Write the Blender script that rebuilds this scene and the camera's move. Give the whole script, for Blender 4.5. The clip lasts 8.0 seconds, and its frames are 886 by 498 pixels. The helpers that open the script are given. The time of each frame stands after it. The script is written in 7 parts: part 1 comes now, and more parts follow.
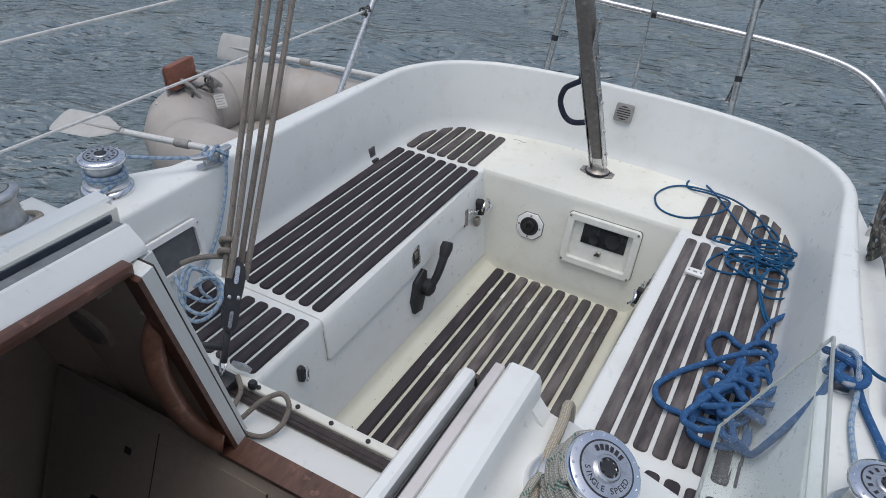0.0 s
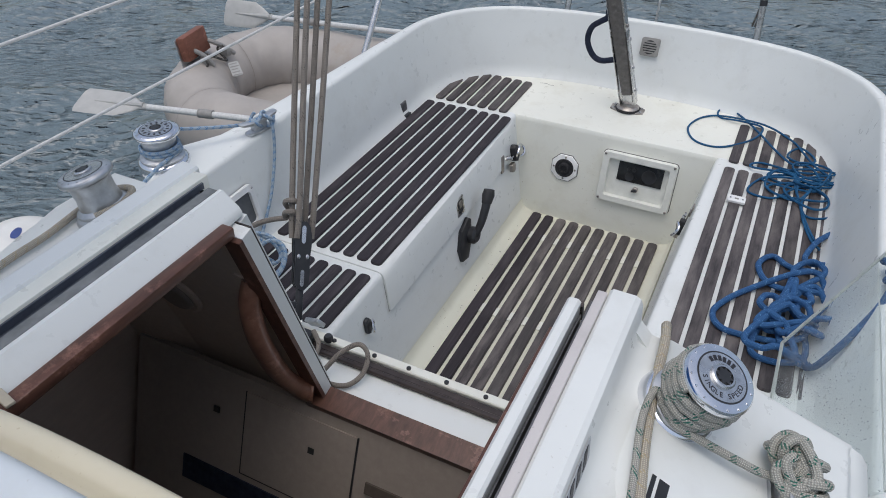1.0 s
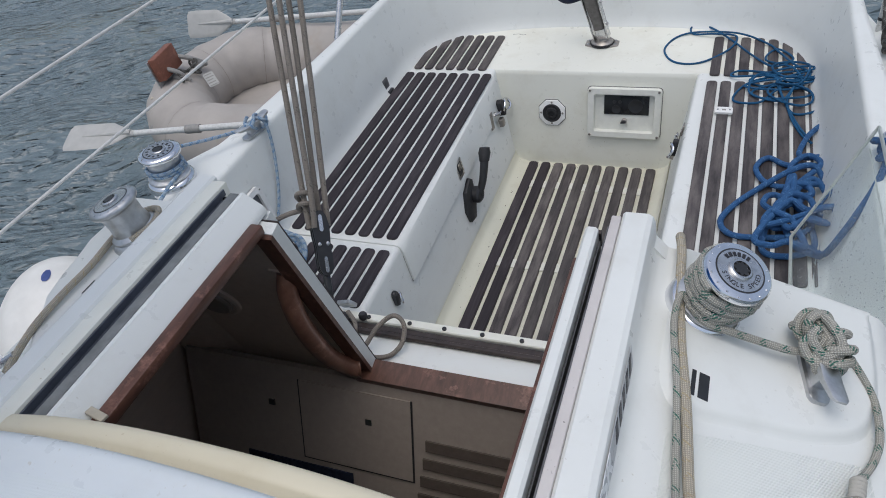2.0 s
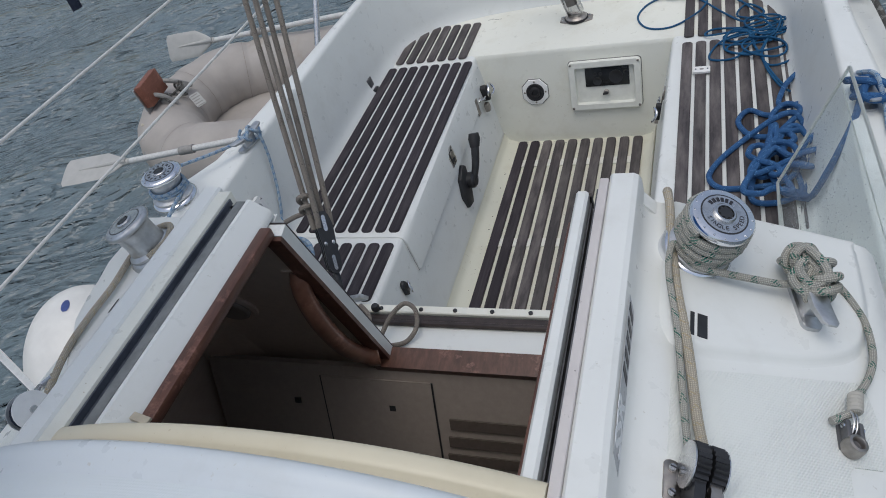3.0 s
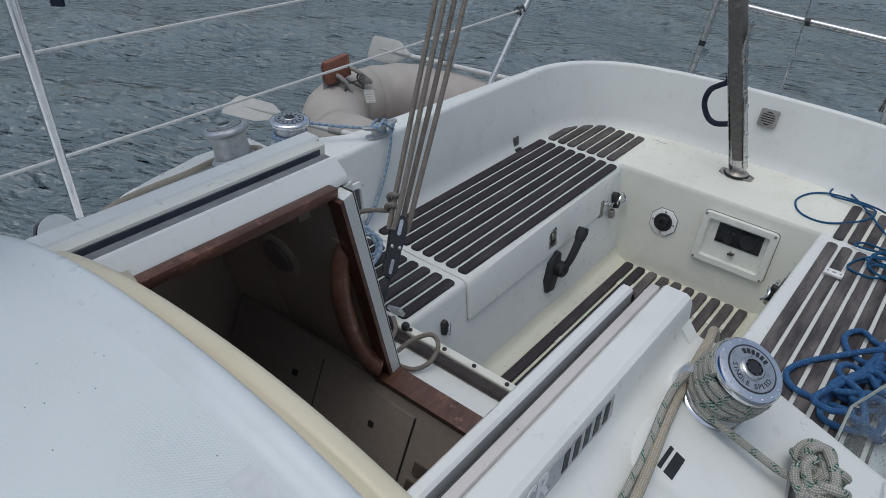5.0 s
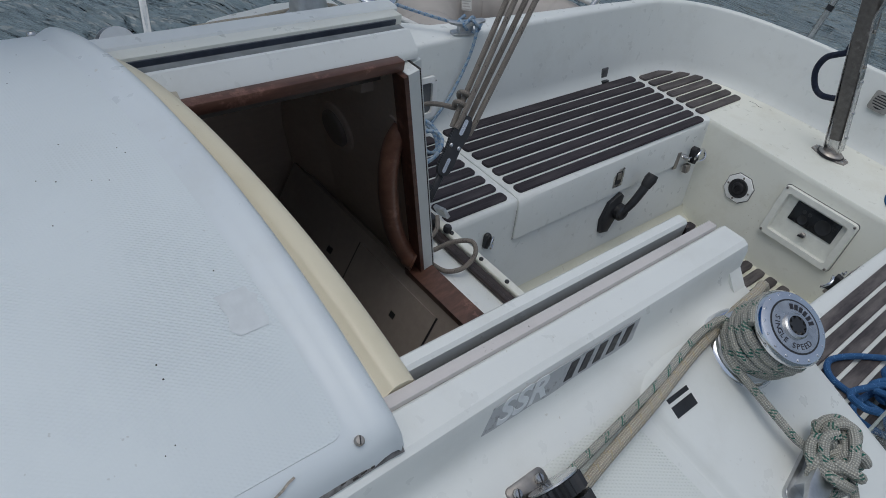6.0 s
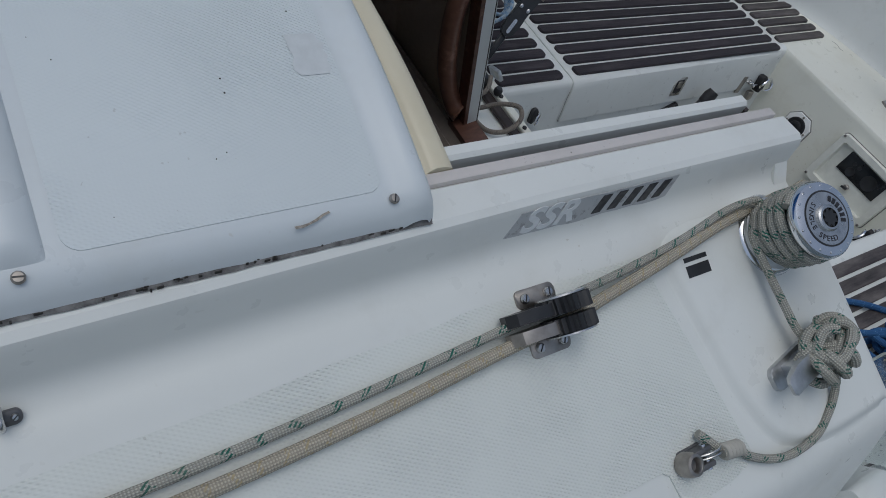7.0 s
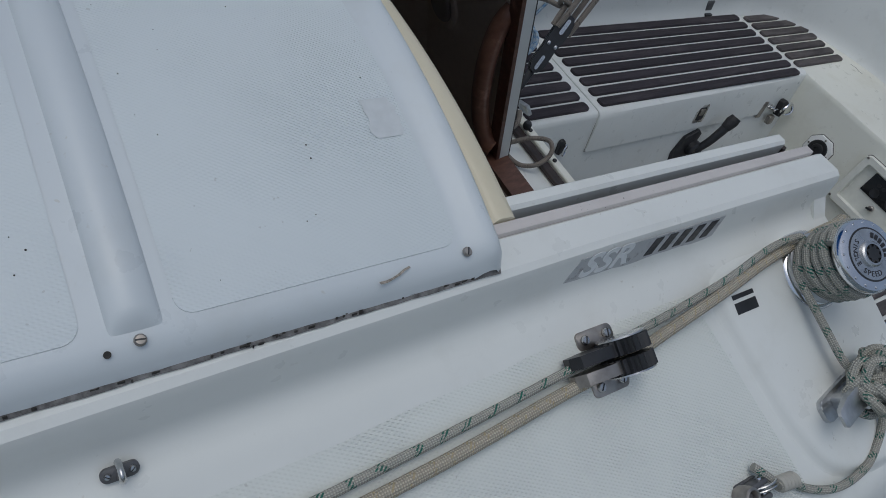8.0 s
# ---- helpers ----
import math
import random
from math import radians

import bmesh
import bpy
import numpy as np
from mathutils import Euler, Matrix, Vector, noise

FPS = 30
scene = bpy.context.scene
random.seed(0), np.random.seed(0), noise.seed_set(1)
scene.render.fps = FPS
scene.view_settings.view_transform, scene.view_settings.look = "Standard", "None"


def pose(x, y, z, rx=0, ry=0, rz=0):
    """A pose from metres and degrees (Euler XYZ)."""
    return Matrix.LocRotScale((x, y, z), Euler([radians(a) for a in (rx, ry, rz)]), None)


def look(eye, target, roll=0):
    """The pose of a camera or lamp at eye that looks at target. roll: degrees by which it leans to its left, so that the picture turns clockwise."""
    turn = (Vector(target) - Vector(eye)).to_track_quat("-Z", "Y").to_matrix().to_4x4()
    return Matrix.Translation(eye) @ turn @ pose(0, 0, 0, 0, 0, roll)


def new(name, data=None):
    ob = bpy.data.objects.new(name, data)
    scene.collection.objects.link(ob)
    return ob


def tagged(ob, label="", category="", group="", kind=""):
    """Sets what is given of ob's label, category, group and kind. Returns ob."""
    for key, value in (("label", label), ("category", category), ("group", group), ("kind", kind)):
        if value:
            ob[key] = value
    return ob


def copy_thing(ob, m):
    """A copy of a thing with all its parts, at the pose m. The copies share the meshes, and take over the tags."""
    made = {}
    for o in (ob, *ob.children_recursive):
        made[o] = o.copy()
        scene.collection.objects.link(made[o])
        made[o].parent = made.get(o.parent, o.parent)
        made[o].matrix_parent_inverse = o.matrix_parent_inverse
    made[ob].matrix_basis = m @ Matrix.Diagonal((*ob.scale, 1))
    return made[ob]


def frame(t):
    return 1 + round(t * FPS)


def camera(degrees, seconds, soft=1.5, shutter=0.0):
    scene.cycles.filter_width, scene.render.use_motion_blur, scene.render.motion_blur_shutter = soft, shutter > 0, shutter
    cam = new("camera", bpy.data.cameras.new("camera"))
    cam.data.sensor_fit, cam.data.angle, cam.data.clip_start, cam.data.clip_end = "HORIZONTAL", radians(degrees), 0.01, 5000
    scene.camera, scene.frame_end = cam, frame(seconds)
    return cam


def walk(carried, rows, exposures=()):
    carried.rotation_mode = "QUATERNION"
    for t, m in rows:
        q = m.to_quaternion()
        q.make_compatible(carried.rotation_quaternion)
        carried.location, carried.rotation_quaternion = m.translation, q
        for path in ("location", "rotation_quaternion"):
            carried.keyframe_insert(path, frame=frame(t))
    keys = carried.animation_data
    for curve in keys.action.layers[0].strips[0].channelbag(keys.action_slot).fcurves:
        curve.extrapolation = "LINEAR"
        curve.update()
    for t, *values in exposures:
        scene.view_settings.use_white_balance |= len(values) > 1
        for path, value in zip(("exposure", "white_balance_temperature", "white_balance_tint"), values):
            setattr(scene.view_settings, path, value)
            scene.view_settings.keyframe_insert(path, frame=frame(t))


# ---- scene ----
cam = camera(63.5, 8.0, soft=0.95)
PATH = [
    (0, (0.5536, 0.2246, 1.5713), (-0.1339, 1.6429, 0.5103), 4.66),
    (0.5, (0.4939, 0.1712, 1.5703), (-0.1958, 1.5691, 0.4839), 3.17),
    (1, (0.4659, 0.1230, 1.5828), (-0.2014, 1.4708, 0.4217), -0.10),
    (1.5, (0.4680, 0.0900, 1.5917), (-0.1921, 1.4022, 0.3865), -4.48),
    (2, (0.4659, 0.0530, 1.6146), (-0.1929, 1.3499, 0.3923), -11.47),
    (2.2, (0.4699, 0.0420, 1.6196), (-0.1895, 1.3136, 0.3714), -15.06),
    (3.3, (0.4959, -0.0080, 1.6388), (-0.1637, 1.2842, 0.4119), -19.67),
    (3.5, (0.5039, 0.0021, 1.6299), (-0.1524, 1.3135, 0.4218), -20.58),
    (4, (0.5130, -0.0078, 1.6280), (-0.1519, 1.3053, 0.4266), -20.08),
    (4.5, (0.5682, -0.0095, 1.6148), (-0.2968, 1.3017, 0.5459), -8.98),
    (4.7, (0.5856, -0.0023, 1.5831), (-0.3098, 1.3204, 0.5542), -2.50),
    (5.8, (0.5984, 0.0280, 1.4842), (-0.4279, 1.1715, 0.3665), 11.29),
    (6, (0.6130, 0.0346, 1.4673), (-0.3573, 1.1374, 0.2622), 13.06),
    (6.5, (0.6490, 0.0220, 1.4270), (-0.2100, 1.0425, 0.0739), 19.90),
    (7, (0.6750, -0.0160, 1.4070), (-0.1430, 0.9673, 0.0019), 26.90),
    (7.5, (0.6710, -0.0480, 1.4240), (-0.1641, 0.9192, 0.0179), 27.10),
    (8, (0.6480, -0.0710, 1.4340), (-0.2309, 0.8954, 0.0543), 23.90),
]
walk(cam, [(t, look(eye, target, roll)) for t, eye, target, roll in PATH],
     exposures=[(0, -0.08, 6230, 10), (2.2, -0.16, 6220, 9), (3.3, -0.36, 6200, 8), (4.7, -0.44, 6180, 7), (6, -0.62, 6110, 6), (7, -0.88, 6000, 6), (8, -0.90, 6000, 6)])

# ---- light ----
world = bpy.data.worlds.new("overcast_sky")
scene.world = world
world.use_nodes = True
wn, wl = world.node_tree.nodes, world.node_tree.links
wn.clear()
w_out = wn.new("ShaderNodeOutputWorld")
w_bg = wn.new("ShaderNodeBackground")
w_hsv = wn.new("ShaderNodeHueSaturation")
w_sky = wn.new("ShaderNodeTexSky")
w_sky.sky_type = "NISHITA"
w_sky.sun_disc = False
SUN_UP, SUN_ROUND = 79.0, 178.0
w_sky.sun_elevation, w_sky.sun_rotation = radians(SUN_UP), radians(SUN_ROUND)
w_sky.air_density, w_sky.dust_density, w_sky.ozone_density = 1.2, 4.5, 1.5
w_hsv.inputs["Saturation"].default_value = 0.72
w_bg.inputs["Strength"].default_value = 0.15
wl.new(w_sky.outputs[0], w_hsv.inputs["Color"])
wl.new(w_hsv.outputs[0], w_bg.inputs[0])
wl.new(w_bg.outputs[0], w_out.inputs[0])

sun = new("sun", bpy.data.lights.new("sun", "SUN"))
sun.data.energy, sun.data.angle, sun.data.color = 0.48, radians(60), (1.0, 0.98, 0.95)
sun.matrix_world = look((6 * math.sin(radians(SUN_ROUND)), 6 * math.cos(radians(SUN_ROUND)), 6 * math.tan(radians(SUN_UP))), (0, 0, 0))


# ---- materials ----
class Nodes:
    """A small wrapper round a material's node tree."""

    def __init__(self, name):
        self.mat = bpy.data.materials.new(name)
        self.mat.use_nodes = True
        self.n, self.l = self.mat.node_tree.nodes, self.mat.node_tree.links
        self.bsdf = self.n["Principled BSDF"]

    def add(self, kind, **values):
        node = self.n.new(kind)
        for key, value in values.items():
            node.inputs[key].default_value = value
        return node

    def link(self, a, b):
        self.l.new(a, b)

    def coords(self, which="Object"):
        return self.n.new("ShaderNodeTexCoord").outputs[which]

    def noise(self, scale, detail=4.0, rough=0.55, vec=None, stretch=None):
        node = self.add("ShaderNodeTexNoise", Scale=scale, Detail=detail, Roughness=rough)
        vec = vec or self.coords()
        if stretch:
            m = self.add("ShaderNodeMapping")
            m.inputs["Scale"].default_value = stretch
            self.link(vec, m.inputs[0])
            vec = m.outputs[0]
        self.link(vec, node.inputs["Vector"])
        return node.outputs[0]

    def ramp(self, fac, stops):
        node = self.n.new("ShaderNodeValToRGB")
        els = node.color_ramp.elements
        while len(els) < len(stops):
            els.new(0.5)
        for el, (at, col) in zip(els, stops):
            el.position = at
            el.color = (*col, 1) if len(col) == 3 else col
        self.link(fac, node.inputs[0])
        return node.outputs[0]

    def mix(self, fac, a, b, blend="MIX"):
        node = self.n.new("ShaderNodeMix")
        node.data_type, node.blend_type = "RGBA", blend
        for socket, value in ((node.inputs[0], fac), (node.inputs[6], a), (node.inputs[7], b)):
            if isinstance(value, (int, float)):
                socket.default_value = value
            elif isinstance(value, tuple):
                socket.default_value = (*value, 1)
            else:
                self.link(value, socket)
        return node.outputs[2]

    def math(self, op, a, b=None):
        node = self.n.new("ShaderNodeMath")
        node.operation = op
        for socket, value in zip(node.inputs, (a, b)):
            if value is None:
                continue
            if isinstance(value, (int, float)):
                socket.default_value = value
            else:
                self.link(value, socket)
        return node.outputs[0]

    def bump(self, height, strength=0.3, distance=0.002):
        node = self.add("ShaderNodeBump", Strength=strength, Distance=distance)
        self.link(height, node.inputs["Height"])
        old = self.bsdf.inputs["Normal"].links
        if old:
            self.link(old[0].from_socket, node.inputs["Normal"])
        self.link(node.outputs[0], self.bsdf.inputs["Normal"])

    def set(self, color=None, rough=None, metal=None, **other):
        for key, value in (("Base Color", color), ("Roughness", rough), ("Metallic", metal), *other.items()):
            if value is None:
                continue
            socket = self.bsdf.inputs[key]
            if isinstance(value, tuple):
                socket.default_value = (*value, 1)
            elif isinstance(value, (int, float)):
                socket.default_value = value
            else:
                self.link(value, socket)
        return self


def gelcoat(name, color, dirt=(0.45, 0.43, 0.36), rough=0.32, grit=0.5):
    k = Nodes(name)
    big = k.ramp(k.noise(2.3, 5), [(0.35, (0, 0, 0)), (0.75, (1, 1, 1))])
    pale = tuple(c * 0.93 for c in color)
    col = k.mix(big, color, pale)
    specks = k.ramp(k.noise(160, 2, 0.4), [(0.70, (0, 0, 0)), (0.76, (1, 1, 1))])
    patch = k.ramp(k.noise(5.0, 3), [(0.5, (0, 0, 0)), (0.66, (1, 1, 1))])
    dirty = k.math("MULTIPLY", specks, k.math("MULTIPLY", patch, grit))
    col = k.mix(dirty, col, dirt)
    streak = k.ramp(k.noise(9.0, 6, 0.65), [(0.52, (0, 0, 0)), (0.8, (1, 1, 1))])
    col = k.mix(k.math("MULTIPLY", streak, 0.22), col, dirt)
    k.set(color=col, rough=k.ramp(k.noise(30), [(0.3, (rough * 0.8,) * 3), (0.8, (rough * 1.4,) * 3)]))
    k.bump(k.noise(3.0, 2), 0.12, 0.004)
    k.bump(k.noise(400, 2), 0.05, 0.0004)
    return k.mat


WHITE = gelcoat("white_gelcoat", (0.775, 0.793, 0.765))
# the same white gelcoat, darkened and blued in colour for the sky's cast
HATCH_SKY_TINT = gelcoat("sky_tinted_hatch_gelcoat", (0.665, 0.712, 0.735))
# yellow stain is its own; the base is lifted to brighten the dim well
WHITE_WORN = gelcoat("stained_brightened_gelcoat", (0.80, 0.80, 0.715), dirt=(0.40, 0.34, 0.20), grit=0.9)
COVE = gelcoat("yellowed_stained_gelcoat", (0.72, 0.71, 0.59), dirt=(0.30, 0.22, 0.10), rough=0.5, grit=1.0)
CREAM = gelcoat("cream_gelcoat", (0.72, 0.66, 0.50), dirt=(0.5, 0.42, 0.25))
GREY_STRIP = gelcoat("weathered_grey_strip", (0.62, 0.585, 0.565), dirt=(0.12, 0.11, 0.10), rough=0.7, grit=1.0)


def nonskid(name, spacing, turn, relief, tone):
    """Rows of short staggered ribs, the rows turned from the fore-and-aft line."""
    k = Nodes(name)
    sep = k.n.new("ShaderNodeSeparateXYZ")
    k.link(k.coords(), sep.inputs[0])
    c, q = math.cos(radians(turn)), math.sin(radians(turn))
    x, y = sep.outputs[0], sep.outputs[1]
    wander = k.math("MULTIPLY", k.noise(55, 2, 0.5), 1.3)
    across = k.math("ADD", k.math("MULTIPLY", k.math("SUBTRACT", k.math("MULTIPLY", x, c), k.math("MULTIPLY", y, q)), 2 * math.pi / spacing), wander)
    along = k.math("MULTIPLY", k.math("ADD", k.math("MULTIPLY", x, q), k.math("MULTIPLY", y, c)), 2 * math.pi / (spacing * 1.5))
    rib = k.math("SINE", across)
    dash = k.math("MULTIPLY", rib, k.math("SINE", k.math("ADD", along, k.math("MULTIPLY", across, 0.5))))
    h = k.math("ADD", k.math("MULTIPLY", rib, 0.5), k.math("MULTIPLY", dash, 0.5))
    col = k.mix(k.ramp(k.noise(3.0, 5), [(0.3, (0, 0, 0)), (0.8, (1, 1, 1))]), tuple(0.75 * c_ for c_ in tone), tuple(0.69 * c_ for c_ in tone))
    worn = k.ramp(k.noise(7.0, 5, 0.6), [(0.45, (0.25,) * 3), (0.65, (1, 1, 1))])
    specks = k.ramp(k.noise(150, 2, 0.4), [(0.76, (0, 0, 0)), (0.79, (1, 1, 1))])
    col = k.mix(k.math("MULTIPLY", specks, 0.25), col, (0.2, 0.18, 0.14))
    k.set(color=col, rough=0.5)
    k.bump(k.math("MULTIPLY", h, worn), relief, 0.0006)
    return k.mat


# hatch tone lowered and blued to carry the cast of the sky
NONSKID = nonskid("staggered_nonskid_gelcoat", 0.0028, 35, 0.6, (0.915, 0.985, 1.005))
NONSKID_DECK = nonskid("ribbed_nonskid_gelcoat", 0.0031, 28, 1.0, (1.0, 1.035, 0.985))


def teak(name, dark, light, worn, bare=0.5):
    k = Nodes(name)
    info = k.n.new("ShaderNodeObjectInfo")
    vec = k.coords()
    off = k.n.new("ShaderNodeVectorMath")
    off.operation = "ADD"
    comb = k.n.new("ShaderNodeCombineXYZ")
    k.link(k.math("MULTIPLY", info.outputs["Random"], 37.0), comb.inputs[0])
    k.link(vec, off.inputs[0])
    k.link(comb.outputs[0], off.inputs[1])
    v = off.outputs[0]
    grain = k.noise(1.0, 6, 0.7, v, (180, 7, 180))
    fine = k.noise(1.0, 4, 0.6, v, (700, 22, 700))
    blotch = k.noise(1.0, 5, 0.65, v, (22, 5, 22))
    col = k.mix(k.ramp(grain, [(0.3, (0, 0, 0)), (0.75, (1, 1, 1))]), dark, light)
    col = k.mix(k.math("MULTIPLY", k.ramp(blotch, [(bare, (0, 0, 0)), (bare + 0.24, (1, 1, 1))]), 0.85), col, worn)
    shade = k.math("ADD", 0.8, k.math("MULTIPLY", info.outputs["Random"], 0.4))
    tone = k.n.new("ShaderNodeVectorMath")
    tone.operation = "SCALE"
    k.link(col, tone.inputs[0])
    k.link(shade, tone.inputs["Scale"])
    k.set(color=tone.outputs[0], rough=k.ramp(blotch, [(0.3, (0.55,) * 3), (0.7, (0.8,) * 3)]))
    k.set(**{"Specular IOR Level": 0.3})
    k.bump(grain, 0.5, 0.002)
    k.bump(fine, 0.4, 0.0008)
    return k.mat


TEAK_DARK = teak("dark_weathered_teak", (0.0225, 0.0182, 0.0225), (0.046, 0.0385, 0.0450), (0.085, 0.074, 0.080))
TEAK_MID = teak("plum_grey_weathered_teak", (0.034, 0.0292, 0.0320), (0.084, 0.0735, 0.0740), (0.175, 0.156, 0.150), 0.42)
TEAK_GREY = teak("grey_weathered_teak", (0.040, 0.0352, 0.0362), (0.092, 0.082, 0.081), (0.150, 0.136, 0.130), 0.44)


def varnish(name, dark, light, rough=0.35, wear=0.6):
    k = Nodes(name)
    grain = k.noise(1.0, 6, 0.65, None, (60, 12, 60))
    col = k.mix(k.ramp(grain, [(0.3, (0, 0, 0)), (0.75, (1, 1, 1))]), dark, light)
    worn = k.ramp(k.noise(22, 6, 0.7), [(0.56, (0, 0, 0)), (0.68, (1, 1, 1))])
    col = k.mix(k.math("MULTIPLY", worn, wear), col, tuple(min(1, c * 1.8 + 0.03) for c in light))
    k.set(color=col, rough=rough)
    k.bump(grain, 0.3, 0.001)
    return k.mat


MAHOGANY = varnish("worn_red_mahogany", (0.060, 0.026, 0.017), (0.155, 0.070, 0.047), 0.4, 0.8)
HANDLE_WOOD = varnish("orange_brown_handle_wood", (0.17, 0.082, 0.055), (0.26, 0.135, 0.092), 0.3)
# browns raised well above real wood, standing in for light missing below deck
CABIN_WOOD = varnish("brightened_brown_plywood", (0.66, 0.55, 0.46), (0.74, 0.62, 0.52), 0.5, 0.05)
CABIN_PALE = varnish("brightened_brown_panel", (0.33, 0.285, 0.25), (0.38, 0.33, 0.29), 0.5, 0.06)
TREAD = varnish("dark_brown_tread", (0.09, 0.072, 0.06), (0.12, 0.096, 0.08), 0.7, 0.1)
TILLER_WOOD = varnish("grey_weathered_tiller_wood", (0.10, 0.092, 0.082), (0.19, 0.175, 0.16), 0.6)
MOTOR_PAD = varnish("red_stained_motor_pad", (0.17, 0.060, 0.036), (0.25, 0.098, 0.062), 0.5)


def plain(name, color, rough=0.5, metal=0.0, wear=0.25, scale=60, bump=0.1):
    k = Nodes(name)
    low = tuple(c * (1 - wear) for c in color)
    high = tuple(min(1, c * (1 + wear * 0.6)) for c in color)
    k.set(color=k.mix(k.ramp(k.noise(scale, 5), [(0.3, (0, 0, 0)), (0.7, (1, 1, 1))]), low, high), metal=metal)
    k.set(rough=k.ramp(k.noise(scale * 0.6, 4), [(0.3, (rough * 0.75,) * 3), (0.75, (min(1, rough * 1.35),) * 3)]))
    if bump:
        k.bump(k.noise(scale * 4, 3), bump, 0.0008)
    return k.mat


CHROME = plain("polished_chrome", (0.78, 0.79, 0.82), 0.13, 1.0, 0.1, 40, 0.04)
STEEL = plain("stainless_steel", (0.62, 0.62, 0.62), 0.26, 1.0, 0.18, 70)
STEEL_DULL = plain("dull_stained_steel", (0.42, 0.39, 0.36), 0.42, 1.0, 0.35, 45)
ALU = plain("dull_cast_aluminium", (0.60, 0.61, 0.62), 0.42, 1.0, 0.2, 60)
BLACK = plain("black_plastic", (0.024, 0.025, 0.028), 0.4, 0.0, 0.3, 50)
BLACK_RUBBER = plain("black_rubber", (0.02, 0.02, 0.022), 0.65, 0.0, 0.3, 40, 0.2)
DARK_TRACK = plain("dark_anodised_track", (0.15, 0.15, 0.155), 0.45, 0.5, 0.35, 35)
BROWN_TRACK = plain("dark_brown_track", (0.055, 0.042, 0.038), 0.45, 0.2, 0.4, 35)
TRACK_GREY = plain("grey_green_hatch_rail", (0.20, 0.21, 0.205), 0.5, 0.0, 0.3, 35)
TRACK_NAVY = plain("dark_blue_grey_groove", (0.085, 0.097, 0.122), 0.35, 0.0, 0.3, 35)
NAVY = plain("navy_blue_cloth", (0.012, 0.018, 0.04), 0.8, 0.0, 0.3, 90, 0.3)
BLUE_CLOTH = plain("royal_blue_canvas", (0.012, 0.13, 0.44), 0.85, 0.0, 0.25, 90, 0.3)
PANEL_WHITE = plain("off_white_moulded_panel", (0.76, 0.765, 0.70), 0.4, 0.0, 0.08, 30)
WHITE_PLASTIC = plain("white_plastic", (0.82, 0.82, 0.80), 0.4, 0.0, 0.1, 30)
GREY_PLASTIC = plain("grey_plastic", (0.30, 0.29, 0.27), 0.5, 0.0, 0.2, 50)
BEIGE_PLASTIC = plain("beige_plastic", (0.50, 0.45, 0.35), 0.5, 0.0, 0.15, 40)
FENDER_WHITE = plain("white_fender_vinyl", (0.76, 0.75, 0.71), 0.4, 0.0, 0.08, 14)
FILLER = plain("pinkish_filler", (0.625, 0.658, 0.670), 0.5, 0.0, 0.1, 60)
SCRAPE = plain("brown_scrape", (0.33, 0.295, 0.25), 0.8, 0.0, 0.6, 300)
PINK = plain("faded_red_print", (0.55, 0.12, 0.12), 0.5, 0.0, 0.2)
PRINT_BLUE = plain("faded_blue_print", (0.05, 0.08, 0.25), 0.5, 0.0, 0.2)
LETTER = plain("black_vinyl_lettering", (0.018, 0.018, 0.024), 0.5, 0.0, 0.3, 200)
LETTER_PALE = plain("bleached_vinyl_lettering", (0.80, 0.82, 0.83), 0.5, 0.0, 0.08, 120)
OAR_GREY = plain("pale_grey_oar_plastic", (0.45, 0.445, 0.42), 0.45, 0.0, 0.1, 20)
WIRE_WHITE = plain("white_coated_wire", (0.62, 0.62, 0.60), 0.45, 0.0, 0.15, 80)
RECESS = plain("recess_shade_grey", (0.12, 0.125, 0.13), 0.6, 0.0, 0.25, 30)
SEAM = plain("dirty_sealant", (0.19, 0.185, 0.18), 0.8, 0.0, 0.6, 150, 0.5)
GRIME = plain("black_grime", (0.035, 0.032, 0.028), 0.85, 0.0, 0.5, 300, 0.4)
SCREEN = plain("smoked_gauge_cover", (0.014, 0.016, 0.019), 0.18, 0.0, 0.3, 20)


def sticker_paper():
    k = Nodes("worn_grey_sticker")
    n = k.ramp(k.noise(55, 7, 0.75), [(0.36, (0, 0, 0)), (0.46, (1, 1, 1))])
    k.set(color=k.mix(n, (0.25, 0.25, 0.25), (0.50, 0.51, 0.52)), rough=0.6)
    return k.mat


STICKER = sticker_paper()


def dinghy_fabric():
    k = Nodes("sun_bleached_beige_hypalon")
    col = k.mix(k.ramp(k.noise(4, 6, 0.6), [(0.35, (0, 0, 0)), (0.7, (1, 1, 1))]), (0.36, 0.33, 0.30), (0.44, 0.405, 0.37))
    stain = k.ramp(k.noise(1.7, 7, 0.7), [(0.58, (0, 0, 0)), (0.7, (1, 1, 1))])
    col = k.mix(k.math("MULTIPLY", stain, 0.5), col, (0.30, 0.22, 0.13))
    k.set(color=col, rough=0.62)
    k.bump(k.noise(9, 4), 0.25, 0.01)
    return k.mat


HYPALON = dinghy_fabric()
SEAM_TAPE = plain("darker_beige_seam_tape", (0.30, 0.27, 0.24), 0.6, 0.0, 0.25, 20)


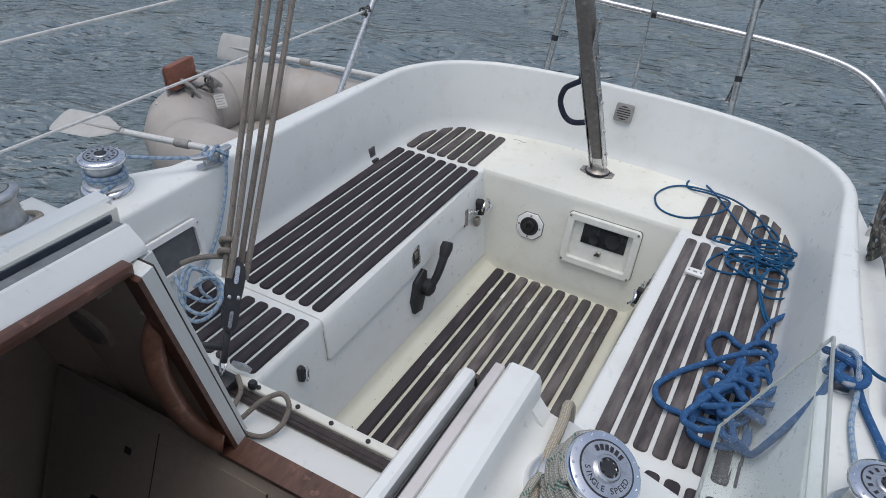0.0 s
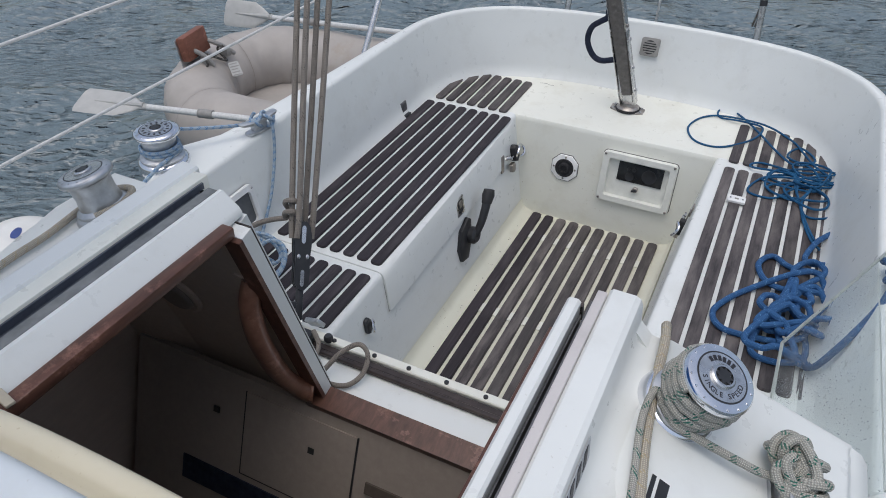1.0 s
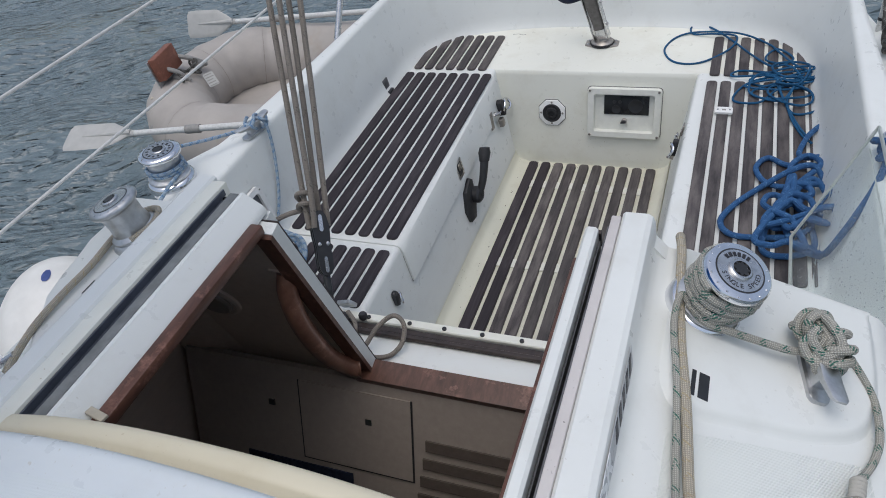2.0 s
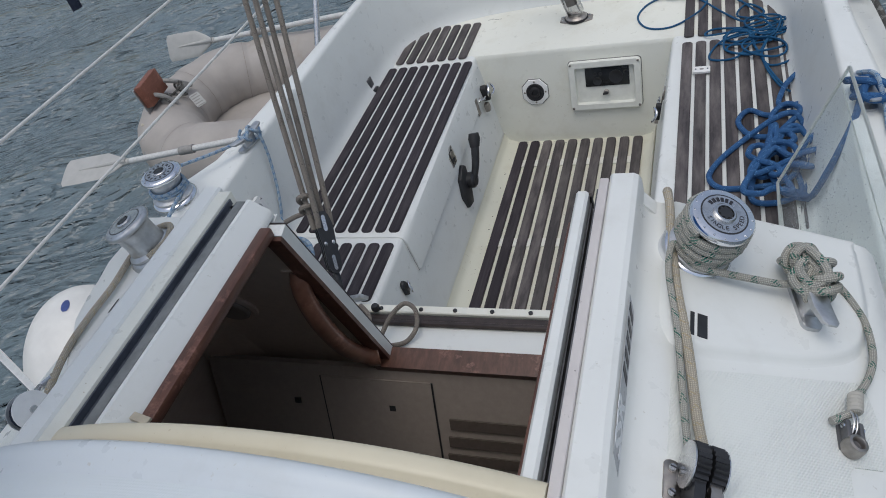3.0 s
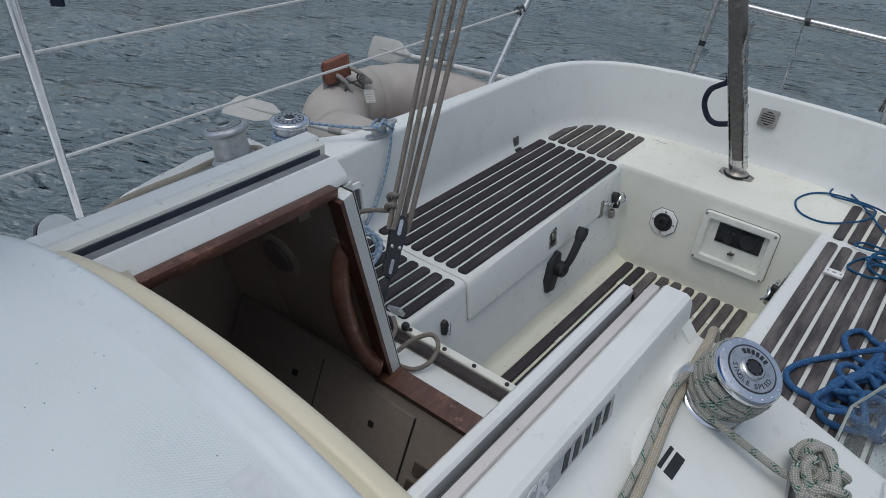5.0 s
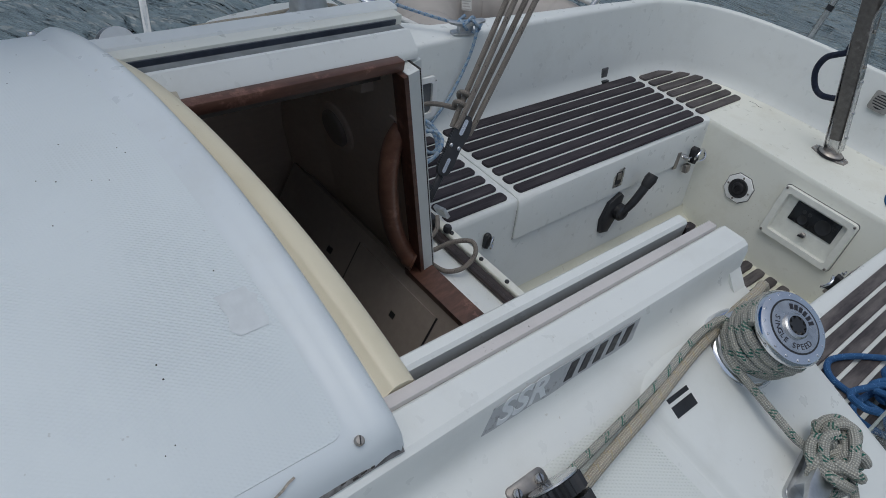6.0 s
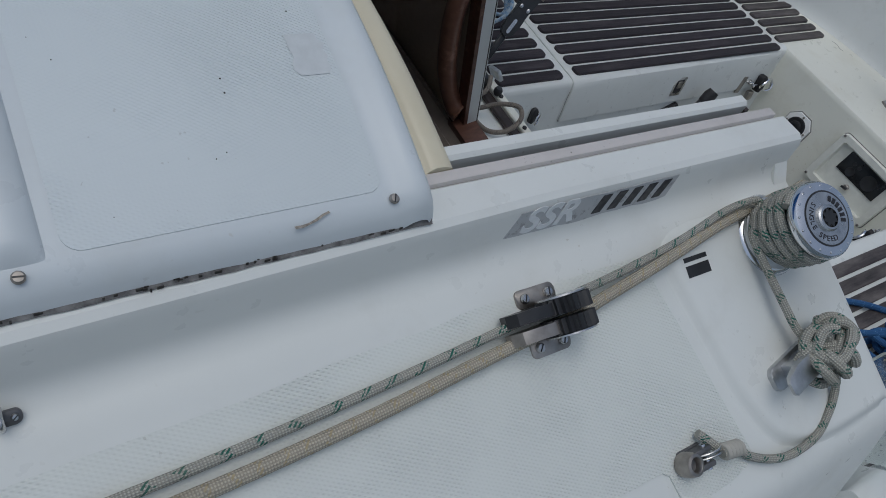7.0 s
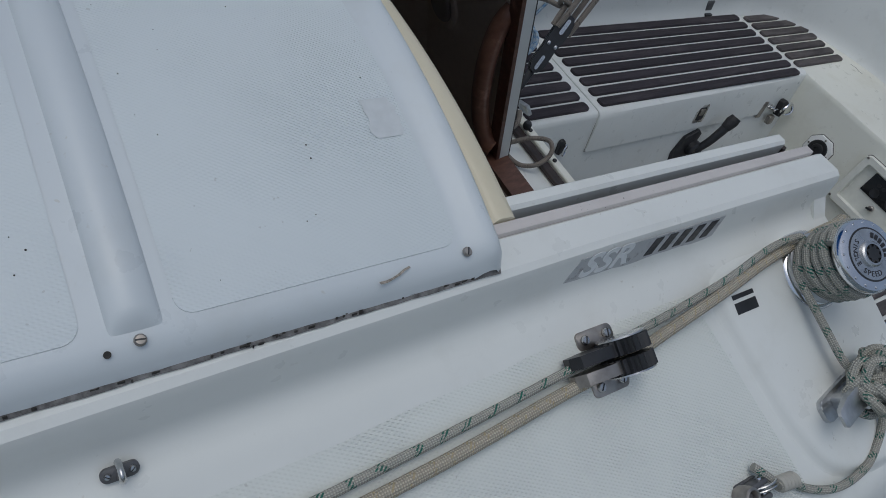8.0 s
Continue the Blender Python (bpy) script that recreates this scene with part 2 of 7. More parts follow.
def rope_material(name, base, fleck=None, dirt=(0.18, 0.15, 0.11), amount=0.3, strands=8.0, pitch=620.0, share=0.5, every=0.042, shade=0.68):
    """Braid from the u (round) and v (length, metres) of the tubes."""
    k = Nodes(name)
    sep = k.n.new("ShaderNodeSeparateXYZ")
    k.link(k.coords("UV"), sep.inputs[0])
    turn = k.math("MULTIPLY", sep.outputs[0], strands * 2 * math.pi)
    run = k.math("MULTIPLY", sep.outputs[1], pitch * 2)
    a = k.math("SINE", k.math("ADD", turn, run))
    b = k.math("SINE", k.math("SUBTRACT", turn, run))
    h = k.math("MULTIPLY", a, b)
    # hollows of the braid darkened in the base colour, as shade between strands
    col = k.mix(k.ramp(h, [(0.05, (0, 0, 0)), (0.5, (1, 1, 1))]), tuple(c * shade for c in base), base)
    if fleck:
        along = k.math("SINE", k.math("ADD", k.math("MULTIPLY", sep.outputs[1], 2 * math.pi / every), k.math("MULTIPLY", k.noise(1.0, 1, 0.5, k.coords("UV"), (4.0, 18.0, 1.0)), 7.0)))
        runs = k.math("ADD", k.math("MULTIPLY", along, 0.35), k.math("MULTIPLY", k.noise(1.0, 1, 0.5, k.coords("UV"), (9.0, 160.0, 1.0)), 0.6))
        fac = k.math("MULTIPLY", k.ramp(runs, [(share, (0, 0, 0)), (share + 0.04, (1, 1, 1))]), k.ramp(a, [(-0.55, (0, 0, 0)), (-0.35, (1, 1, 1))]))
        col = k.mix(fac, col, fleck)
    grime = k.ramp(k.noise(14, 5, 0.65), [(0.42, (0, 0, 0)), (0.75, (1, 1, 1))])
    col = k.mix(k.math("MULTIPLY", grime, amount), col, dirt)
    k.set(color=col, rough=0.85)
    k.bump(h, 0.8 * (1.3 - shade), 0.0012)
    return k.mat


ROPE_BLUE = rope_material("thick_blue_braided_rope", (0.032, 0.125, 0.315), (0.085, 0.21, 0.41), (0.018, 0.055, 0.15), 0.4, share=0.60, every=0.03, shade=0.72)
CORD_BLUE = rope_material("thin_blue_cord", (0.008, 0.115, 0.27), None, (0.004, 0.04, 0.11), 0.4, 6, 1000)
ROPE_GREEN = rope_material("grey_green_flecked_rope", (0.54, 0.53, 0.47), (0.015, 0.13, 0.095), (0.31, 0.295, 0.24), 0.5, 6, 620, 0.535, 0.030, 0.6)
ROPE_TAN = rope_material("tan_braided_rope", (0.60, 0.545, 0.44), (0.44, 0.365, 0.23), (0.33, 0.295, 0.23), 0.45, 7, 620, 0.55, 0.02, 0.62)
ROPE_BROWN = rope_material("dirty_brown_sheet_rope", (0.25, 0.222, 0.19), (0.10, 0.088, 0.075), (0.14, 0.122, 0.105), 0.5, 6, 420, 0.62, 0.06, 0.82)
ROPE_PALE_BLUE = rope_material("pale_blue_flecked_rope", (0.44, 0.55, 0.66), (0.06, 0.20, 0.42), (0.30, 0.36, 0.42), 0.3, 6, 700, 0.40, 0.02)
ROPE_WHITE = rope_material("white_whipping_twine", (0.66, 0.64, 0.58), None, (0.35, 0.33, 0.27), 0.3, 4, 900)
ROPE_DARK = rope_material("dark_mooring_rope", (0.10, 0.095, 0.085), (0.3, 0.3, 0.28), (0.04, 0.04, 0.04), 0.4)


def acrylic():
    k = Nodes("clear_acrylic")
    smear = k.ramp(k.noise(7, 5, 0.6), [(0.45, (0.0,) * 3), (0.75, (0.05,) * 3)])
    haze = k.ramp(k.noise(5, 5, 0.65), [(0.35, (0.995,) * 3), (0.75, (0.95,) * 3)])
    k.set(color=(0.90, 0.94, 0.94), rough=smear, **{"Transmission Weight": haze, "IOR": 1.06})
    return k.mat


def frosted(name, color, rough):
    k = Nodes(name)
    k.set(color=color, rough=rough, **{"Transmission Weight": 0.55, "IOR": 1.3})
    k.bump(k.noise(120, 3), 0.2, 0.001)
    return k.mat


ACRYLIC_EDGE = frosted("sawn_acrylic_edge", (0.62, 0.66, 0.63), 0.4)
DROPLET = frosted("rain_drop", (0.60, 0.66, 0.68), 0.02)
ACRYLIC = acrylic()


def sea():
    k = Nodes("grey_green_harbour_water")
    k.set(color=(0.124, 0.166, 0.180), rough=0.03, IOR=1.75)
    turned = k.add("ShaderNodeMapping")
    turned.inputs["Rotation"].default_value = (0, 0, radians(-24))
    k.link(k.coords(), turned.inputs[0])
    v = turned.outputs[0]

    def crest(stretch):
        return k.math("SUBTRACT", 1.0, k.math("ABSOLUTE", k.math("SUBTRACT", k.math("MULTIPLY", k.noise(1.0, 1.5, 0.5, v, stretch), 2.0), 1.0)))

    k.bump(k.noise(1.0, 2.0, 0.5, v, (1.7, 4.2, 2.4)), 1.0, 0.20)
    k.bump(crest((3.6, 8.0, 5.0)), 1.0, 0.105)
    k.bump(k.noise(1.0, 1.5, 0.5, v, (11.0, 24.0, 14.0)), 1.0, 0.032)
    k.bump(crest((26.0, 52.0, 30.0)), 1.0, 0.007)
    return k.mat


SEA = sea()


# ---- mesh helpers ----
def mesh_of(name, bm, material, smooth=True, angle=38):
    bmesh.ops.recalc_face_normals(bm, faces=bm.faces)
    me = bpy.data.meshes.new(name)
    bm.to_mesh(me)
    bm.free()
    me.materials.append(material)
    if smooth:
        me.polygons.foreach_set("use_smooth", [True] * len(me.polygons))
        me.set_sharp_from_angle(angle=radians(angle))
    return me


def part(name, bm, material, parent, label="", smooth=True, angle=38):
    """One bmesh as one mesh object under a thing or part."""
    ob = new(name, mesh_of(name, bm, material, smooth, angle))
    ob.parent = parent
    if parent is not None:
        ob.matrix_parent_inverse = Matrix.Identity(4)
    return tagged(ob, label)


def thing(name, at, label, category, group="", kind=""):
    ob = new(name)
    ob.empty_display_size = 0.05
    ob.matrix_basis = at if isinstance(at, Matrix) else Matrix.Translation(at)
    return tagged(ob, label, category, group, kind)


def solid(name, bm, material, label, category, group="", kind="", smooth=True, angle=38):
    return tagged(new(name, mesh_of(name, bm, material, smooth, angle)), label, category, group, kind)


def B():
    return bmesh.new()


def box(bm, x0, x1, y0, y1, z0, z1, bevel=0.0, segments=2, m=None):
    got = bmesh.ops.create_cube(bm, size=1)["verts"]
    t = Matrix.Translation(((x0 + x1) / 2, (y0 + y1) / 2, (z0 + z1) / 2)) @ Matrix.Diagonal((abs(x1 - x0), abs(y1 - y0), abs(z1 - z0), 1))
    bmesh.ops.transform(bm, matrix=t, verts=got)
    if bevel:
        edges = list({e for v in got for e in v.link_edges})
        out = bmesh.ops.bevel(bm, geom=edges, offset=bevel, segments=segments, affect="EDGES", profile=0.5)
        got = list({v for v in out["verts"]} | {v for v in got if v.is_valid})
    if m is not None:
        bmesh.ops.transform(bm, matrix=m, verts=got)
    return bm


def loft(bm, rows, closed=False, caps=False):
    """A skin over rows of equally many points. closed: each row is a ring."""
    vs = [[bm.verts.new(p) for p in row] for row in rows]
    n = len(rows[0])
    for a, b in zip(vs, vs[1:]):
        for i in range(n if closed else n - 1):
            j = (i + 1) % n
            bm.faces.new((a[i], a[j], b[j], b[i]))
    if caps:
        bm.faces.new(vs[0])
        bm.faces.new(vs[-1])
    return bm


def prism(bm, poly, y0, y1, bevel=0.0, segments=2):
    """A polygon in x and z, drawn out along y."""
    before = set(bm.verts)
    loft(bm, [[(x, y0, z) for x, z in poly], [(x, y1, z) for x, z in poly]], True, True)
    if bevel:
        verts = set(bm.verts) - before
        bmesh.ops.bevel(bm, geom=[e for e in bm.edges if e.verts[0] in verts and e.verts[1] in verts], offset=bevel, segments=segments, affect="EDGES", profile=0.5)
    return bm


def slab(bm, poly, z0, z1, bevel=0.0, segments=2, m=None):
    """A polygon in x and y, drawn out along z."""
    before = set(bm.verts)
    loft(bm, [[(x, y, z0) for x, y in poly], [(x, y, z1) for x, y in poly]], True, True)
    verts = set(bm.verts) - before
    if bevel:
        top = [e for e in bm.edges if e.verts[0] in verts and all(abs(v.co.z - z1) < 1e-6 for v in e.verts)]
        bmesh.ops.bevel(bm, geom=top, offset=bevel, segments=segments, affect="EDGES", profile=0.5)
        verts = set(bm.verts) - before
    if m is not None:
        bmesh.ops.transform(bm, matrix=m, verts=list(verts))
    return bm


def rounded(x0, x1, y0, y1, r, n=5):
    """A rectangle with round corners."""
    pts = []
    for cx, cy, a in ((x1 - r, y1 - r, 0), (x0 + r, y1 - r, 90), (x0 + r, y0 + r, 180), (x1 - r, y0 + r, 270)):
        pts += [(cx + r * math.cos(radians(a + 90 * i / n)), cy + r * math.sin(radians(a + 90 * i / n))) for i in range(n + 1)]
    return pts


def lathe(bm, profile, n=32, m=None):
    """A profile of radius and height turned round z."""
    rows = [[(r * math.cos(2 * math.pi * i / n), r * math.sin(2 * math.pi * i / n), z) for i in range(n)] for r, z in profile]
    before = set(bm.verts)
    loft(bm, rows, True, True)
    if m is not None:
        bmesh.ops.transform(bm, matrix=m, verts=list(set(bm.verts) - before))
    return bm


def smooth_path(points, steps=8, closed=False):
    """A Catmull-Rom curve through a few points."""
    p = [Vector(q) for q in points]
    n = len(p)
    out = []
    for i in range(n if closed else n - 1):
        a, b, c, d = (p[(i + k) % n] if closed else p[min(max(i + k, 0), n - 1)] for k in (-1, 0, 1, 2))
        for s in range(steps):
            t = s / steps
            out.append(0.5 * ((2 * b) + (c - a) * t + (2 * a - 5 * b + 4 * c - d) * t * t + (3 * b - a - 3 * c + d) * t ** 3))
    if not closed:
        out.append(p[-1])
    return out


def tube(bm, path, r, n=8, closed=False, caps=True):
    """A round tube along a path, with u round it and v along it in metres."""
    path = [Vector(p) for p in path]
    uv = bm.loops.layers.uv.verify()
    count = len(path)
    side = None
    rings, length = [], [0.0]
    for i, p in enumerate(path):
        a = path[i - 1] if i or closed else p
        b = path[(i + 1) % count] if i < count - 1 or closed else p
        t = (b - a).normalized() if (b - a).length > 1e-9 else Vector((0, 0, 1))
        if side is None:
            side = t.cross(Vector((0.13, 0.27, 1))).normalized()
        side = (side - t * side.dot(t)).normalized()
        up = t.cross(side)
        rad = r(i / max(1, count - 1)) if callable(r) else r
        rings.append([bm.verts.new(p + rad * (side * math.cos(2 * math.pi * k / n) + up * math.sin(2 * math.pi * k / n))) for k in range(n)])
        if i:
            length.append(length[-1] + (p - path[i - 1]).length)
    pairs = list(zip(range(count - 1), range(1, count))) + ([(count - 1, 0)] if closed else [])
    for a, b in pairs:
        for k in range(n):
            j = (k + 1) % n
            f = bm.faces.new((rings[a][k], rings[a][j], rings[b][j], rings[b][k]))
            vb = length[b] if b else length[-1] + 0.01
            for loop, (u, v) in zip(f.loops, ((k / n, length[a]), ((k + 1) / n, length[a]), ((k + 1) / n, vb), (k / n, vb))):
                loop[uv].uv = (u, v)
    if caps and not closed:
        bm.faces.new(rings[0])
        bm.faces.new(rings[-1])
    return bm


def both(x):
    return ((-1, "starboard"), (1, "port"))


# ---- sea ----
def build_sea():
    rng = np.random.default_rng(3)
    near = np.arange(-12, 12.01, 0.07)
    far = 12 * 1.35 ** np.arange(1, 17)
    axis = np.concatenate([-far[::-1], near, far])
    gx, gy = np.meshgrid(axis, axis, indexing="ij")
    z = np.zeros_like(gx)
    for _ in range(38):
        wave = rng.uniform(0.32, 2.6)
        ang = rng.normal(radians(114), 0.5)
        kx, ky = 2 * np.pi / wave * np.cos(ang), 2 * np.pi / wave * np.sin(ang)
        z += 0.0066 * wave ** 0.8 * np.sin(kx * gx + ky * gy + rng.uniform(0, 6.28))
    fade = np.clip(1.25 - np.hypot(gx, gy) / 16, 0, 1)
    z = -0.52 + z * fade
    n = len(axis)
    verts = np.stack([gx.ravel(), gy.ravel(), z.ravel()], 1)
    idx = np.arange(n * n).reshape(n, n)
    faces = np.stack([idx[:-1, :-1].ravel(), idx[1:, :-1].ravel(), idx[1:, 1:].ravel(), idx[:-1, 1:].ravel()], 1)
    me = bpy.data.meshes.new("water")
    me.from_pydata(verts.tolist(), [], faces.tolist())
    me.polygons.foreach_set("use_smooth", [True] * len(me.polygons))
    me.materials.append(SEA)
    tagged(new("water", me), "grey-green rippled harbour water under an overcast sky", "water", kind="structure")


build_sea()


# ---- hull, deck and cockpit moulding ----
DECK_Z = 0.44


def half_beam(y):
    return float(np.interp(y, [-5.5, -5.3, -4.5, -3.2, -2.0, 0.0, 1.0, 1.7, 2.4, 3.0, 3.1], [0.012, 0.08, 0.42, 0.80, 1.02, 1.12, 1.10, 1.04, 0.95, 0.80, 0.78]))


bm = B()
rows = []
for y in np.linspace(-5.5, 3.02, 46):
    b = half_beam(y)
    right = [(b * 0.62, -0.75), (b * 0.93, -0.35), (b * 0.99, 0.2), (b, 0.40), (b + 0.006, 0.43)]
    rows.append([(-x, y, z) for x, z in right[::-1]] + [(x, y, z) for x, z in right])
loft(bm, rows, False, False)
bm.faces.new([bm.verts.new(p) for p in rows[-1]])
hull = solid("hull", bm, WHITE, "white fibreglass yacht hull afloat on the water", "hull", kind="structure")

bm = B()
for s in (-1, 1):
    strip = []
    for y in np.linspace(-4.4, 3.02, 40):
        b = half_beam(y)
        inner = float(np.interp(y, [0.9, 1.2, 2.3, 2.6, 2.8, 2.92, 3.02], [0.80, 0.80, 0.80, 0.74, 0.60, 0.0, 0.0]))
        inner = min(inner, max(0.0, b - 0.04))
        strip.append([(s * (b + 0.006), y, 0.43), (s * (b - 0.012), y, DECK_Z + 0.012), (s * (b - 0.03), y, DECK_Z), (s * inner, y, DECK_Z)])
    loft(bm, strip)
deck = solid("side_deck", bm, WHITE, "white moulded side deck of the yacht", "deck", kind="structure")

SEAT = 0.35
WELL_TOP = lambda y: float(np.interp(y, [1.1, 2.45], [0.345, 0.37]))
WELL_FOOT = 0.292
FOOT_X = 0.725


# the sole: a pan with a grating in it
bm = B()
box(bm, -0.42, 0.42, 1.05, 2.55, -0.08, -0.016)
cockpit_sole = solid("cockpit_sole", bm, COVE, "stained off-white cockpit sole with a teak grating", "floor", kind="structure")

# side seats
for s, side in both(0):
    bm = B()
    rows = []
    for y in np.linspace(0.95 if s > 0 else 1.02, 2.46, 24):
        t = WELL_TOP(y)
        f = WELL_FOOT
        rows.append([(s * f, y, -0.06), (s * f, y, 0.0), (s * (f + 0.008), y, 0.03), (s * (t - 0.009), y, SEAT - 0.018), (s * (t - 0.006), y, SEAT - 0.006), (s * (t + 0.000), y, SEAT - 0.001), (s * (t + 0.008), y, SEAT), (s * (FOOT_X + 0.05), y, SEAT), (s * (FOOT_X + 0.05), y, -0.06)])
    loft(bm, rows, True, True)
    solid("cockpit_seat_" + side, bm, WHITE, "white moulded cockpit side seat", "seat", kind="structure")

# fillet round the sole
for s, side in both(0):
    bm = B()
    rows = []
    for y in np.linspace(1.13, 2.37, 10):
        rows.append([(s * (WELL_FOOT + 0.003), y, 0.03), (s * (WELL_FOOT - 0.004), y, 0.008), (s * (WELL_FOOT - 0.016), y, -0.004), (s * (WELL_FOOT - 0.046), y, -0.0150), (s * (WELL_FOOT + 0.01), y, -0.03)])
    loft(bm, rows, True, True)
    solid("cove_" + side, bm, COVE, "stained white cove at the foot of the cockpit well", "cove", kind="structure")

# aft bench with its raked bulkhead
bm = B()
prof = [(2.352, -0.06), (2.352, 0.0), (2.356, 0.04), (2.4070, 0.332), (2.4095, 0.343), (2.4140, 0.3490), (2.422, SEAT + 0.001), (2.95, SEAT + 0.001), (2.95, -0.06)]
loft(bm, [[(x, y, z) for y, z in prof] for x in np.linspace(-0.76, 0.76, 9)], True, True)
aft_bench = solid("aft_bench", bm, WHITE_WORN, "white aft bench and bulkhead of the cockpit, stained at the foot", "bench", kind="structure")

# bridge deck
bm = B()
prof = [(1.145, -0.06), (1.14, 0.0), (1.128, 0.33), (1.122, 0.352), (1.108, 0.362), (1.02, 0.364), (0.985, 0.370), (0.968, 0.366), (1.06, -0.06)]
loft(bm, [[(x, y, z) for y, z in prof] for x in np.linspace(-0.42, 0.42, 5)], True, True)
bridge_deck = solid("bridge_deck", bm, WHITE, "white bridge deck between companionway and cockpit well", "bridge deck", kind="structure")


# coaming: one moulding round the cockpit
STERN = smooth_path([(-0.2, 2.795, 0), (0, 2.80, 0), (0.2, 2.795, 0), (0.38, 2.772, 0), (0.53, 2.725, 0), (0.645, 2.640, 0), (0.705, 2.53, 0), (0.725, 2.42, 0), (0.725, 2.31, 0)], 12)[12:-12]


def stern_point(u):
    """A point and the tangent on the port half of the stern's foot line, by length."""
    run = [0.0]
    for a, b in zip(STERN, STERN[1:]):
        run.append(run[-1] + (b - a).length)
    at = u * run[-1]
    i = max(k for k in range(len(run) - 1) if run[k] <= at + 1e-9)
    q = (at - run[i]) / (run[i + 1] - run[i])
    lo, hi = max(0, i - 1), min(len(STERN) - 1, i + 2)
    return STERN[i].lerp(STERN[i + 1], q), (STERN[hi] - STERN[lo]).normalized()


def coaming_station(s):
    """s from -1 (starboard, forward) through 0 (stern, middle) to 1. Foot, outward normal, top height, lean, width."""
    a, side = abs(s), (1 if s > 0 else -1)
    fwd, corner = 0.93, 2.42
    if a > 0.45:
        y = corner + (fwd - corner) * (a - 0.45) / 0.55
        foot, n = (side * FOOT_X, y), (side, 0.0)
    else:
        p, t = stern_point(a / 0.45)
        foot, n = (side * p.x, p.y), (side * -t.y, t.x)
    zt = float(np.interp(foot[1], [0.9, 1.4, 1.6, 2.2, 2.8], [0.615, 0.62, 0.625, 0.62, 0.60]))
    lean = float(np.interp(foot[1], [1.0, 2.3, 2.65, 2.8], [0.05, 0.05, 0.06, 0.075]))
    width = float(np.interp(foot[1], [0.93, 1.08, 1.18, 1.24, 1.30, 1.45, 1.9, 2.3, 2.6, 2.8], [0.04, 0.06, 0.13, 0.19, 0.19, 0.10, 0.065, 0.045, 0.035, 0.035]))
    length = math.hypot(*n)
    return foot, (n[0] / length, n[1] / length), zt, lean, width


bm = B()
rows = []
for s in np.linspace(-1, 1, 97):
    (fx, fy), (nx, ny), zt, lean, w = coaming_station(s)
    prof = [(-0.030, SEAT - 0.012), (-0.018, SEAT + 0.005), (-0.006, SEAT + 0.018), (0.004, SEAT + 0.05), (0.004 + 0.07 * (lean - 0.007), SEAT + 0.05 + 0.07 * (zt - SEAT - 0.064)), (0.004 + 0.95 * (lean - 0.007), SEAT + 0.05 + 0.95 * (zt - SEAT - 0.064)), (lean - 0.003, zt - 0.014), (lean - 0.001, zt - 0.006), (lean + 0.004, zt - 0.001), (lean + 0.010, zt + 0.0005), (lean + 0.0125, zt + 0.0006),
            (lean + w - 0.019, zt + 0.0002), (lean + w - 0.016, zt), (lean + w - 0.005, zt - 0.005), (lean + w + 0.002, zt - 0.02), (lean + w + 0.012, DECK_Z - 0.01), (lean + w + 0.012, 0.30), (-0.030, 0.30)]
    rows.append([(fx + d * nx, fy + d * ny, z) for d, z in prof])
loft(bm, rows, True, True)
coaming = solid("cockpit_coaming", bm, WHITE, "high white cockpit coaming curving round the stern", "coaming", kind="structure", angle=50)


# ---- coachroof ----
def roof_z(x):
    """Height of the sloping coachroof side at x."""
    return 0.893 - 0.47 * (abs(x) - 0.42)


SLOPE = math.atan(0.47)


def on_roof(x, y, lift=0.0, turn=0.0):
    """A pose standing on the sloping roof, z square to it, local y aft."""
    s = 1 if x > 0 else -1
    m = Matrix.Translation((x, y, roof_z(x))) @ Matrix.Rotation(s * SLOPE, 4, "Y")
    return m @ Matrix.Translation((0, 0, lift)) @ Matrix.Rotation(radians(turn), 4, "Z")


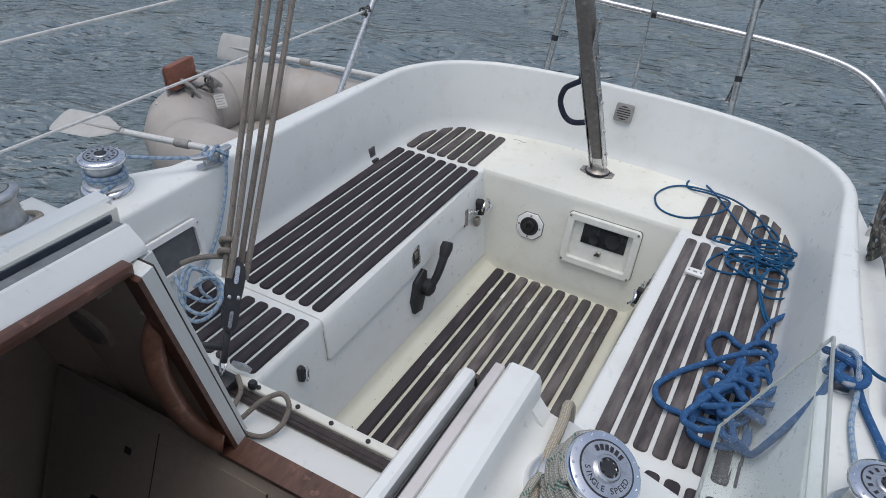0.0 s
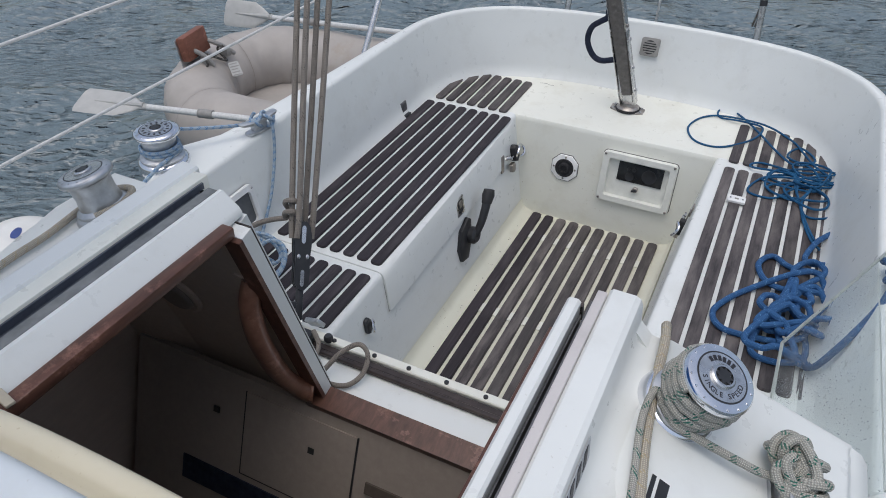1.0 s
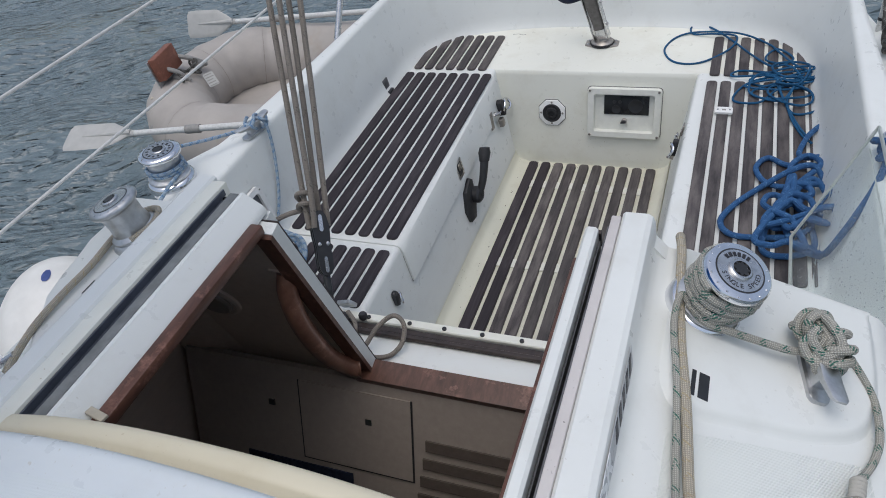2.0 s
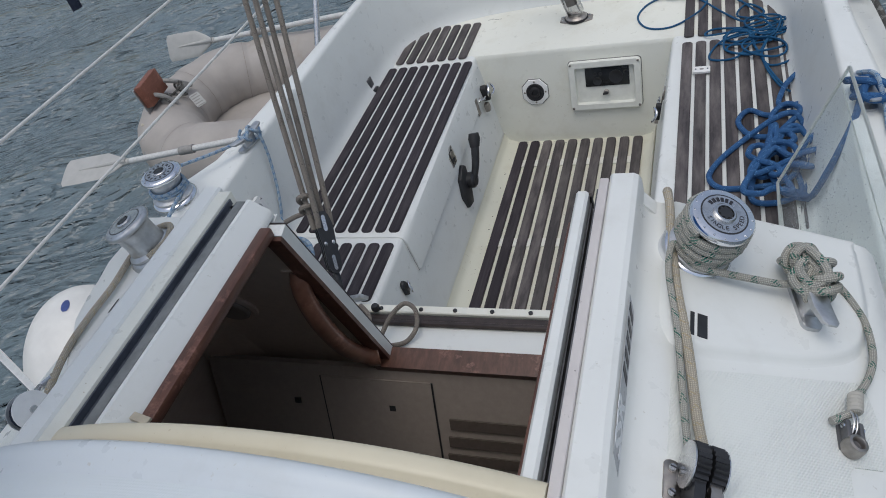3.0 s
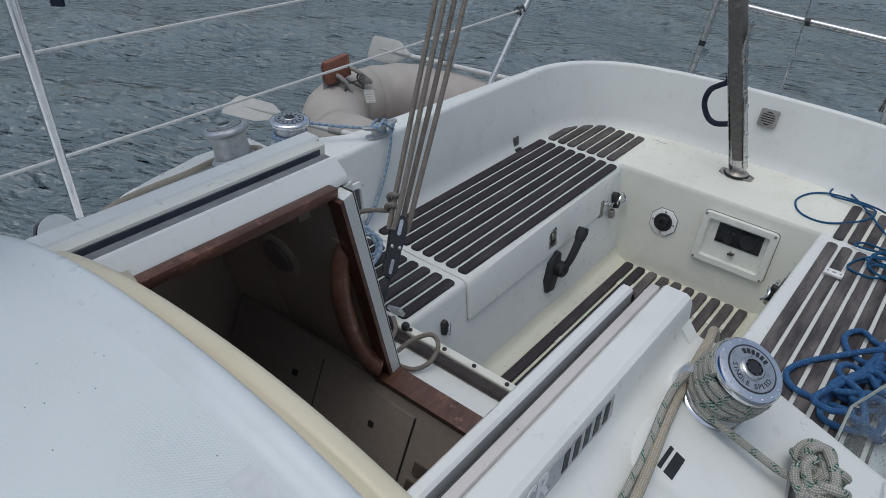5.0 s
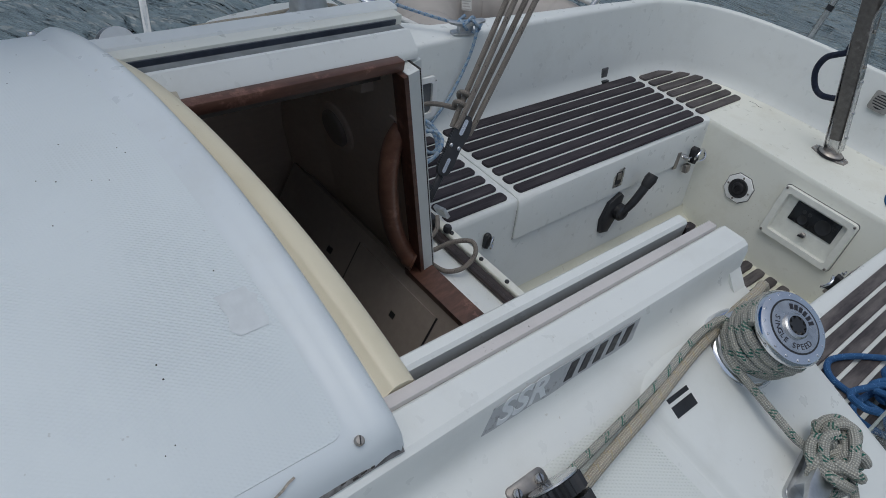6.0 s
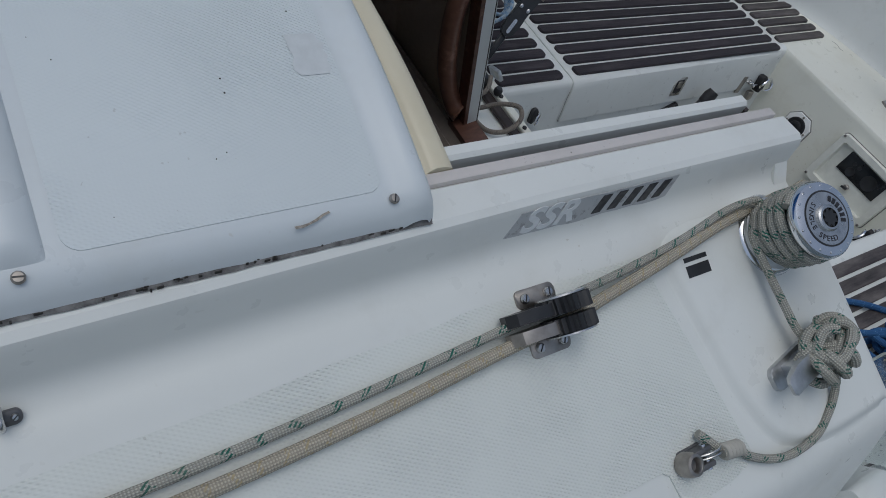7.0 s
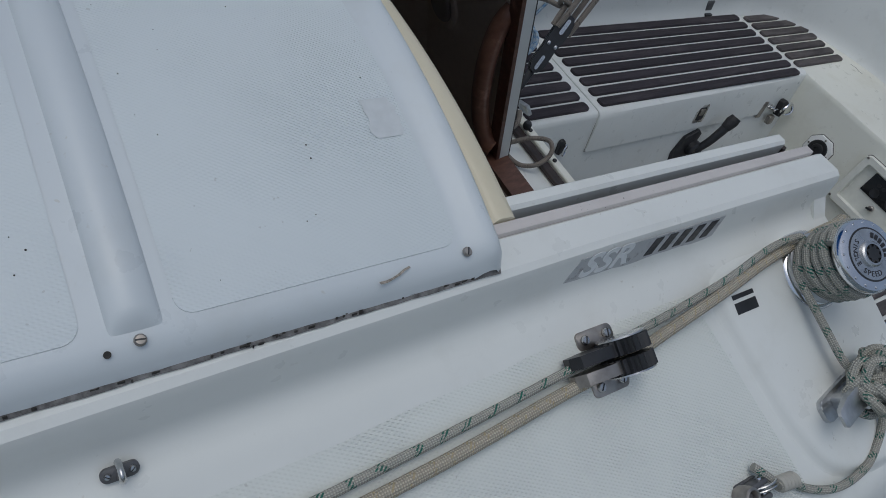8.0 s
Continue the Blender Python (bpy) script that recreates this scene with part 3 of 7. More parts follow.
for s, side in both(0):
    bm = B()
    prof = [(0.345, 0.86), (0.345, 0.951), (0.349, 0.955), (0.380, 0.955), (0.3868, 0.951), (0.3905, 0.943), (0.3928, 0.914), (0.3965, 0.904), (0.404, 0.8965), (0.416, 0.8915), (0.432, 0.8865), (0.46, roof_z(0.46) - 0.003), (0.70, roof_z(0.70) - 0.003),
            (0.715, roof_z(0.715) - 0.006), (0.728, roof_z(0.728) - 0.018), (0.745, 0.68), (0.80, 0.50), (0.815, 0.455), (0.84, 0.435), (0.84, 0.40), (0.82, 0.40), (0.78, 0.48), (0.715, 0.68), (0.69, 0.715), (0.43, 0.845), (0.36, 0.862)]
    if s < 0:
        prof = [(x + 0.022 * min(1.0, max(0.0, (0.445 - x) / 0.03)) * (1 if x < 0.445 else 0), z) for x, z in prof]
    rows = []
    for y in (-3.0, -2.0, -1.0, -0.2, 0.0, 0.2, 0.45, 0.6, 0.80, 0.85, 0.868, 0.874):
        out = 0.010 * max(0.0, min(1.3, (0.45 - y) / 0.5))
        rows.append([(s * (x + (out * max(0.0, min(1.0, (0.47 - x) / 0.05)) if x > 0.375 and z > 0.85 else 0.0)), y + (0.05 * max(0, min(x, 0.72) - 0.39) / 0.3 if y > 0.8 else 0), z) for x, z in prof])
    loft(bm, rows, True, True)
    solid("coachroof_" + side, bm, WHITE, "white coachroof side with a raised hatch runner", "coachroof", kind="structure", angle=30)

    bm = B()
    poly = [(0.3455, 0.865), (0.3455, 0.945), (0.37, 0.945), (0.425, 0.875), (0.70, 0.745), (0.722, 0.725), (0.74, 0.67), (0.795, 0.50), (0.815, 0.44), (0.815, 0.36), (0.785, 0.36), (0.77, 0.44), (0.69, 0.68), (0.42, 0.81)]
    o = 0.022 if s < 0 else 0.0
    loft(bm, [[(s * (x + (o if x < 0.38 else 0)), y0 + 0.05 * max(0, min(x, 0.72) - 0.39) / 0.3, z) for x, z in poly] for y0 in (0.845, 0.8725)], True, True)
    solid("coachroof_end_" + side, bm, WHITE, "white aft end of the coachroof", "coachroof", kind="structure", angle=30)

# foredeck and the forward end of the coachroof
bm = B()
rows = []
for y in np.linspace(-5.5, -2.9, 14):
    b = half_beam(y) + 0.004
    rows.append([(-b, y, 0.436), (-b * 0.5, y, 0.452), (0, y, 0.458), (b * 0.5, y, 0.452), (b, y, 0.436)])
loft(bm, rows)
box(bm, -0.40, 0.40, -3.0, -1.85, 0.90, 0.95)
box(bm, -0.80, 0.80, -3.03, -3.0, 0.40, 0.70)
box(bm, -0.42, 0.42, -3.03, -3.0, 0.70, 0.95)
foredeck = solid("foredeck", bm, WHITE, "white foredeck and forward end of the coachroof", "deck", kind="structure")

# cabin shell below
bm = B()
for s in (-1, 1):
    prism(bm, [(s * x, z) for x, z in ((0.692, 0.70), (0.704, 0.70), (0.782, 0.48), (0.782, -0.92), (0.768, -0.92), (0.768, 0.478))], -1.6, 0.93)
    prism(bm, [(s * x, z) for x, z in ((0.375, 0.856), (0.43, 0.840), (0.695, 0.709), (0.695, 0.698), (0.43, 0.829), (0.375, 0.846))], -1.6, 0.832)
box(bm, -0.76, 0.76, -1.64, -1.6, -0.92, 1.05)
solid("cabin_wall", bm, CABIN_WOOD, "brown wooden cabin lining, coloured pale against the dim light", "wall", kind="structure")
bm = B()
box(bm, -0.76, 0.76, -1.64, 0.92, -0.95, -0.92)
cabin_floor = solid("cabin_floor", bm, CABIN_WOOD, "brown wooden cabin floor in deep shade", "floor", kind="structure")

# filler boards added under the roof to stop daylight leaking in
for s, side in both(0):
    bm = B()
    prism(bm, [(s * x, z) for x, z in ((0.352, 0.80), (0.352, 0.864), (0.43, 0.848), (0.70, 0.716), (0.70, 0.64), (0.43, 0.78))], 0.800, 0.842)
    solid("deckhead_edge_" + side, bm, CABIN_WOOD, "brown filler board closing a gap under the coachroof", "lining", kind="structure")

# raked companionway bulkhead, an opening in it
RAKE = math.atan2(0.15, 0.546)


def on_bulkhead(x, h, lift=0.0):
    """A point on the inner face of the raked bulkhead, h above the sill."""
    return (x, 0.955 - 0.2747 * h + lift * math.cos(RAKE), 0.386 + h + lift * math.sin(RAKE))


def raked_board(bm, x0, x1, h0, h1, t0, t1):
    pts = []
    for x in (x0, x1):
        pts.append([on_bulkhead(x, h0, t0), on_bulkhead(x, h0, t1), on_bulkhead(x, h1, t1), on_bulkhead(x, h1, t0)])
    return loft(bm, pts, True, True)


bm = B()
for s, edge in ((-1, 0.247), (1, 0.302)):
    raked_board(bm, s * 0.345, s * edge, -0.20, 0.52, 0.004, 0.030)
    raked_board(bm, s * 0.44, s * 0.345, -0.20, 0.43, 0.004, 0.030)
    raked_board(bm, s * 0.715, s * 0.44, -0.20, 0.315, 0.004, 0.030)
bulkhead = solid("companionway_bulkhead", bm, WHITE, "white raked companionway bulkhead", "bulkhead", kind="structure")
bm = B()
for s, edge in ((-1, 0.254), (1, 0.309)):
    raked_board(bm, s * 0.345, s * edge, -0.38, 0.515, -0.010, 0.0035)
    ring = ((0.345, -0.38), (0.70, -0.38), (0.70, 0.335), (0.43, 0.468), (0.345, 0.49))
    loft(bm, [[on_bulkhead(s * x, h, lift) for x, h in ring] for lift in (-0.010, 0.0035)], True, True)
    # corner fillers, added to cover pale gaps left beside the lining
    corner = ((0.70, -0.38), (0.776, -0.38), (0.776, 0.115), (0.706, 0.312), (0.70, 0.312))
    loft(bm, [[on_bulkhead(s * x, h, lift) for x, h in corner] for lift in (-0.010, 0.0035)], True, True)
    loft(bm, [[on_bulkhead(s * x, h, lift) for x, h in ((inner, -0.38), (0.772, -0.38), (0.772, 0.10), (0.700, 0.305), (min(inner, 0.699), 0.305))] for inner, lift in ((0.700, -0.040), (0.600, -0.0102))], True, True)
bulkhead_lining = solid("bulkhead_lining", bm, CABIN_WOOD, "brown wooden inner face of the companionway bulkhead", "lining", kind="structure")
bm = B()
raked_board(bm, -0.262, -0.2172, -0.01, 0.528, 0.0042, 0.0062)
raked_board(bm, 0.3005, 0.32, -0.01, 0.55, 0.0305, 0.037)
gasket = solid("gasket", bm, BROWN_TRACK, "dark brown rubber edge of the companionway opening", "gasket", kind="structure")

# wooden trim of the opening: the starboard side shows its broad face, the port side lies under the runner
for s, side, edge in ((-1, "starboard", 0.247), (1, "port", 0.302)):
    bm = B()
    raked_board(bm, s * (edge - (0.0295 if s < 0 else 0.003)), s * (edge + 0.006), -0.004, 0.526, -0.0205, 0.0035)
    solid("jamb_edge_" + side, bm, WHITE, "white moulded edge of the companionway opening", "trim", kind="structure")
    bm = B()
    raked_board(bm, s * (edge - (0.030 if s < 0 else 0.0035)), s * (edge + 0.006), -0.004, 0.524, -0.030, -0.0208)
    solid("trim_jamb_" + side, bm, MAHOGANY, "worn reddish mahogany jamb of the companionway", "trim", kind="structure")
    bm = B()
    if s < 0:
        box(bm, -0.252, -0.228, 0.30, 0.790, 0.908, 0.9285, 0.004)
    else:
        box(bm, 0.286, 0.302, 0.30, 0.805, 0.900, 0.921, 0.003)
    solid("trim_rail_" + side, bm, MAHOGANY, "worn reddish mahogany trim under the hatch runner", "trim", kind="structure")
    # this lining is coloured dark to give the shade under the runner
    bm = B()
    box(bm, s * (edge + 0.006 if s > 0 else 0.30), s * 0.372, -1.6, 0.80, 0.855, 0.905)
    solid("roof_edge_" + side, bm, TREAD, "lining below the hatch runner, coloured dark for the shade there", "lining", kind="structure")
    bm = B()
    if s < 0:
        poly = [(-0.2485, 0.924), (-0.253, 0.932), (-0.277, 0.951), (-0.281, 0.955), (-0.288, 0.955), (-0.292, 0.951), (-0.292, 0.916), (-0.2485, 0.916)]
    else:
        poly = [(0.2975, 0.923), (0.2985, 0.951), (0.302, 0.955), (0.313, 0.955), (0.317, 0.951), (0.317, 0.916), (0.2975, 0.916)]
    prism(bm, poly, 0.30, 0.834)
    solid("runner_inner_" + side, bm, WHITE, "white inner runner of the sliding hatch", "runner", kind="structure")
    o = 0.022 if s < 0 else 0.0
    bm = B()
    box(bm, s * 0.3175, s * (0.330 + o), 0.30, 0.83, 0.906, 0.914 if s > 0 else 0.937)
    if s < 0:
        box(bm, -0.318, -0.2925, 0.30, 0.83, 0.906, 0.916)
        rail = B()
        box(rail, -0.3130, -0.2945, 0.30, 0.836, 0.9165, 0.9505, 0.001)
        solid("runner_rail_starboard", rail, TRACK_GREY, "grey-green rail beside the inner hatch runner", "track", kind="structure")
        box(bm, -0.3165, -0.3145, 0.30, 0.836, 0.9165, 0.945)
    box(bm, s * (0.3275 + (0.005 if s < 0 else 0)), s * (0.3305 + (0.005 if s < 0 else 0)), 0.30, 0.845, 0.9145 if s > 0 else 0.9375, 0.949)
    box(bm, s * 0.3185, s * 0.3205, 0.30, 0.83, 0.9145 if s > 0 else 0.9375, 0.934 if s > 0 else 0.943)
    solid("runner_groove_" + side, bm, DARK_TRACK if s > 0 else TRACK_NAVY, "dark groove between the hatch runners", "track", kind="structure")
    bm = B()
    box(bm, s * (0.331 + (0.006 if s < 0 else 0)), s * (0.3445 + (o - 0.0015 if s < 0 else 0)), 0.30, 0.862, 0.906, 0.957 if s > 0 else 0.954, 0.002)
    solid("runner_strip_" + side, bm, GREY_STRIP if s > 0 else WHITE_WORN, "weathered pale strip along the hatch runner", "strip", kind="structure")
edge = [on_bulkhead(-0.264, 0.0, 0.007), on_bulkhead(-0.264, 0.25, 0.007), on_bulkhead(-0.264, 0.44, 0.007), (-0.266, 0.8370, 0.900), (-0.268, 0.8370, 0.925)]
solid("runner_seal", tube(B(), smooth_path(edge, 6), 0.0052, 8), BROWN_TRACK, "dark brown rubber seal round the end of the hatch runner", "seal", kind="structure")
solid("groove_cap", box(B(), -0.336, -0.2925, 0.8365, 0.8425, 0.912, 0.936, 0.0015), BLACK_RUBBER, "black rubber cap on the end of the runner groove", "cap", kind="structure")
bm = B()
raked_board(bm, -0.252, 0.302, -0.016, 0.012, -0.050, 0.002)
trim_sill = solid("trim_sill", bm, MAHOGANY, "worn reddish mahogany sill of the companionway", "trim", kind="structure")


# ---- sliding hatch ----
def hatch_z(x):
    return 1.048 - 0.070 * (abs(x + 0.009) / 0.384) ** 2.2


hatch = thing("sliding_hatch", (0, 0, 0), "white cambered sliding hatch with nonskid panels, open over the companionway", "hatch")
bm = B()
xs = [-0.404, -0.400, -0.395, -0.386, *np.linspace(-0.37, 0.35, 29), 0.366, 0.375, 0.380, 0.384]
rows = []
for y, dz in ((-1.9, 0), (-1.0, 0), (-0.4, 0), (0.0, 0), (0.250, 0), (0.262, 0), (0.270, 0.001), (0.276, 0.004), (0.283, 0.008), (0.290, 0.0095), (0.297, 0.008), (0.303, 0.001), (0.308, -0.012), (0.308, -0.03)):
    row = []
    for x in xs:
        z = hatch_z(x) + dz
        edge = abs(x + 0.010) - 0.010
        if edge > 0.37:
            z -= 0.02 * ((edge - 0.37) / 0.014) ** 2
        row.append((x, y, z))
    rows.append(row)
loft(bm, rows)
hatch_top = part("hatch_top", bm, HATCH_SKY_TINT, hatch)


def hatch_patch(bm, x0, x1, y0, y1, r, lift):
    """A round-cornered sheet that follows the camber."""
    poly = rounded(x0, x1, y0, y1, r)
    lo = [(x, y, hatch_z(x) - 0.004) for x, y in poly]
    hi = [(x, y, hatch_z(x) + lift) for x, y in poly]
    loft(bm, [lo, hi], True)
    n = 24
    ys = sorted({round(y, 5) for _, y in poly})
    rows = []
    for y in ys:
        hits = [x for x, yy in poly if abs(yy - y) < 1e-4]
        a, b = min(hits), max(hits)
        rows.append([(a + (b - a) * i / n, y, hatch_z(a + (b - a) * i / n) + lift) for i in range(n + 1)])
    loft(bm, rows)
    return bm


part("nonskid_panel", hatch_patch(B(), -0.372, 0.360, 0.020, 0.260, 0.013, 0.0008), NONSKID, hatch, "fine diamond nonskid panel")
part("nonskid_panel", hatch_patch(B(), -0.372, 0.360, -0.50, -0.042, 0.013, 0.0008), NONSKID, hatch, "fine diamond nonskid panel")
bm = B()
rows = []
for x in [*np.linspace(-0.350, 0.350, 34), 0.353, 0.356, 0.358, 0.360, 0.3613, 0.362]:
    e = max(0.0, (abs(x) - 0.350) / 0.012)
    h = 0.010 * (1 - e * e)
    rows.append([(x, -0.0270 + 0.0375 * t, hatch_z(x) - 0.001 + (h + 0.001) * math.sin(math.pi * t) ** 0.55) for t in np.linspace(0, 1, 19)])
loft(bm, rows)
part("rib", bm, HATCH_SKY_TINT, hatch, "raised moulded rib")
# cream inner beam at the hatch's aft edge
bm = B()
rows = []
for x in np.linspace(-0.338, 0.330, 40):
    z = 1.004 - 0.045 * (abs(x) / 0.33) ** 2.2
    rows.append([(x, 0.296, z + 0.008), (x, 0.306, z - 0.002), (x, 0.318, z - 0.008), (x, 0.326, z - 0.007), (x, 0.332, z - 0.001), (x, 0.338, z + 0.002), (x, 0.350, z + 0.001), (x, 0.357, z - 0.002), (x, 0.361, z - 0.008), (x, 0.3625, z - 0.018), (x, 0.361, z - 0.045), (x, 0.296, z - 0.045)])
loft(bm, rows, True, True)
part("inner_beam", bm, CREAM, hatch, "cream inner beam at the aft edge")


# ---- teak slats ----
def slat_mesh(width, length, height=0.012, material=TEAK_DARK, r=0.011):
    poly = rounded(-width / 2, width / 2, -length / 2, length / 2, min(r, width / 2 - 0.001), 3)
    return mesh_of("slat", slab(B(), poly, 0, height, 0.0022, 1), material)


def lay_slats(parent, mesh, places):
    for x, y, z in places:
        ob = new("slat", mesh)
        ob.parent = parent
        ob.location = (x, y, z)


def spread(a, b, n):
    return [a + (b - a) * (i + 0.5) / n for i in range(n)]


grating = thing("cockpit_grating", (0, 0, 0), "weathered grey-brown teak grating laid on the cockpit sole", "grating")
wet, damp, dry = (slat_mesh(0.0345, 1.165, 0.014, m) for m in (TEAK_DARK, TEAK_MID, TEAK_GREY))
for i, x in enumerate(spread(-0.243, 0.255, 10)):
    lay_slats(grating, wet if i in (0, 1) else damp if i in (2, 3) else dry, [(x, 1.752, -0.0158)])
for y in (1.30, 1.75, 2.2):
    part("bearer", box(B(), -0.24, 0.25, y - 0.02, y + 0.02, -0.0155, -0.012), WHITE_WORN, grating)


def well_x(y, z):
    """Half width of the cockpit well at a height."""
    return WELL_FOOT + 0.008 + (WELL_TOP(y) - 0.012 - WELL_FOOT - 0.008) * (z - 0.03) / (SEAT - 0.055)


# starboard locker lid
lid = thing("locker_lid", (0, 0, 0), "white cockpit locker lid with dark teak slats, closed", "locker lid")
bm = B()
rows = []
for y in (1.383, 1.387, 1.6, 1.9, 2.2, 2.368, 2.372):
    e = 0.003 if 1.385 < y < 2.37 else 0.0
    t = WELL_TOP(y)
    rows.append([(-well_x(y, 0.226) + 0.004 + e, y, 0.226), (-well_x(y, 0.325) + 0.005 + e, y, SEAT - 0.022), (-t + 0.010 + e, y, SEAT - 0.003), (-t - 0.002, y, SEAT + 0.003 + e), (-t - 0.016, y, SEAT + 0.004 + e), (-0.712, y, SEAT + 0.004 + e), (-0.716, y, SEAT - 0.004), (-0.60, y, 0.28), (-well_x(y, 0.226) - 0.03, y, 0.226)])
loft(bm, rows, True, True)
lid_body = part("lid_body", bm, WHITE, lid)
lay_slats(lid, slat_mesh(0.0330, 0.955, 0.008), [(x, 1.877, SEAT + 0.0065) for x in spread(-0.708, -0.352, 8)])
bm = B()
for y in (1.3795, 2.3765):
    rows = [[(-well_x(y, z) + o, y + w, z) for z in (0.222, SEAT - 0.03)] for o, w in ((0.0015, -0.0008), (0.0015, 0.0008))]
    loft(bm, rows)
rows = [[(-well_x(y, z) + 0.0016, y, z) for y in (1.38, 1.9, 2.376)] for z in (0.2230, 0.2250)]
loft(bm, rows)
part("seam", bm, SEAM, lid, "dark seam under the lid")

seat_s = bpy.data.objects["cockpit_seat_starboard"]
seat_p = bpy.data.objects["cockpit_seat_port"]
lay_slats(seat_s, slat_mesh(0.0330, 0.222, 0.008), [(x, 1.246, SEAT) for x in spread(-0.708, -0.352, 8)])
xs = spread(-0.700, -0.392, 7)
for i, x in enumerate(xs):
    n = 0.235 if i == 0 else 0.270 if i == 1 else 0.285
    lay_slats(aft_bench, slat_mesh(0.0325, n, 0.008, TEAK_MID), [(x, 2.398 + n / 2, SEAT + 0.001)])
lay_slats(seat_p, slat_mesh(0.0330, 0.955, 0.008, TEAK_MID), [(x, 1.880, SEAT) for x in spread(0.392, 0.742, 8)])
lay_slats(seat_p, slat_mesh(0.0330, 0.222, 0.008), [(x, 1.246, SEAT) for x in spread(0.392, 0.742, 8)])
xs = spread(0.395, 0.712, 7)
for i, x in enumerate(xs):
    n = (0.285, 0.285, 0.28, 0.275, 0.265, 0.25, 0.20)[i]
    lay_slats(aft_bench, slat_mesh(0.0325, n, 0.008, TEAK_MID), [(x, 2.398 + n / 2, SEAT + 0.001)])


# crumbs of dirt along the foot of the well
bm = B()
rng = random.Random(31)
for _ in range(90):
    if rng.random() < 0.6:
        x, y, z = -0.262 + rng.uniform(-0.014, 0.010), rng.uniform(1.2, 2.34), -0.011
    else:
        x, y, z = rng.uniform(-0.26, 0.27), 2.345 + rng.uniform(-0.02, 0.0), -0.0155
    q = rng.uniform(0.0010, 0.0032)
    lathe(bm, [(q, 0), (q * 0.9, q * 0.5), (q * 0.2, q * 0.7)], 5, Matrix.Translation((x, y, z)) @ Matrix.Rotation(rng.uniform(0, 3), 4, "Z") @ Matrix.Diagonal((1, rng.uniform(0.4, 0.9), 0.6, 1)))
solid("dirt_crumbs", bm, TEAK_MID, "brown crumbs of dirt at the foot of the cockpit well", "dirt", kind="stuff")

# ---- fittings of the cockpit well ----
def bulk_y(z):
    """The raked aft bulkhead."""
    return 2.356 + 0.1763 * (z - 0.04)


BULK = lambda x, z, lift=0.0: Matrix.Translation((x, bulk_y(z), z)) @ Matrix.Rotation(radians(90) - math.atan(0.1763), 4, "X") @ Matrix.Translation((0, 0, lift))


def screw(parent, m, r=0.004, material=STEEL):
    bm = B()
    lathe(bm, [(r, 0), (r, r * 0.35), (r * 0.75, r * 0.7), (r * 0.2, r * 0.75)], 12, m)
    s = part("screw", bm, material, parent)
    bm = B()
    box(bm, -r * 0.8, r * 0.8, -r * 0.13, r * 0.13, r * 0.70, r * 0.80, m=m @ Matrix.Rotation(random.uniform(0, 3), 4, "Z"))
    part("slot", bm, BLACK, s)


panel = thing("instrument_panel", BULK(0.121, 0.205), "white recessed engine instrument panel with smoked gauge window and key", "panel")
bm = B()
outer, inner = rounded(-0.131, 0.131, -0.094, 0.094, 0.014, 4), rounded(-0.108, 0.108, -0.072, 0.072, 0.008, 4)
loft(bm, [[(x, y, 0.0) for x, y in outer], [(x, y, 0.016) for x, y in outer], [(x * 0.985, y * 0.98, 0.020) for x, y in outer], [(x, y, 0.020) for x, y in inner], [(x * 0.97, y * 0.96, 0.0015) for x, y in inner]], True)
part("bezel", bm, PANEL_WHITE, panel)
# dark strip gives the bezel its outline, the edge shadow put into colour
part("sealant", slab(B(), [(x * 1.02, y * 1.025) for x, y in outer], -0.004, 0.0012), SEAM, panel, "sealant line, darkened as the edge's shadow")
part("face_plate", slab(B(), [(x * 0.975, y * 0.965) for x, y in inner], 0.0005, 0.0020), PANEL_WHITE, panel)
gauges = part("gauge_window", box(B(), -0.072, 0.088, -0.008, 0.064, 0.002, 0.006, 0.0015), SCREEN, panel, "smoked black gauge window")
for x, y, q in ((-0.035, 0.040, 0.007), (-0.015, 0.040, 0.007), (-0.028, 0.012, 0.016), (0.040, 0.026, 0.026)):
    part("gauge", lathe(B(), [(q, 0.006), (q, 0.0068), (q * 0.85, 0.0068), (q * 0.8, 0.0062)], 20, Matrix.Translation((x, y, 0))), BLACK, gauges)
key = part("key_switch", lathe(B(), [(0.010, 0.0015), (0.010, 0.010), (0.007, 0.013), (0.002, 0.013)], 16, Matrix.Translation((0.002, -0.032, 0))), STEEL_DULL, panel)
part("key", box(B(), -0.016, 0.004, -0.035, -0.029, 0.013, 0.024, 0.001, m=Matrix.Rotation(0.2, 4, "Z")), BLACK, key)
for x in (-0.122, 0.122):
    for y in (-0.085, 0.085):
        screw(panel, Matrix.Translation((x, y, 0.0196)), 0.0048, STEEL_DULL)

outlet = thing("deck_fitting", BULK(-0.146, 0.193) @ Matrix.Diagonal((1.22, 1.22, 1.1, 1)), "white square flange with a black rubber pump socket", "pump socket")
poly = [(-0.040, -0.018), (-0.040, 0.018), (-0.018, 0.040), (0.018, 0.040), (0.040, 0.018), (0.040, -0.018), (0.018, -0.040), (-0.018, -0.040)]
part("flange", slab(B(), poly, 0, 0.007, 0.002), WHITE_PLASTIC, outlet)
# the same dark strip drawn round the flange
part("sealant", slab(B(), [(x * 1.06, y * 1.06) for x, y in poly], -0.003, 0.001), SEAM, outlet, "sealant line, darkened as the edge's shadow")
part("rubber_boot", lathe(B(), [(0.029, 0.006), (0.029, 0.008), (0.026, 0.010), (0.022, 0.008), (0.018, 0.008), (0.016, 0.014), (0.010, 0.015), (0.009, 0.009), (0.001, 0.009)], 28), BLACK_RUBBER, outlet)
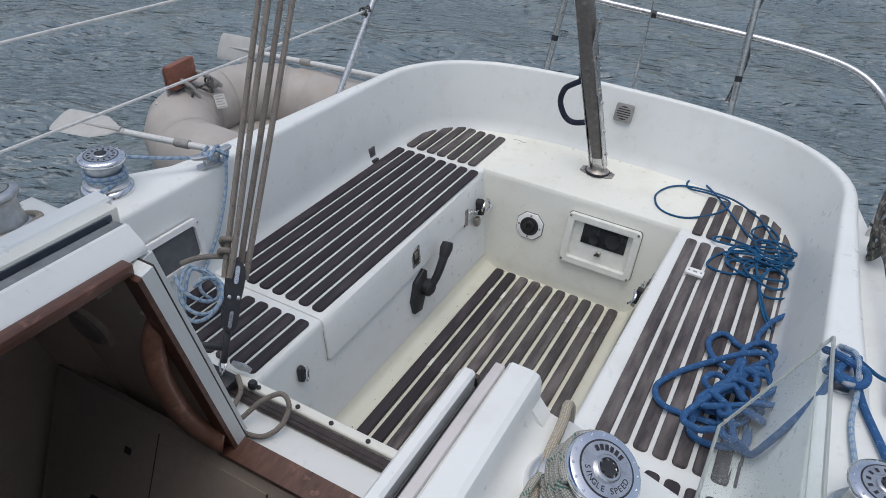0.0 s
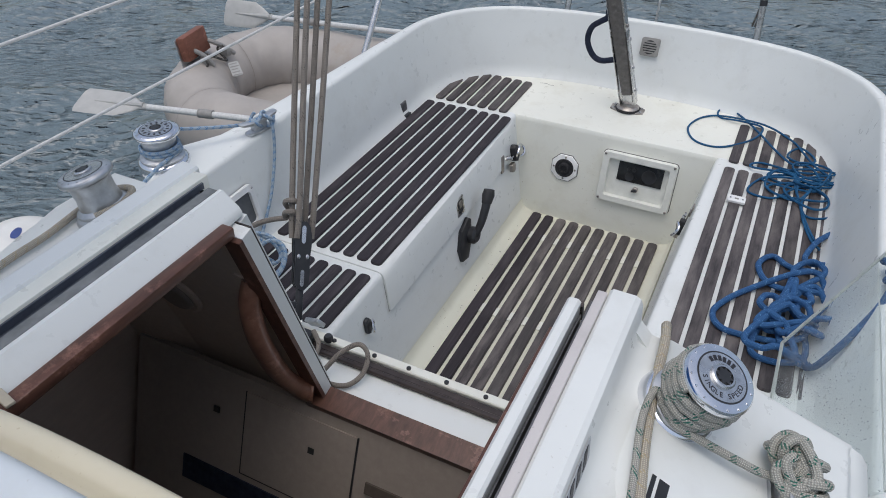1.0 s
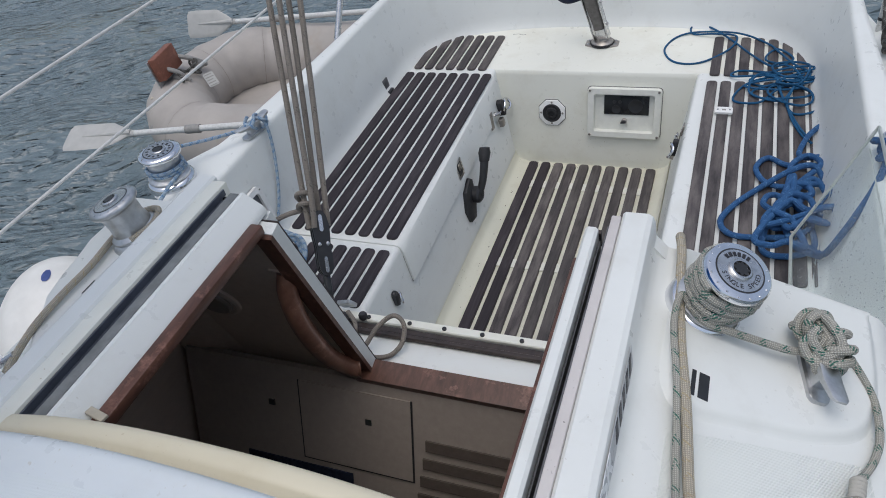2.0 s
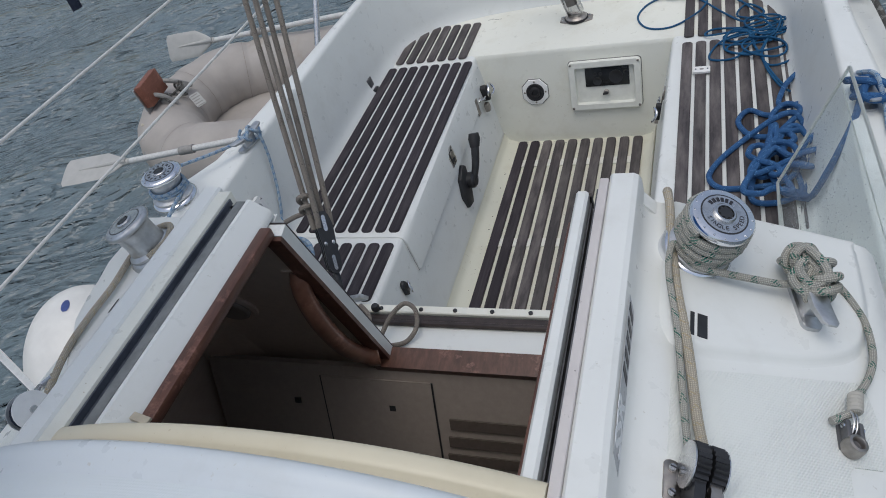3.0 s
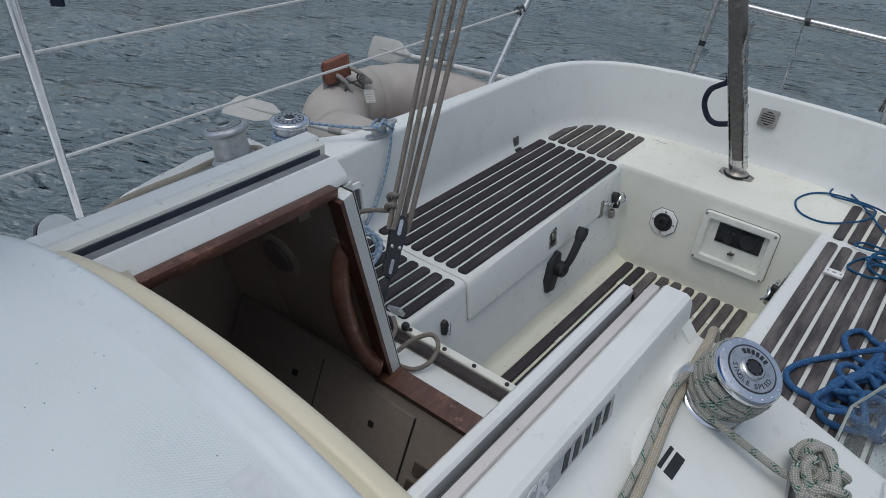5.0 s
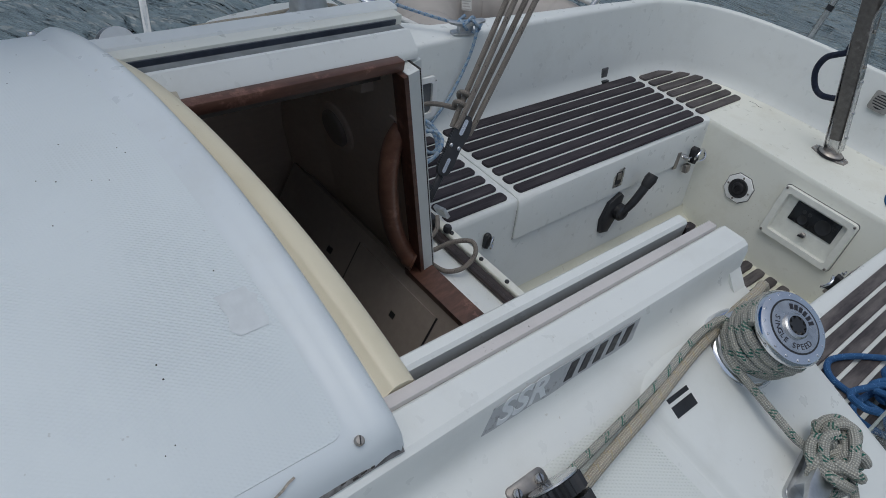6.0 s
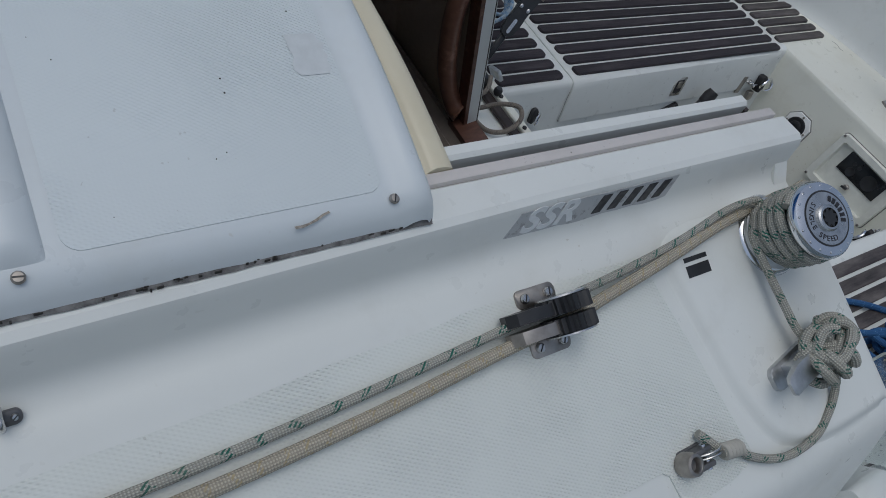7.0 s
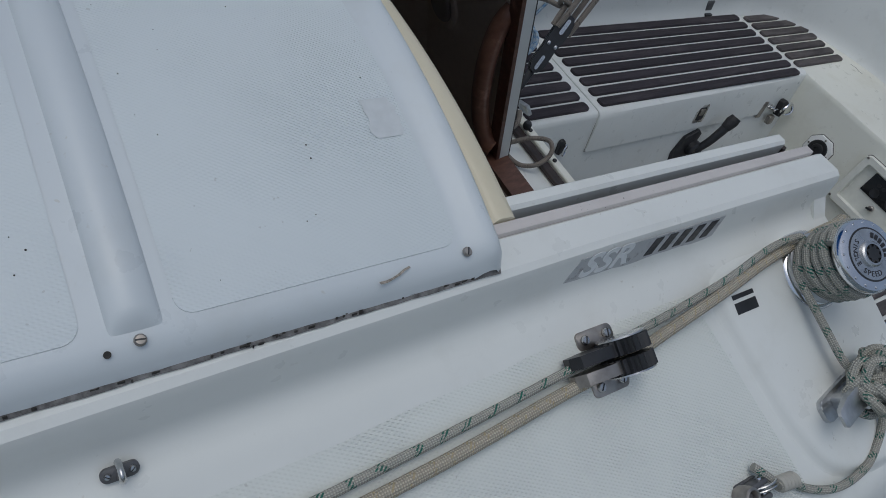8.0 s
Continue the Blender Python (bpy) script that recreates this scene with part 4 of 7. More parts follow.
for k in range(4):
    screw(outlet, Matrix.Translation((0.0335 * math.cos(k * 1.5708), 0.0335 * math.sin(k * 1.5708), 0.0055)), 0.0036, STEEL_DULL)


def on_well(y, z, s=-1, lift=0.0):
    """A pose on the well's side, local z towards the middle, local y up."""
    tilt = math.atan((WELL_TOP(y) - WELL_FOOT - 0.02) / (SEAT - 0.055))
    m = Matrix.Translation((s * well_x(y, z), y, z)) @ Matrix(((0, 0, -s, 0), (s, 0, 0, 0), (0, 1, 0, 0), (0, 0, 0, 1)))
    return m @ Matrix.Rotation(-tilt, 4, "X") @ Matrix.Translation((0, 0, lift))


# local x of on_well(s=-1) runs forward
lever = thing("engine_control", on_well(1.885, 0.150) @ Matrix.Diagonal((1.35, 1.15, 1.1, 1)), "black single-lever engine control on the locker side", "engine lever")
part("base_plate", slab(B(), [(0.050, -0.052), (0.056, -0.010), (0.034, 0.040), (-0.010, 0.058), (-0.022, 0.045), (-0.010, -0.015), (0.018, -0.060)], 0, 0.012, 0.003), BLACK, lever)
part("hub", lathe(B(), [(0.024, 0.010), (0.024, 0.028), (0.018, 0.034), (0.002, 0.034)], 24, Matrix.Translation((-0.008, 0.0, 0))), BLACK, lever)
bm = B()
tube(bm, smooth_path([(-0.008, 0, 0.026), (-0.026, 0.032, 0.040), (-0.048, 0.070, 0.048), (-0.062, 0.094, 0.050)], 5), lambda t: 0.011 + 0.003 * t, 10)
part("lever_arm", bm, BLACK, lever)
part("grip", tube(B(), [(-0.054, 0.080, 0.049), (-0.066, 0.100, 0.051), (-0.074, 0.113, 0.052)], lambda t: 0.015 + 0.004 * math.sin(t * 3), 12), BLACK_RUBBER, lever)

latch = thing("flush_latch", on_well(1.862, 0.280) @ Matrix.Diagonal((1.3, 1.25, 1, 1)), "stainless flush pull latch in the locker lid", "latch")
part("latch_frame", slab(B(), rounded(-0.020, 0.020, -0.026, 0.026, 0.004), 0.0055, 0.008, 0.001), STEEL, latch)
part("latch_cup", slab(B(), rounded(-0.013, 0.013, -0.018, 0.018, 0.004), 0.008, 0.0086), BLACK, latch)
part("pull", slab(B(), rounded(-0.008, 0.008, -0.004, 0.015, 0.003), 0.0086, 0.011, 0.001), STEEL_DULL, latch)


def padlock_set(at, label):
    t = thing("padlock", at, label, "padlock", "padlocks in the cockpit")
    part("staple", slab(B(), rounded(-0.014, 0.014, -0.006, 0.034, 0.005), 0.0, 0.004, 0.001), STEEL_DULL, t)
    part("hasp", box(B(), -0.009, 0.009, -0.052, 0.010, 0.003, 0.007, 0.001, m=Matrix.Rotation(0.15, 4, "Z")), STEEL_DULL, t)
    for k in range(5):
        cx, cy, cz = -0.010 - 0.0095 * k, -0.004 - 0.006 * k, 0.014 + 0.002 * (k % 2)
        link = [(cx + 0.0085 * math.cos(a), cy + 0.0055 * math.sin(a), cz + (0.005 * math.sin(a) if k % 2 else 0.002 * math.cos(a))) for a in np.linspace(0, 2 * math.pi, 12, endpoint=False)]
        part("chain_link", tube(B(), link, 0.0022, 6, True), STEEL, t)
    body = part("lock_body", slab(B(), rounded(-0.074, -0.052, -0.050, 0.012, 0.010), 0.006, 0.024, 0.004), BLACK_RUBBER, t, "black rubber jacket")
    ring = [(-0.080 + 0.024 * math.cos(a), -0.022 + 0.022 * math.sin(a), 0.024 + 0.005 * math.sin(2 * a)) for a in np.linspace(0, 2 * math.pi, 22, endpoint=False)]
    part("shackle", tube(B(), ring, 0.0042, 9, True), CHROME, body)
    part("lock_case", slab(B(), rounded(-0.050, -0.030, -0.078, -0.046, 0.004), 0.008, 0.020, 0.002), STEEL_DULL, t, "small dull steel lock")
    return t


padlock_set(on_well(2.225, 0.262) @ Matrix.Diagonal((1.4, 1, 1.2, 1)), "black-jacketed padlock hanging from a stainless hasp")
padlock_set(on_well(2.175, 0.262, 1), "black-jacketed padlock on the port locker hasp")

eye_ring = thing("pad_eye", on_well(1.27, 0.262), "black pad eye with a chrome ring on the seat front", "pad eye")
part("pad", slab(B(), rounded(-0.010, 0.012, -0.024, 0.024, 0.009), 0, 0.010, 0.004), BLACK, eye_ring)
ring = [(-0.012 + 0.013 * math.cos(a), -0.008 + 0.018 * math.sin(a), 0.013 + 0.008 * math.cos(a)) for a in np.linspace(0, 2 * math.pi, 18, endpoint=False)]
part("ring", tube(B(), ring, 0.003, 8, True), CHROME, eye_ring)

hinge = thing("lid_hinge", (-0.722, 2.21, SEAT + 0.004), "small dark stop for the raised locker lid", "hinge")
part("leaf", box(B(), -0.004, 0.004, -0.018, 0.018, 0.0, 0.055, 0.002, m=Matrix.Rotation(-0.15, 4, "Y")), DARK_TRACK, hinge)
part("foot", box(B(), 0.002, 0.016, -0.018, 0.018, 0.002, 0.012, 0.002), BLACK, hinge)
copy_thing(hinge, Matrix.Translation((0.728, 2.25, SEAT + 0.004)) @ Matrix.Rotation(math.pi, 4, "Z"))

catch = thing("seat_catch", (0.461, 2.160, SEAT + 0.0078), "small white plate catch on the seat slats", "catch")
part("plate", slab(B(), rounded(-0.026, 0.026, -0.017, 0.017, 0.004), 0, 0.007, 0.002), WHITE_PLASTIC, catch)
part("slot", slab(B(), rounded(-0.006, 0.006, -0.004, 0.004, 0.002), 0.007, 0.0076), GREY_PLASTIC, catch)
for x in (-0.018, 0.018):
    screw(catch, Matrix.Translation((x, 0, 0.0065)), 0.0032)

# vent on the aft wall
vent = thing("louvre_vent", Matrix.Translation((0.006, 2.838, 0.520)) @ Matrix.Rotation(radians(74), 4, "X"), "square grey plastic louvre vent on the aft wall", "vent")
part("vent_frame", slab(B(), rounded(-0.034, 0.034, -0.034, 0.034, 0.008), -0.01, 0.007, 0.002), GREY_PLASTIC, vent)
part("vent_hole", lathe(B(), [(0.026, 0.007), (0.026, 0.0076), (0.001, 0.0076)], 24), BLACK, vent)
for k in range(5):
    y = -0.018 + 0.009 * k
    half = math.sqrt(max(0.0, 0.026 ** 2 - y ** 2))
    part("slat", box(B(), -half, half, y - 0.0025, y + 0.0025, 0.007, 0.0095, 0.001), GREY_PLASTIC, vent)

# ---- tiller ----
tiller = thing("tiller", (0.0, 2.63, SEAT + 0.001), "raised grey-brown wooden tiller with steel straps on the rudder head", "tiller")
part("deck_plate", slab(B(), [(-0.062, -0.018), (-0.04, -0.03), (0.04, -0.03), (0.062, -0.018), (0.062, 0.018), (0.04, 0.03), (-0.04, 0.03), (-0.062, 0.018)], 0, 0.006, 0.002), STEEL_DULL, tiller)
part("bearing", lathe(B(), [(0.040, 0.004), (0.042, 0.012), (0.036, 0.018), (0.026, 0.022), (0.024, 0.03), (0.001, 0.03)], 28), STEEL_DULL, tiller)
part("gasket", lathe(B(), [(0.046, 0.003), (0.046, 0.009), (0.036, 0.011), (0.001, 0.011)], 28), BLACK_RUBBER, tiller)
for x in (-0.050, 0.050):
    for y in (-0.014, 0.014):
        screw(tiller, Matrix.Translation((x, y, 0.006)), 0.005, STEEL)
TD = Vector((-0.128, -0.060, 0.53)).normalized()
TX = (Vector((1, 0, 0)) - TD * TD.x).normalized()
TY = TD.cross(TX)
TM = Matrix(((TX.x, TY.x, TD.x, 0.004), (TX.y, TY.y, TD.y, 0), (TX.z, TY.z, TD.z, 0.02), (0, 0, 0, 1)))
part("rudder_head", box(B(), -0.019, 0.019, -0.016, 0.016, 0.0, 0.075, 0.005, m=TM), STEEL, tiller)
wood = B()
rows = [[(x, y, z) for x, y in rounded(-w, w, -d, d, 0.008, 3)] for z, w, d in ((0.05, 0.019, 0.02), (0.2, 0.023, 0.026), (0.45, 0.026, 0.030), (0.75, 0.025, 0.028), (1.05, 0.022, 0.024))]
loft(wood, rows, True, True)
bmesh.ops.transform(wood, matrix=TM, verts=wood.verts)
part("tiller_bar", wood, TILLER_WOOD, tiller, "grey weathered wooden bar")
for x in (-0.0300, 0.0260):
    strap = part("strap", box(B(), x, x + 0.004, -0.024, 0.010, 0.01, 0.42 if x < 0 else 0.30, 0.001, m=TM), STEEL, tiller)
    for z in (0.06, 0.15, 0.26):
        part("bolt", lathe(B(), [(0.007, 0), (0.007, 0.004), (0.003, 0.006)], 8, TM @ Matrix.Translation((x + (0.004 if x > 0 else 0), 0, z)) @ Matrix.Rotation(radians(90 if x > 0 else -90), 4, "Y")), STEEL, strap)
arm = smooth_path([(0.027, -0.012, 0.30), (0.028, -0.012, 0.40), (0.026, -0.012, 0.47), (0.040, -0.012, 0.52), (0.050, -0.012, 0.565)], 4)
rows = [[TM @ (p + Vector((dx, dy, 0))) for dx, dy in ((-0.003, -0.016), (0.003, -0.016), (0.003, 0.016), (-0.003, 0.016))] for p in arm]
clip = part("tiller_clip", loft(B(), rows, True, True), STEEL, tiller, "bent polished steel clip")
for z in (0.315, 0.43, 0.55):
    part("bolt", lathe(B(), [(0.006, 0), (0.006, 0.004), (0.003, 0.006)], 8, TM @ Matrix.Translation((0.031 if z < 0.5 else 0.050, -0.012, z)) @ Matrix.Rotation(radians(90), 4, "Y")), STEEL_DULL, clip)
loop = smooth_path([(-0.026, -0.012, 0.375), (-0.034, -0.014, 0.350), (-0.060, -0.014, 0.338), (-0.096, -0.014, 0.318), (-0.118, -0.014, 0.270), (-0.108, -0.014, 0.215), (-0.078, -0.014, 0.190), (-0.024, -0.012, 0.192)], 5)
bm = B()
tube(bm, [TM @ p for p in loop], 0.0105, 10)
part("grab_loop", bm, NAVY, tiller, "navy-blue covered grab loop")
bm = B()
tube(bm, [TM @ Vector(p) for p in ((-0.026, 0.0, 0.33), (-0.030, 0, 0.6), (-0.034, 0, 1.0))], 0.007, 8)
part("extension_rod", bm, STEEL, tiller)

bm = B()
tube(bm, smooth_path([(-0.375, 2.706, SEAT + 0.0008), (-0.352, 2.712, SEAT + 0.0008), (-0.335, 2.704, SEAT + 0.0008), (-0.318, 2.708, SEAT + 0.0008)], 4), 0.0009, 5)
solid("gelcoat_crack", bm, GRIME, "fine dark crack in the bench gelcoat", "crack", kind="stuff")

# ---- traveller, mainsheet ----
track = thing("mainsheet_track", (0, 0, 0), "dark brown mainsheet traveller track across the bridge deck", "track")
part("rail", prism(B(), [(-0.40, 0), (-0.40, 0.012), (0.40, 0.012), (0.40, 0)], 1.044, 1.058, 0.003, 1), BROWN_TRACK, track).location = (0, 0, 0.365)
part("rail", prism(B(), [(-0.40, 0), (-0.40, 0.006), (0.40, 0.006), (0.40, 0)], 1.060, 1.078, 0.002, 1), BROWN_TRACK, track).location = (0, 0, 0.365)
lip = part("lip", prism(B(), [(-0.40, 0), (-0.40, 0.012), (0.40, 0.012), (0.40, 0)], 1.081, 1.106, 0.003, 1), WHITE_WORN, track, "stained white backing strip with black screws")
lip.location = (0, 0, 0.3645)
for x in (-0.300, -0.19, -0.10, -0.005, 0.09, 0.19):
    part("screw", lathe(B(), [(0.0055, 0), (0.0055, 0.004), (0.003, 0.006), (0.001, 0.006)], 10, Matrix.Translation((x, 1.0905, 0.012))), BLACK, lip)
part("stop_knob", lathe(B(), [(0.008, 0), (0.011, 0.006), (0.011, 0.014), (0.008, 0.019), (0.001, 0.020)], 14, Matrix.Translation((-0.312, 1.085, 0.376))), BLACK, track)
part("car", box(B(), -0.43, -0.345, 1.036, 1.082, 0.372, 0.398, 0.005), BLACK, track, "black traveller car")

sheet = thing("mainsheet_tackle", (-0.384, 1.066, 0.40), "dirty brown mainsheet falls running up from a black double block", "mainsheet")
up = Vector((-0.200, 0.500, 0.70)).normalized()
SM = up.to_track_quat("Z", "Y").to_matrix().to_4x4() @ Matrix.Rotation(radians(-35), 4, "Z")
part("shackle", tube(B(), [SM @ Vector((0.010 * math.cos(a), 0.003 * math.sin(2 * a), 0.012 + 0.018 * math.sin(a))) for a in np.linspace(0, 2 * math.pi, 14, endpoint=False)], 0.003, 8, True), STEEL, sheet)
cam_way = Vector((0.69, -0.72, 0))
bz = up
bx = (cam_way - bz * cam_way.dot(bz)).normalized()
by = bz.cross(bx)
BM = Matrix(((bx.x, by.x, bz.x, 0), (bx.y, by.y, bz.y, 0), (bx.z, by.z, bz.z, 0), (0, 0, 0, 1)))
part("swivel_post", box(B(), -0.010, 0.010, -0.008, 0.008, 0.022, 0.096, 0.004, m=BM), BLACK, sheet)
part("cam_arm", box(B(), -0.012, 0.012, -0.058, -0.006, 0.050, 0.066, 0.004, m=BM), BLACK, sheet)
BM = BM @ Matrix.Translation((0, 0, 0.055)) @ Matrix.Diagonal((1.2, 1.02, 1.4, 1))
for x in (-0.014, 0.0, 0.014):
    bm = B()
    poly = [(w, z) for w, z in ((0.0, 0.028), (0.010, 0.031), (0.016, 0.040), (0.0175, 0.055), (0.016, 0.078), (0.019, 0.100), (0.0195, 0.118), (0.015, 0.134), (0.007, 0.142), (0.0, 0.143))]
    poly = poly + [(-w, z) for w, z in poly[-2:0:-1]]
    loft(bm, [[(x + o, q, z) for q, z in poly] for o in (-0.0025, 0.0025)], True, True)
    bmesh.ops.transform(bm, matrix=BM, verts=bm.verts)
    cheek = part("cheek", bm, BLACK, sheet, "black fiddle block cheek")
    if x > 0.01:
        for z0, z1, w in ((0.034, 0.062, 0.0042), (0.106, 0.136, 0.0048)):
            bm = slab(B(), rounded(z0, z1, -w, w, w * 0.95, 4), 0.0166, 0.0185)
            bmesh.ops.transform(bm, matrix=BM @ Matrix(((0, 0, 1, 0), (0, 1, 0, 0), (1, 0, 0, 0), (0, 0, 0, 1))), verts=bm.verts)
            part("side_strap", bm, STEEL, cheek, "steel side strap")
        for z0, w in ((0.084, 0.010), (0.084, -0.010)):
            part("rivet", lathe(B(), [(0.004, 0), (0.004, 0.002), (0.001, 0.003)], 10, BM @ Matrix.Translation((0.0166, w, z0)) @ Matrix.Rotation(radians(90), 4, "Y")), STEEL, cheek)
for x in (-0.007, 0.007):
    for z, r in ((0.052, 0.014), (0.114, 0.018)):
        part("sheave", lathe(B(), [(r, -0.004), (r * 0.85, 0), (r, 0.004)], 16, BM @ Matrix.Translation((x, 0, z)) @ Matrix.Rotation(radians(90), 4, "Y")), GREY_PLASTIC, sheet)
bm = B()
box(bm, -0.028, 0.018, -0.05, -0.02, 0.03, 0.042, 0.003, m=SM @ Matrix.Rotation(0.5, 4, "X"))
part("cam_cleat", bm, ALU, sheet)
for k, (a, b, c, d) in enumerate(((-0.010, -0.020, -0.042, -0.03), (-0.008, 0.022, -0.014, 0.03), (0.010, -0.020, 0.016, -0.03), (0.010, 0.022, 0.042, 0.025))):
    path = smooth_path([SM @ Vector((a, b, 0.215)), SM @ Vector((a * 1.5, b, 0.30)), SM @ Vector(((a + c) / 2, (b + d) / 2, 0.7)), SM @ Vector((c, d, 1.5))], 10)
    part("fall", tube(B(), path, 0.0072, 9), ROPE_BROWN, sheet)
knot_at = Vector((0.016, 0.023, 0))
turns = [SM @ (knot_at + Vector((0.0145 * math.cos(a), 0.0145 * math.sin(a), 0.262 + 0.0042 * a + 0.006 * math.sin(a)))) for a in np.linspace(0, 12.0, 26)]
stub = [turns[0] + Vector(p) for p in ((-0.078, -0.050, -0.022), (-0.052, -0.034, -0.008), (-0.024, -0.018, 0.000))]
tail = smooth_path(stub + turns, 4)
part("tail", tube(B(), tail, 0.0064, 9), ROPE_BROWN, sheet)

loop = smooth_path([(-0.345, 1.075, 0.405), (-0.315, 1.05, 0.392), (-0.300, 1.00, 0.378), (-0.268, 0.990, 0.385), (-0.245, 1.035, 0.412), (-0.215, 1.068, 0.424), (-0.186, 1.058, 0.412), (-0.178, 1.02, 0.392), (-0.196, 0.985, 0.381), (-0.235, 0.972, 0.379), (-0.262, 0.978, 0.379)], 7)
solid("rope_loop", tube(B(), loop, 0.0058, 10), ROPE_BROWN, "loop of dirty brown rope lying on the bridge deck", "rope")

# coaming cubby with pale rope
cub = thing("coaming_cubby", Matrix.Translation((-0.742, 1.285, 0.468)) @ Matrix.Rotation(radians(90), 4, "Z") @ Matrix.Rotation(radians(80), 4, "X") @ Matrix.Translation((0, 0, 0.008)), "white framed storage cubby in the coaming", "cubby")
o_, i_ = rounded(-0.095, 0.095, -0.062, 0.062, 0.015), rounded(-0.078, 0.078, -0.046, 0.046, 0.012)
bm = B()
loft(bm, [[(x, y, -0.006) for x, y in o_], [(x, y, 0.005) for x, y in o_], [(x, y, 0.006) for x, y in i_], [(x, y, -0.004) for x, y in i_]], True)
part("cubby_frame", bm, WHITE_PLASTIC, cub)
# shallow back, its dark colour standing in for a deep hole's shade
part("cubby_back", slab(B(), i_, -0.006, -0.003), RECESS, cub, "flat back, coloured dark grey for the cubby's shade")
for x in (-0.087, 0.087):
    screw(cub, Matrix.Translation((x, 0.05, 0.0055)), 0.003)
loops = [(-0.60 - 0.05 * math.cos(a * 1.0) - 0.02 * k, 1.235 + 0.05 * math.sin(a) + 0.012 * k, 0.372 + 0.035 * (1 + math.sin(a + k)) + 0.008 * k) for k in range(3) for a in np.linspace(0.3, 5.6, 9)]
solid("coiled_line", tube(B(), smooth_path(loops, 5), 0.0052, 8), ROPE_PALE_BLUE, "pale blue flecked line coiled on the starboard seat", "rope")

# ---- grab handle inside the companionway ----
handle = thing("grab_handle", (0, 0, 0), "worn varnished wooden grab handle beside the companionway", "handle")
path = smooth_path([on_bulkhead(-0.262, 0.385, -0.012), on_bulkhead(-0.262, 0.355, -0.040), on_bulkhead(-0.260, 0.290, -0.060), on_bulkhead(-0.262, 0.205, -0.064), on_bulkhead(-0.264, 0.130, -0.058), on_bulkhead(-0.258, 0.070, -0.046), on_bulkhead(-0.246, 0.042, -0.036), on_bulkhead(-0.236, 0.036, -0.030)], 6)
bm = B()
tube(bm, path, lambda t: 0.0205 + 0.007 * max(0.0, t - 0.72) / 0.28, 10)
part("grip", bm, HANDLE_WOOD, handle)
bm = B()
raked_board(bm, -0.300, -0.256, 0.005, 0.39, -0.015, -0.0105)
part("backing", bm, CABIN_WOOD, handle)

# round instrument let into the lining
gauge = thing("round_gauge", Matrix.Translation(on_bulkhead(-0.525, 0.225, -0.0105)) @ Matrix.Rotation(radians(90) + RAKE, 4, "X"), "dark round instrument casing on the cabin lining", "gauge")
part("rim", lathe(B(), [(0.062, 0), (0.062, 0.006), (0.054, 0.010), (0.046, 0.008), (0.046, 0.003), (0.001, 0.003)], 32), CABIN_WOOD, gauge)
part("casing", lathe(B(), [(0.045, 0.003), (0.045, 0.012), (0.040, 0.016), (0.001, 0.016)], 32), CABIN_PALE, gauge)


# ---- coachroof, port and starboard ----
def roof_sheet(bm, poly, s, lift0, lift1, bevel=0.0):
    """A sheet on the sloping roof from a polygon in plan (x port, y aft)."""
    c = math.cos(SLOPE)
    flat = [((x - 0.42) / c, y) for x, y in poly]
    slab(bm, flat, lift0, lift1, bevel, 3)
    m = Matrix.Translation((0.42, 0, 0.893)) @ Matrix.Rotation(SLOPE, 4, "Y")
    bmesh.ops.transform(bm, matrix=m, verts=bm.verts)
    if s < 0:
        bmesh.ops.transform(bm, matrix=Matrix.Diagonal((-1, 1, 1, 1)), verts=bm.verts)
    return bm


def plinth_sheet(poly, s):
    """A raised pad on the sloping roof with a wide soft fillet round it."""
    c = math.cos(SLOPE)
    flat = [Vector(((x - 0.42) / c, y)) for x, y in poly]
    if sum(a.x * b.y - b.x * a.y for a, b in zip(flat, flat[1:] + flat[:1])) < 0:
        flat = flat[::-1]
    n = len(flat)
    rows = []
    for wide, z in ((0.013, -0.0034), (0.009, -0.0028), (0.005, -0.0008), (0.001, 0.0032), (-0.003, 0.0066), (-0.007, 0.0082), (-0.011, 0.0086)):
        ring = []
        for i, p in enumerate(flat):
            t = (flat[(i + 1) % n] - flat[i - 1]).normalized()
            ring.append((p.x + wide * t.y, p.y - wide * t.x * (1.0 if p.y < 0.86 else 0.0), z))
        rows.append(ring)
    bm = loft(B(), rows, True, False)
    bm.verts.ensure_lookup_table()
    bm.faces.new(bm.verts[-n:])
    bmesh.ops.transform(bm, matrix=Matrix.Translation((0.42, 0, 0.893)) @ Matrix.Rotation(SLOPE, 4, "Y"), verts=bm.verts)
    if s < 0:
        bmesh.ops.transform(bm, matrix=Matrix.Diagonal((-1, 1, 1, 1)), verts=bm.verts)
    return bm


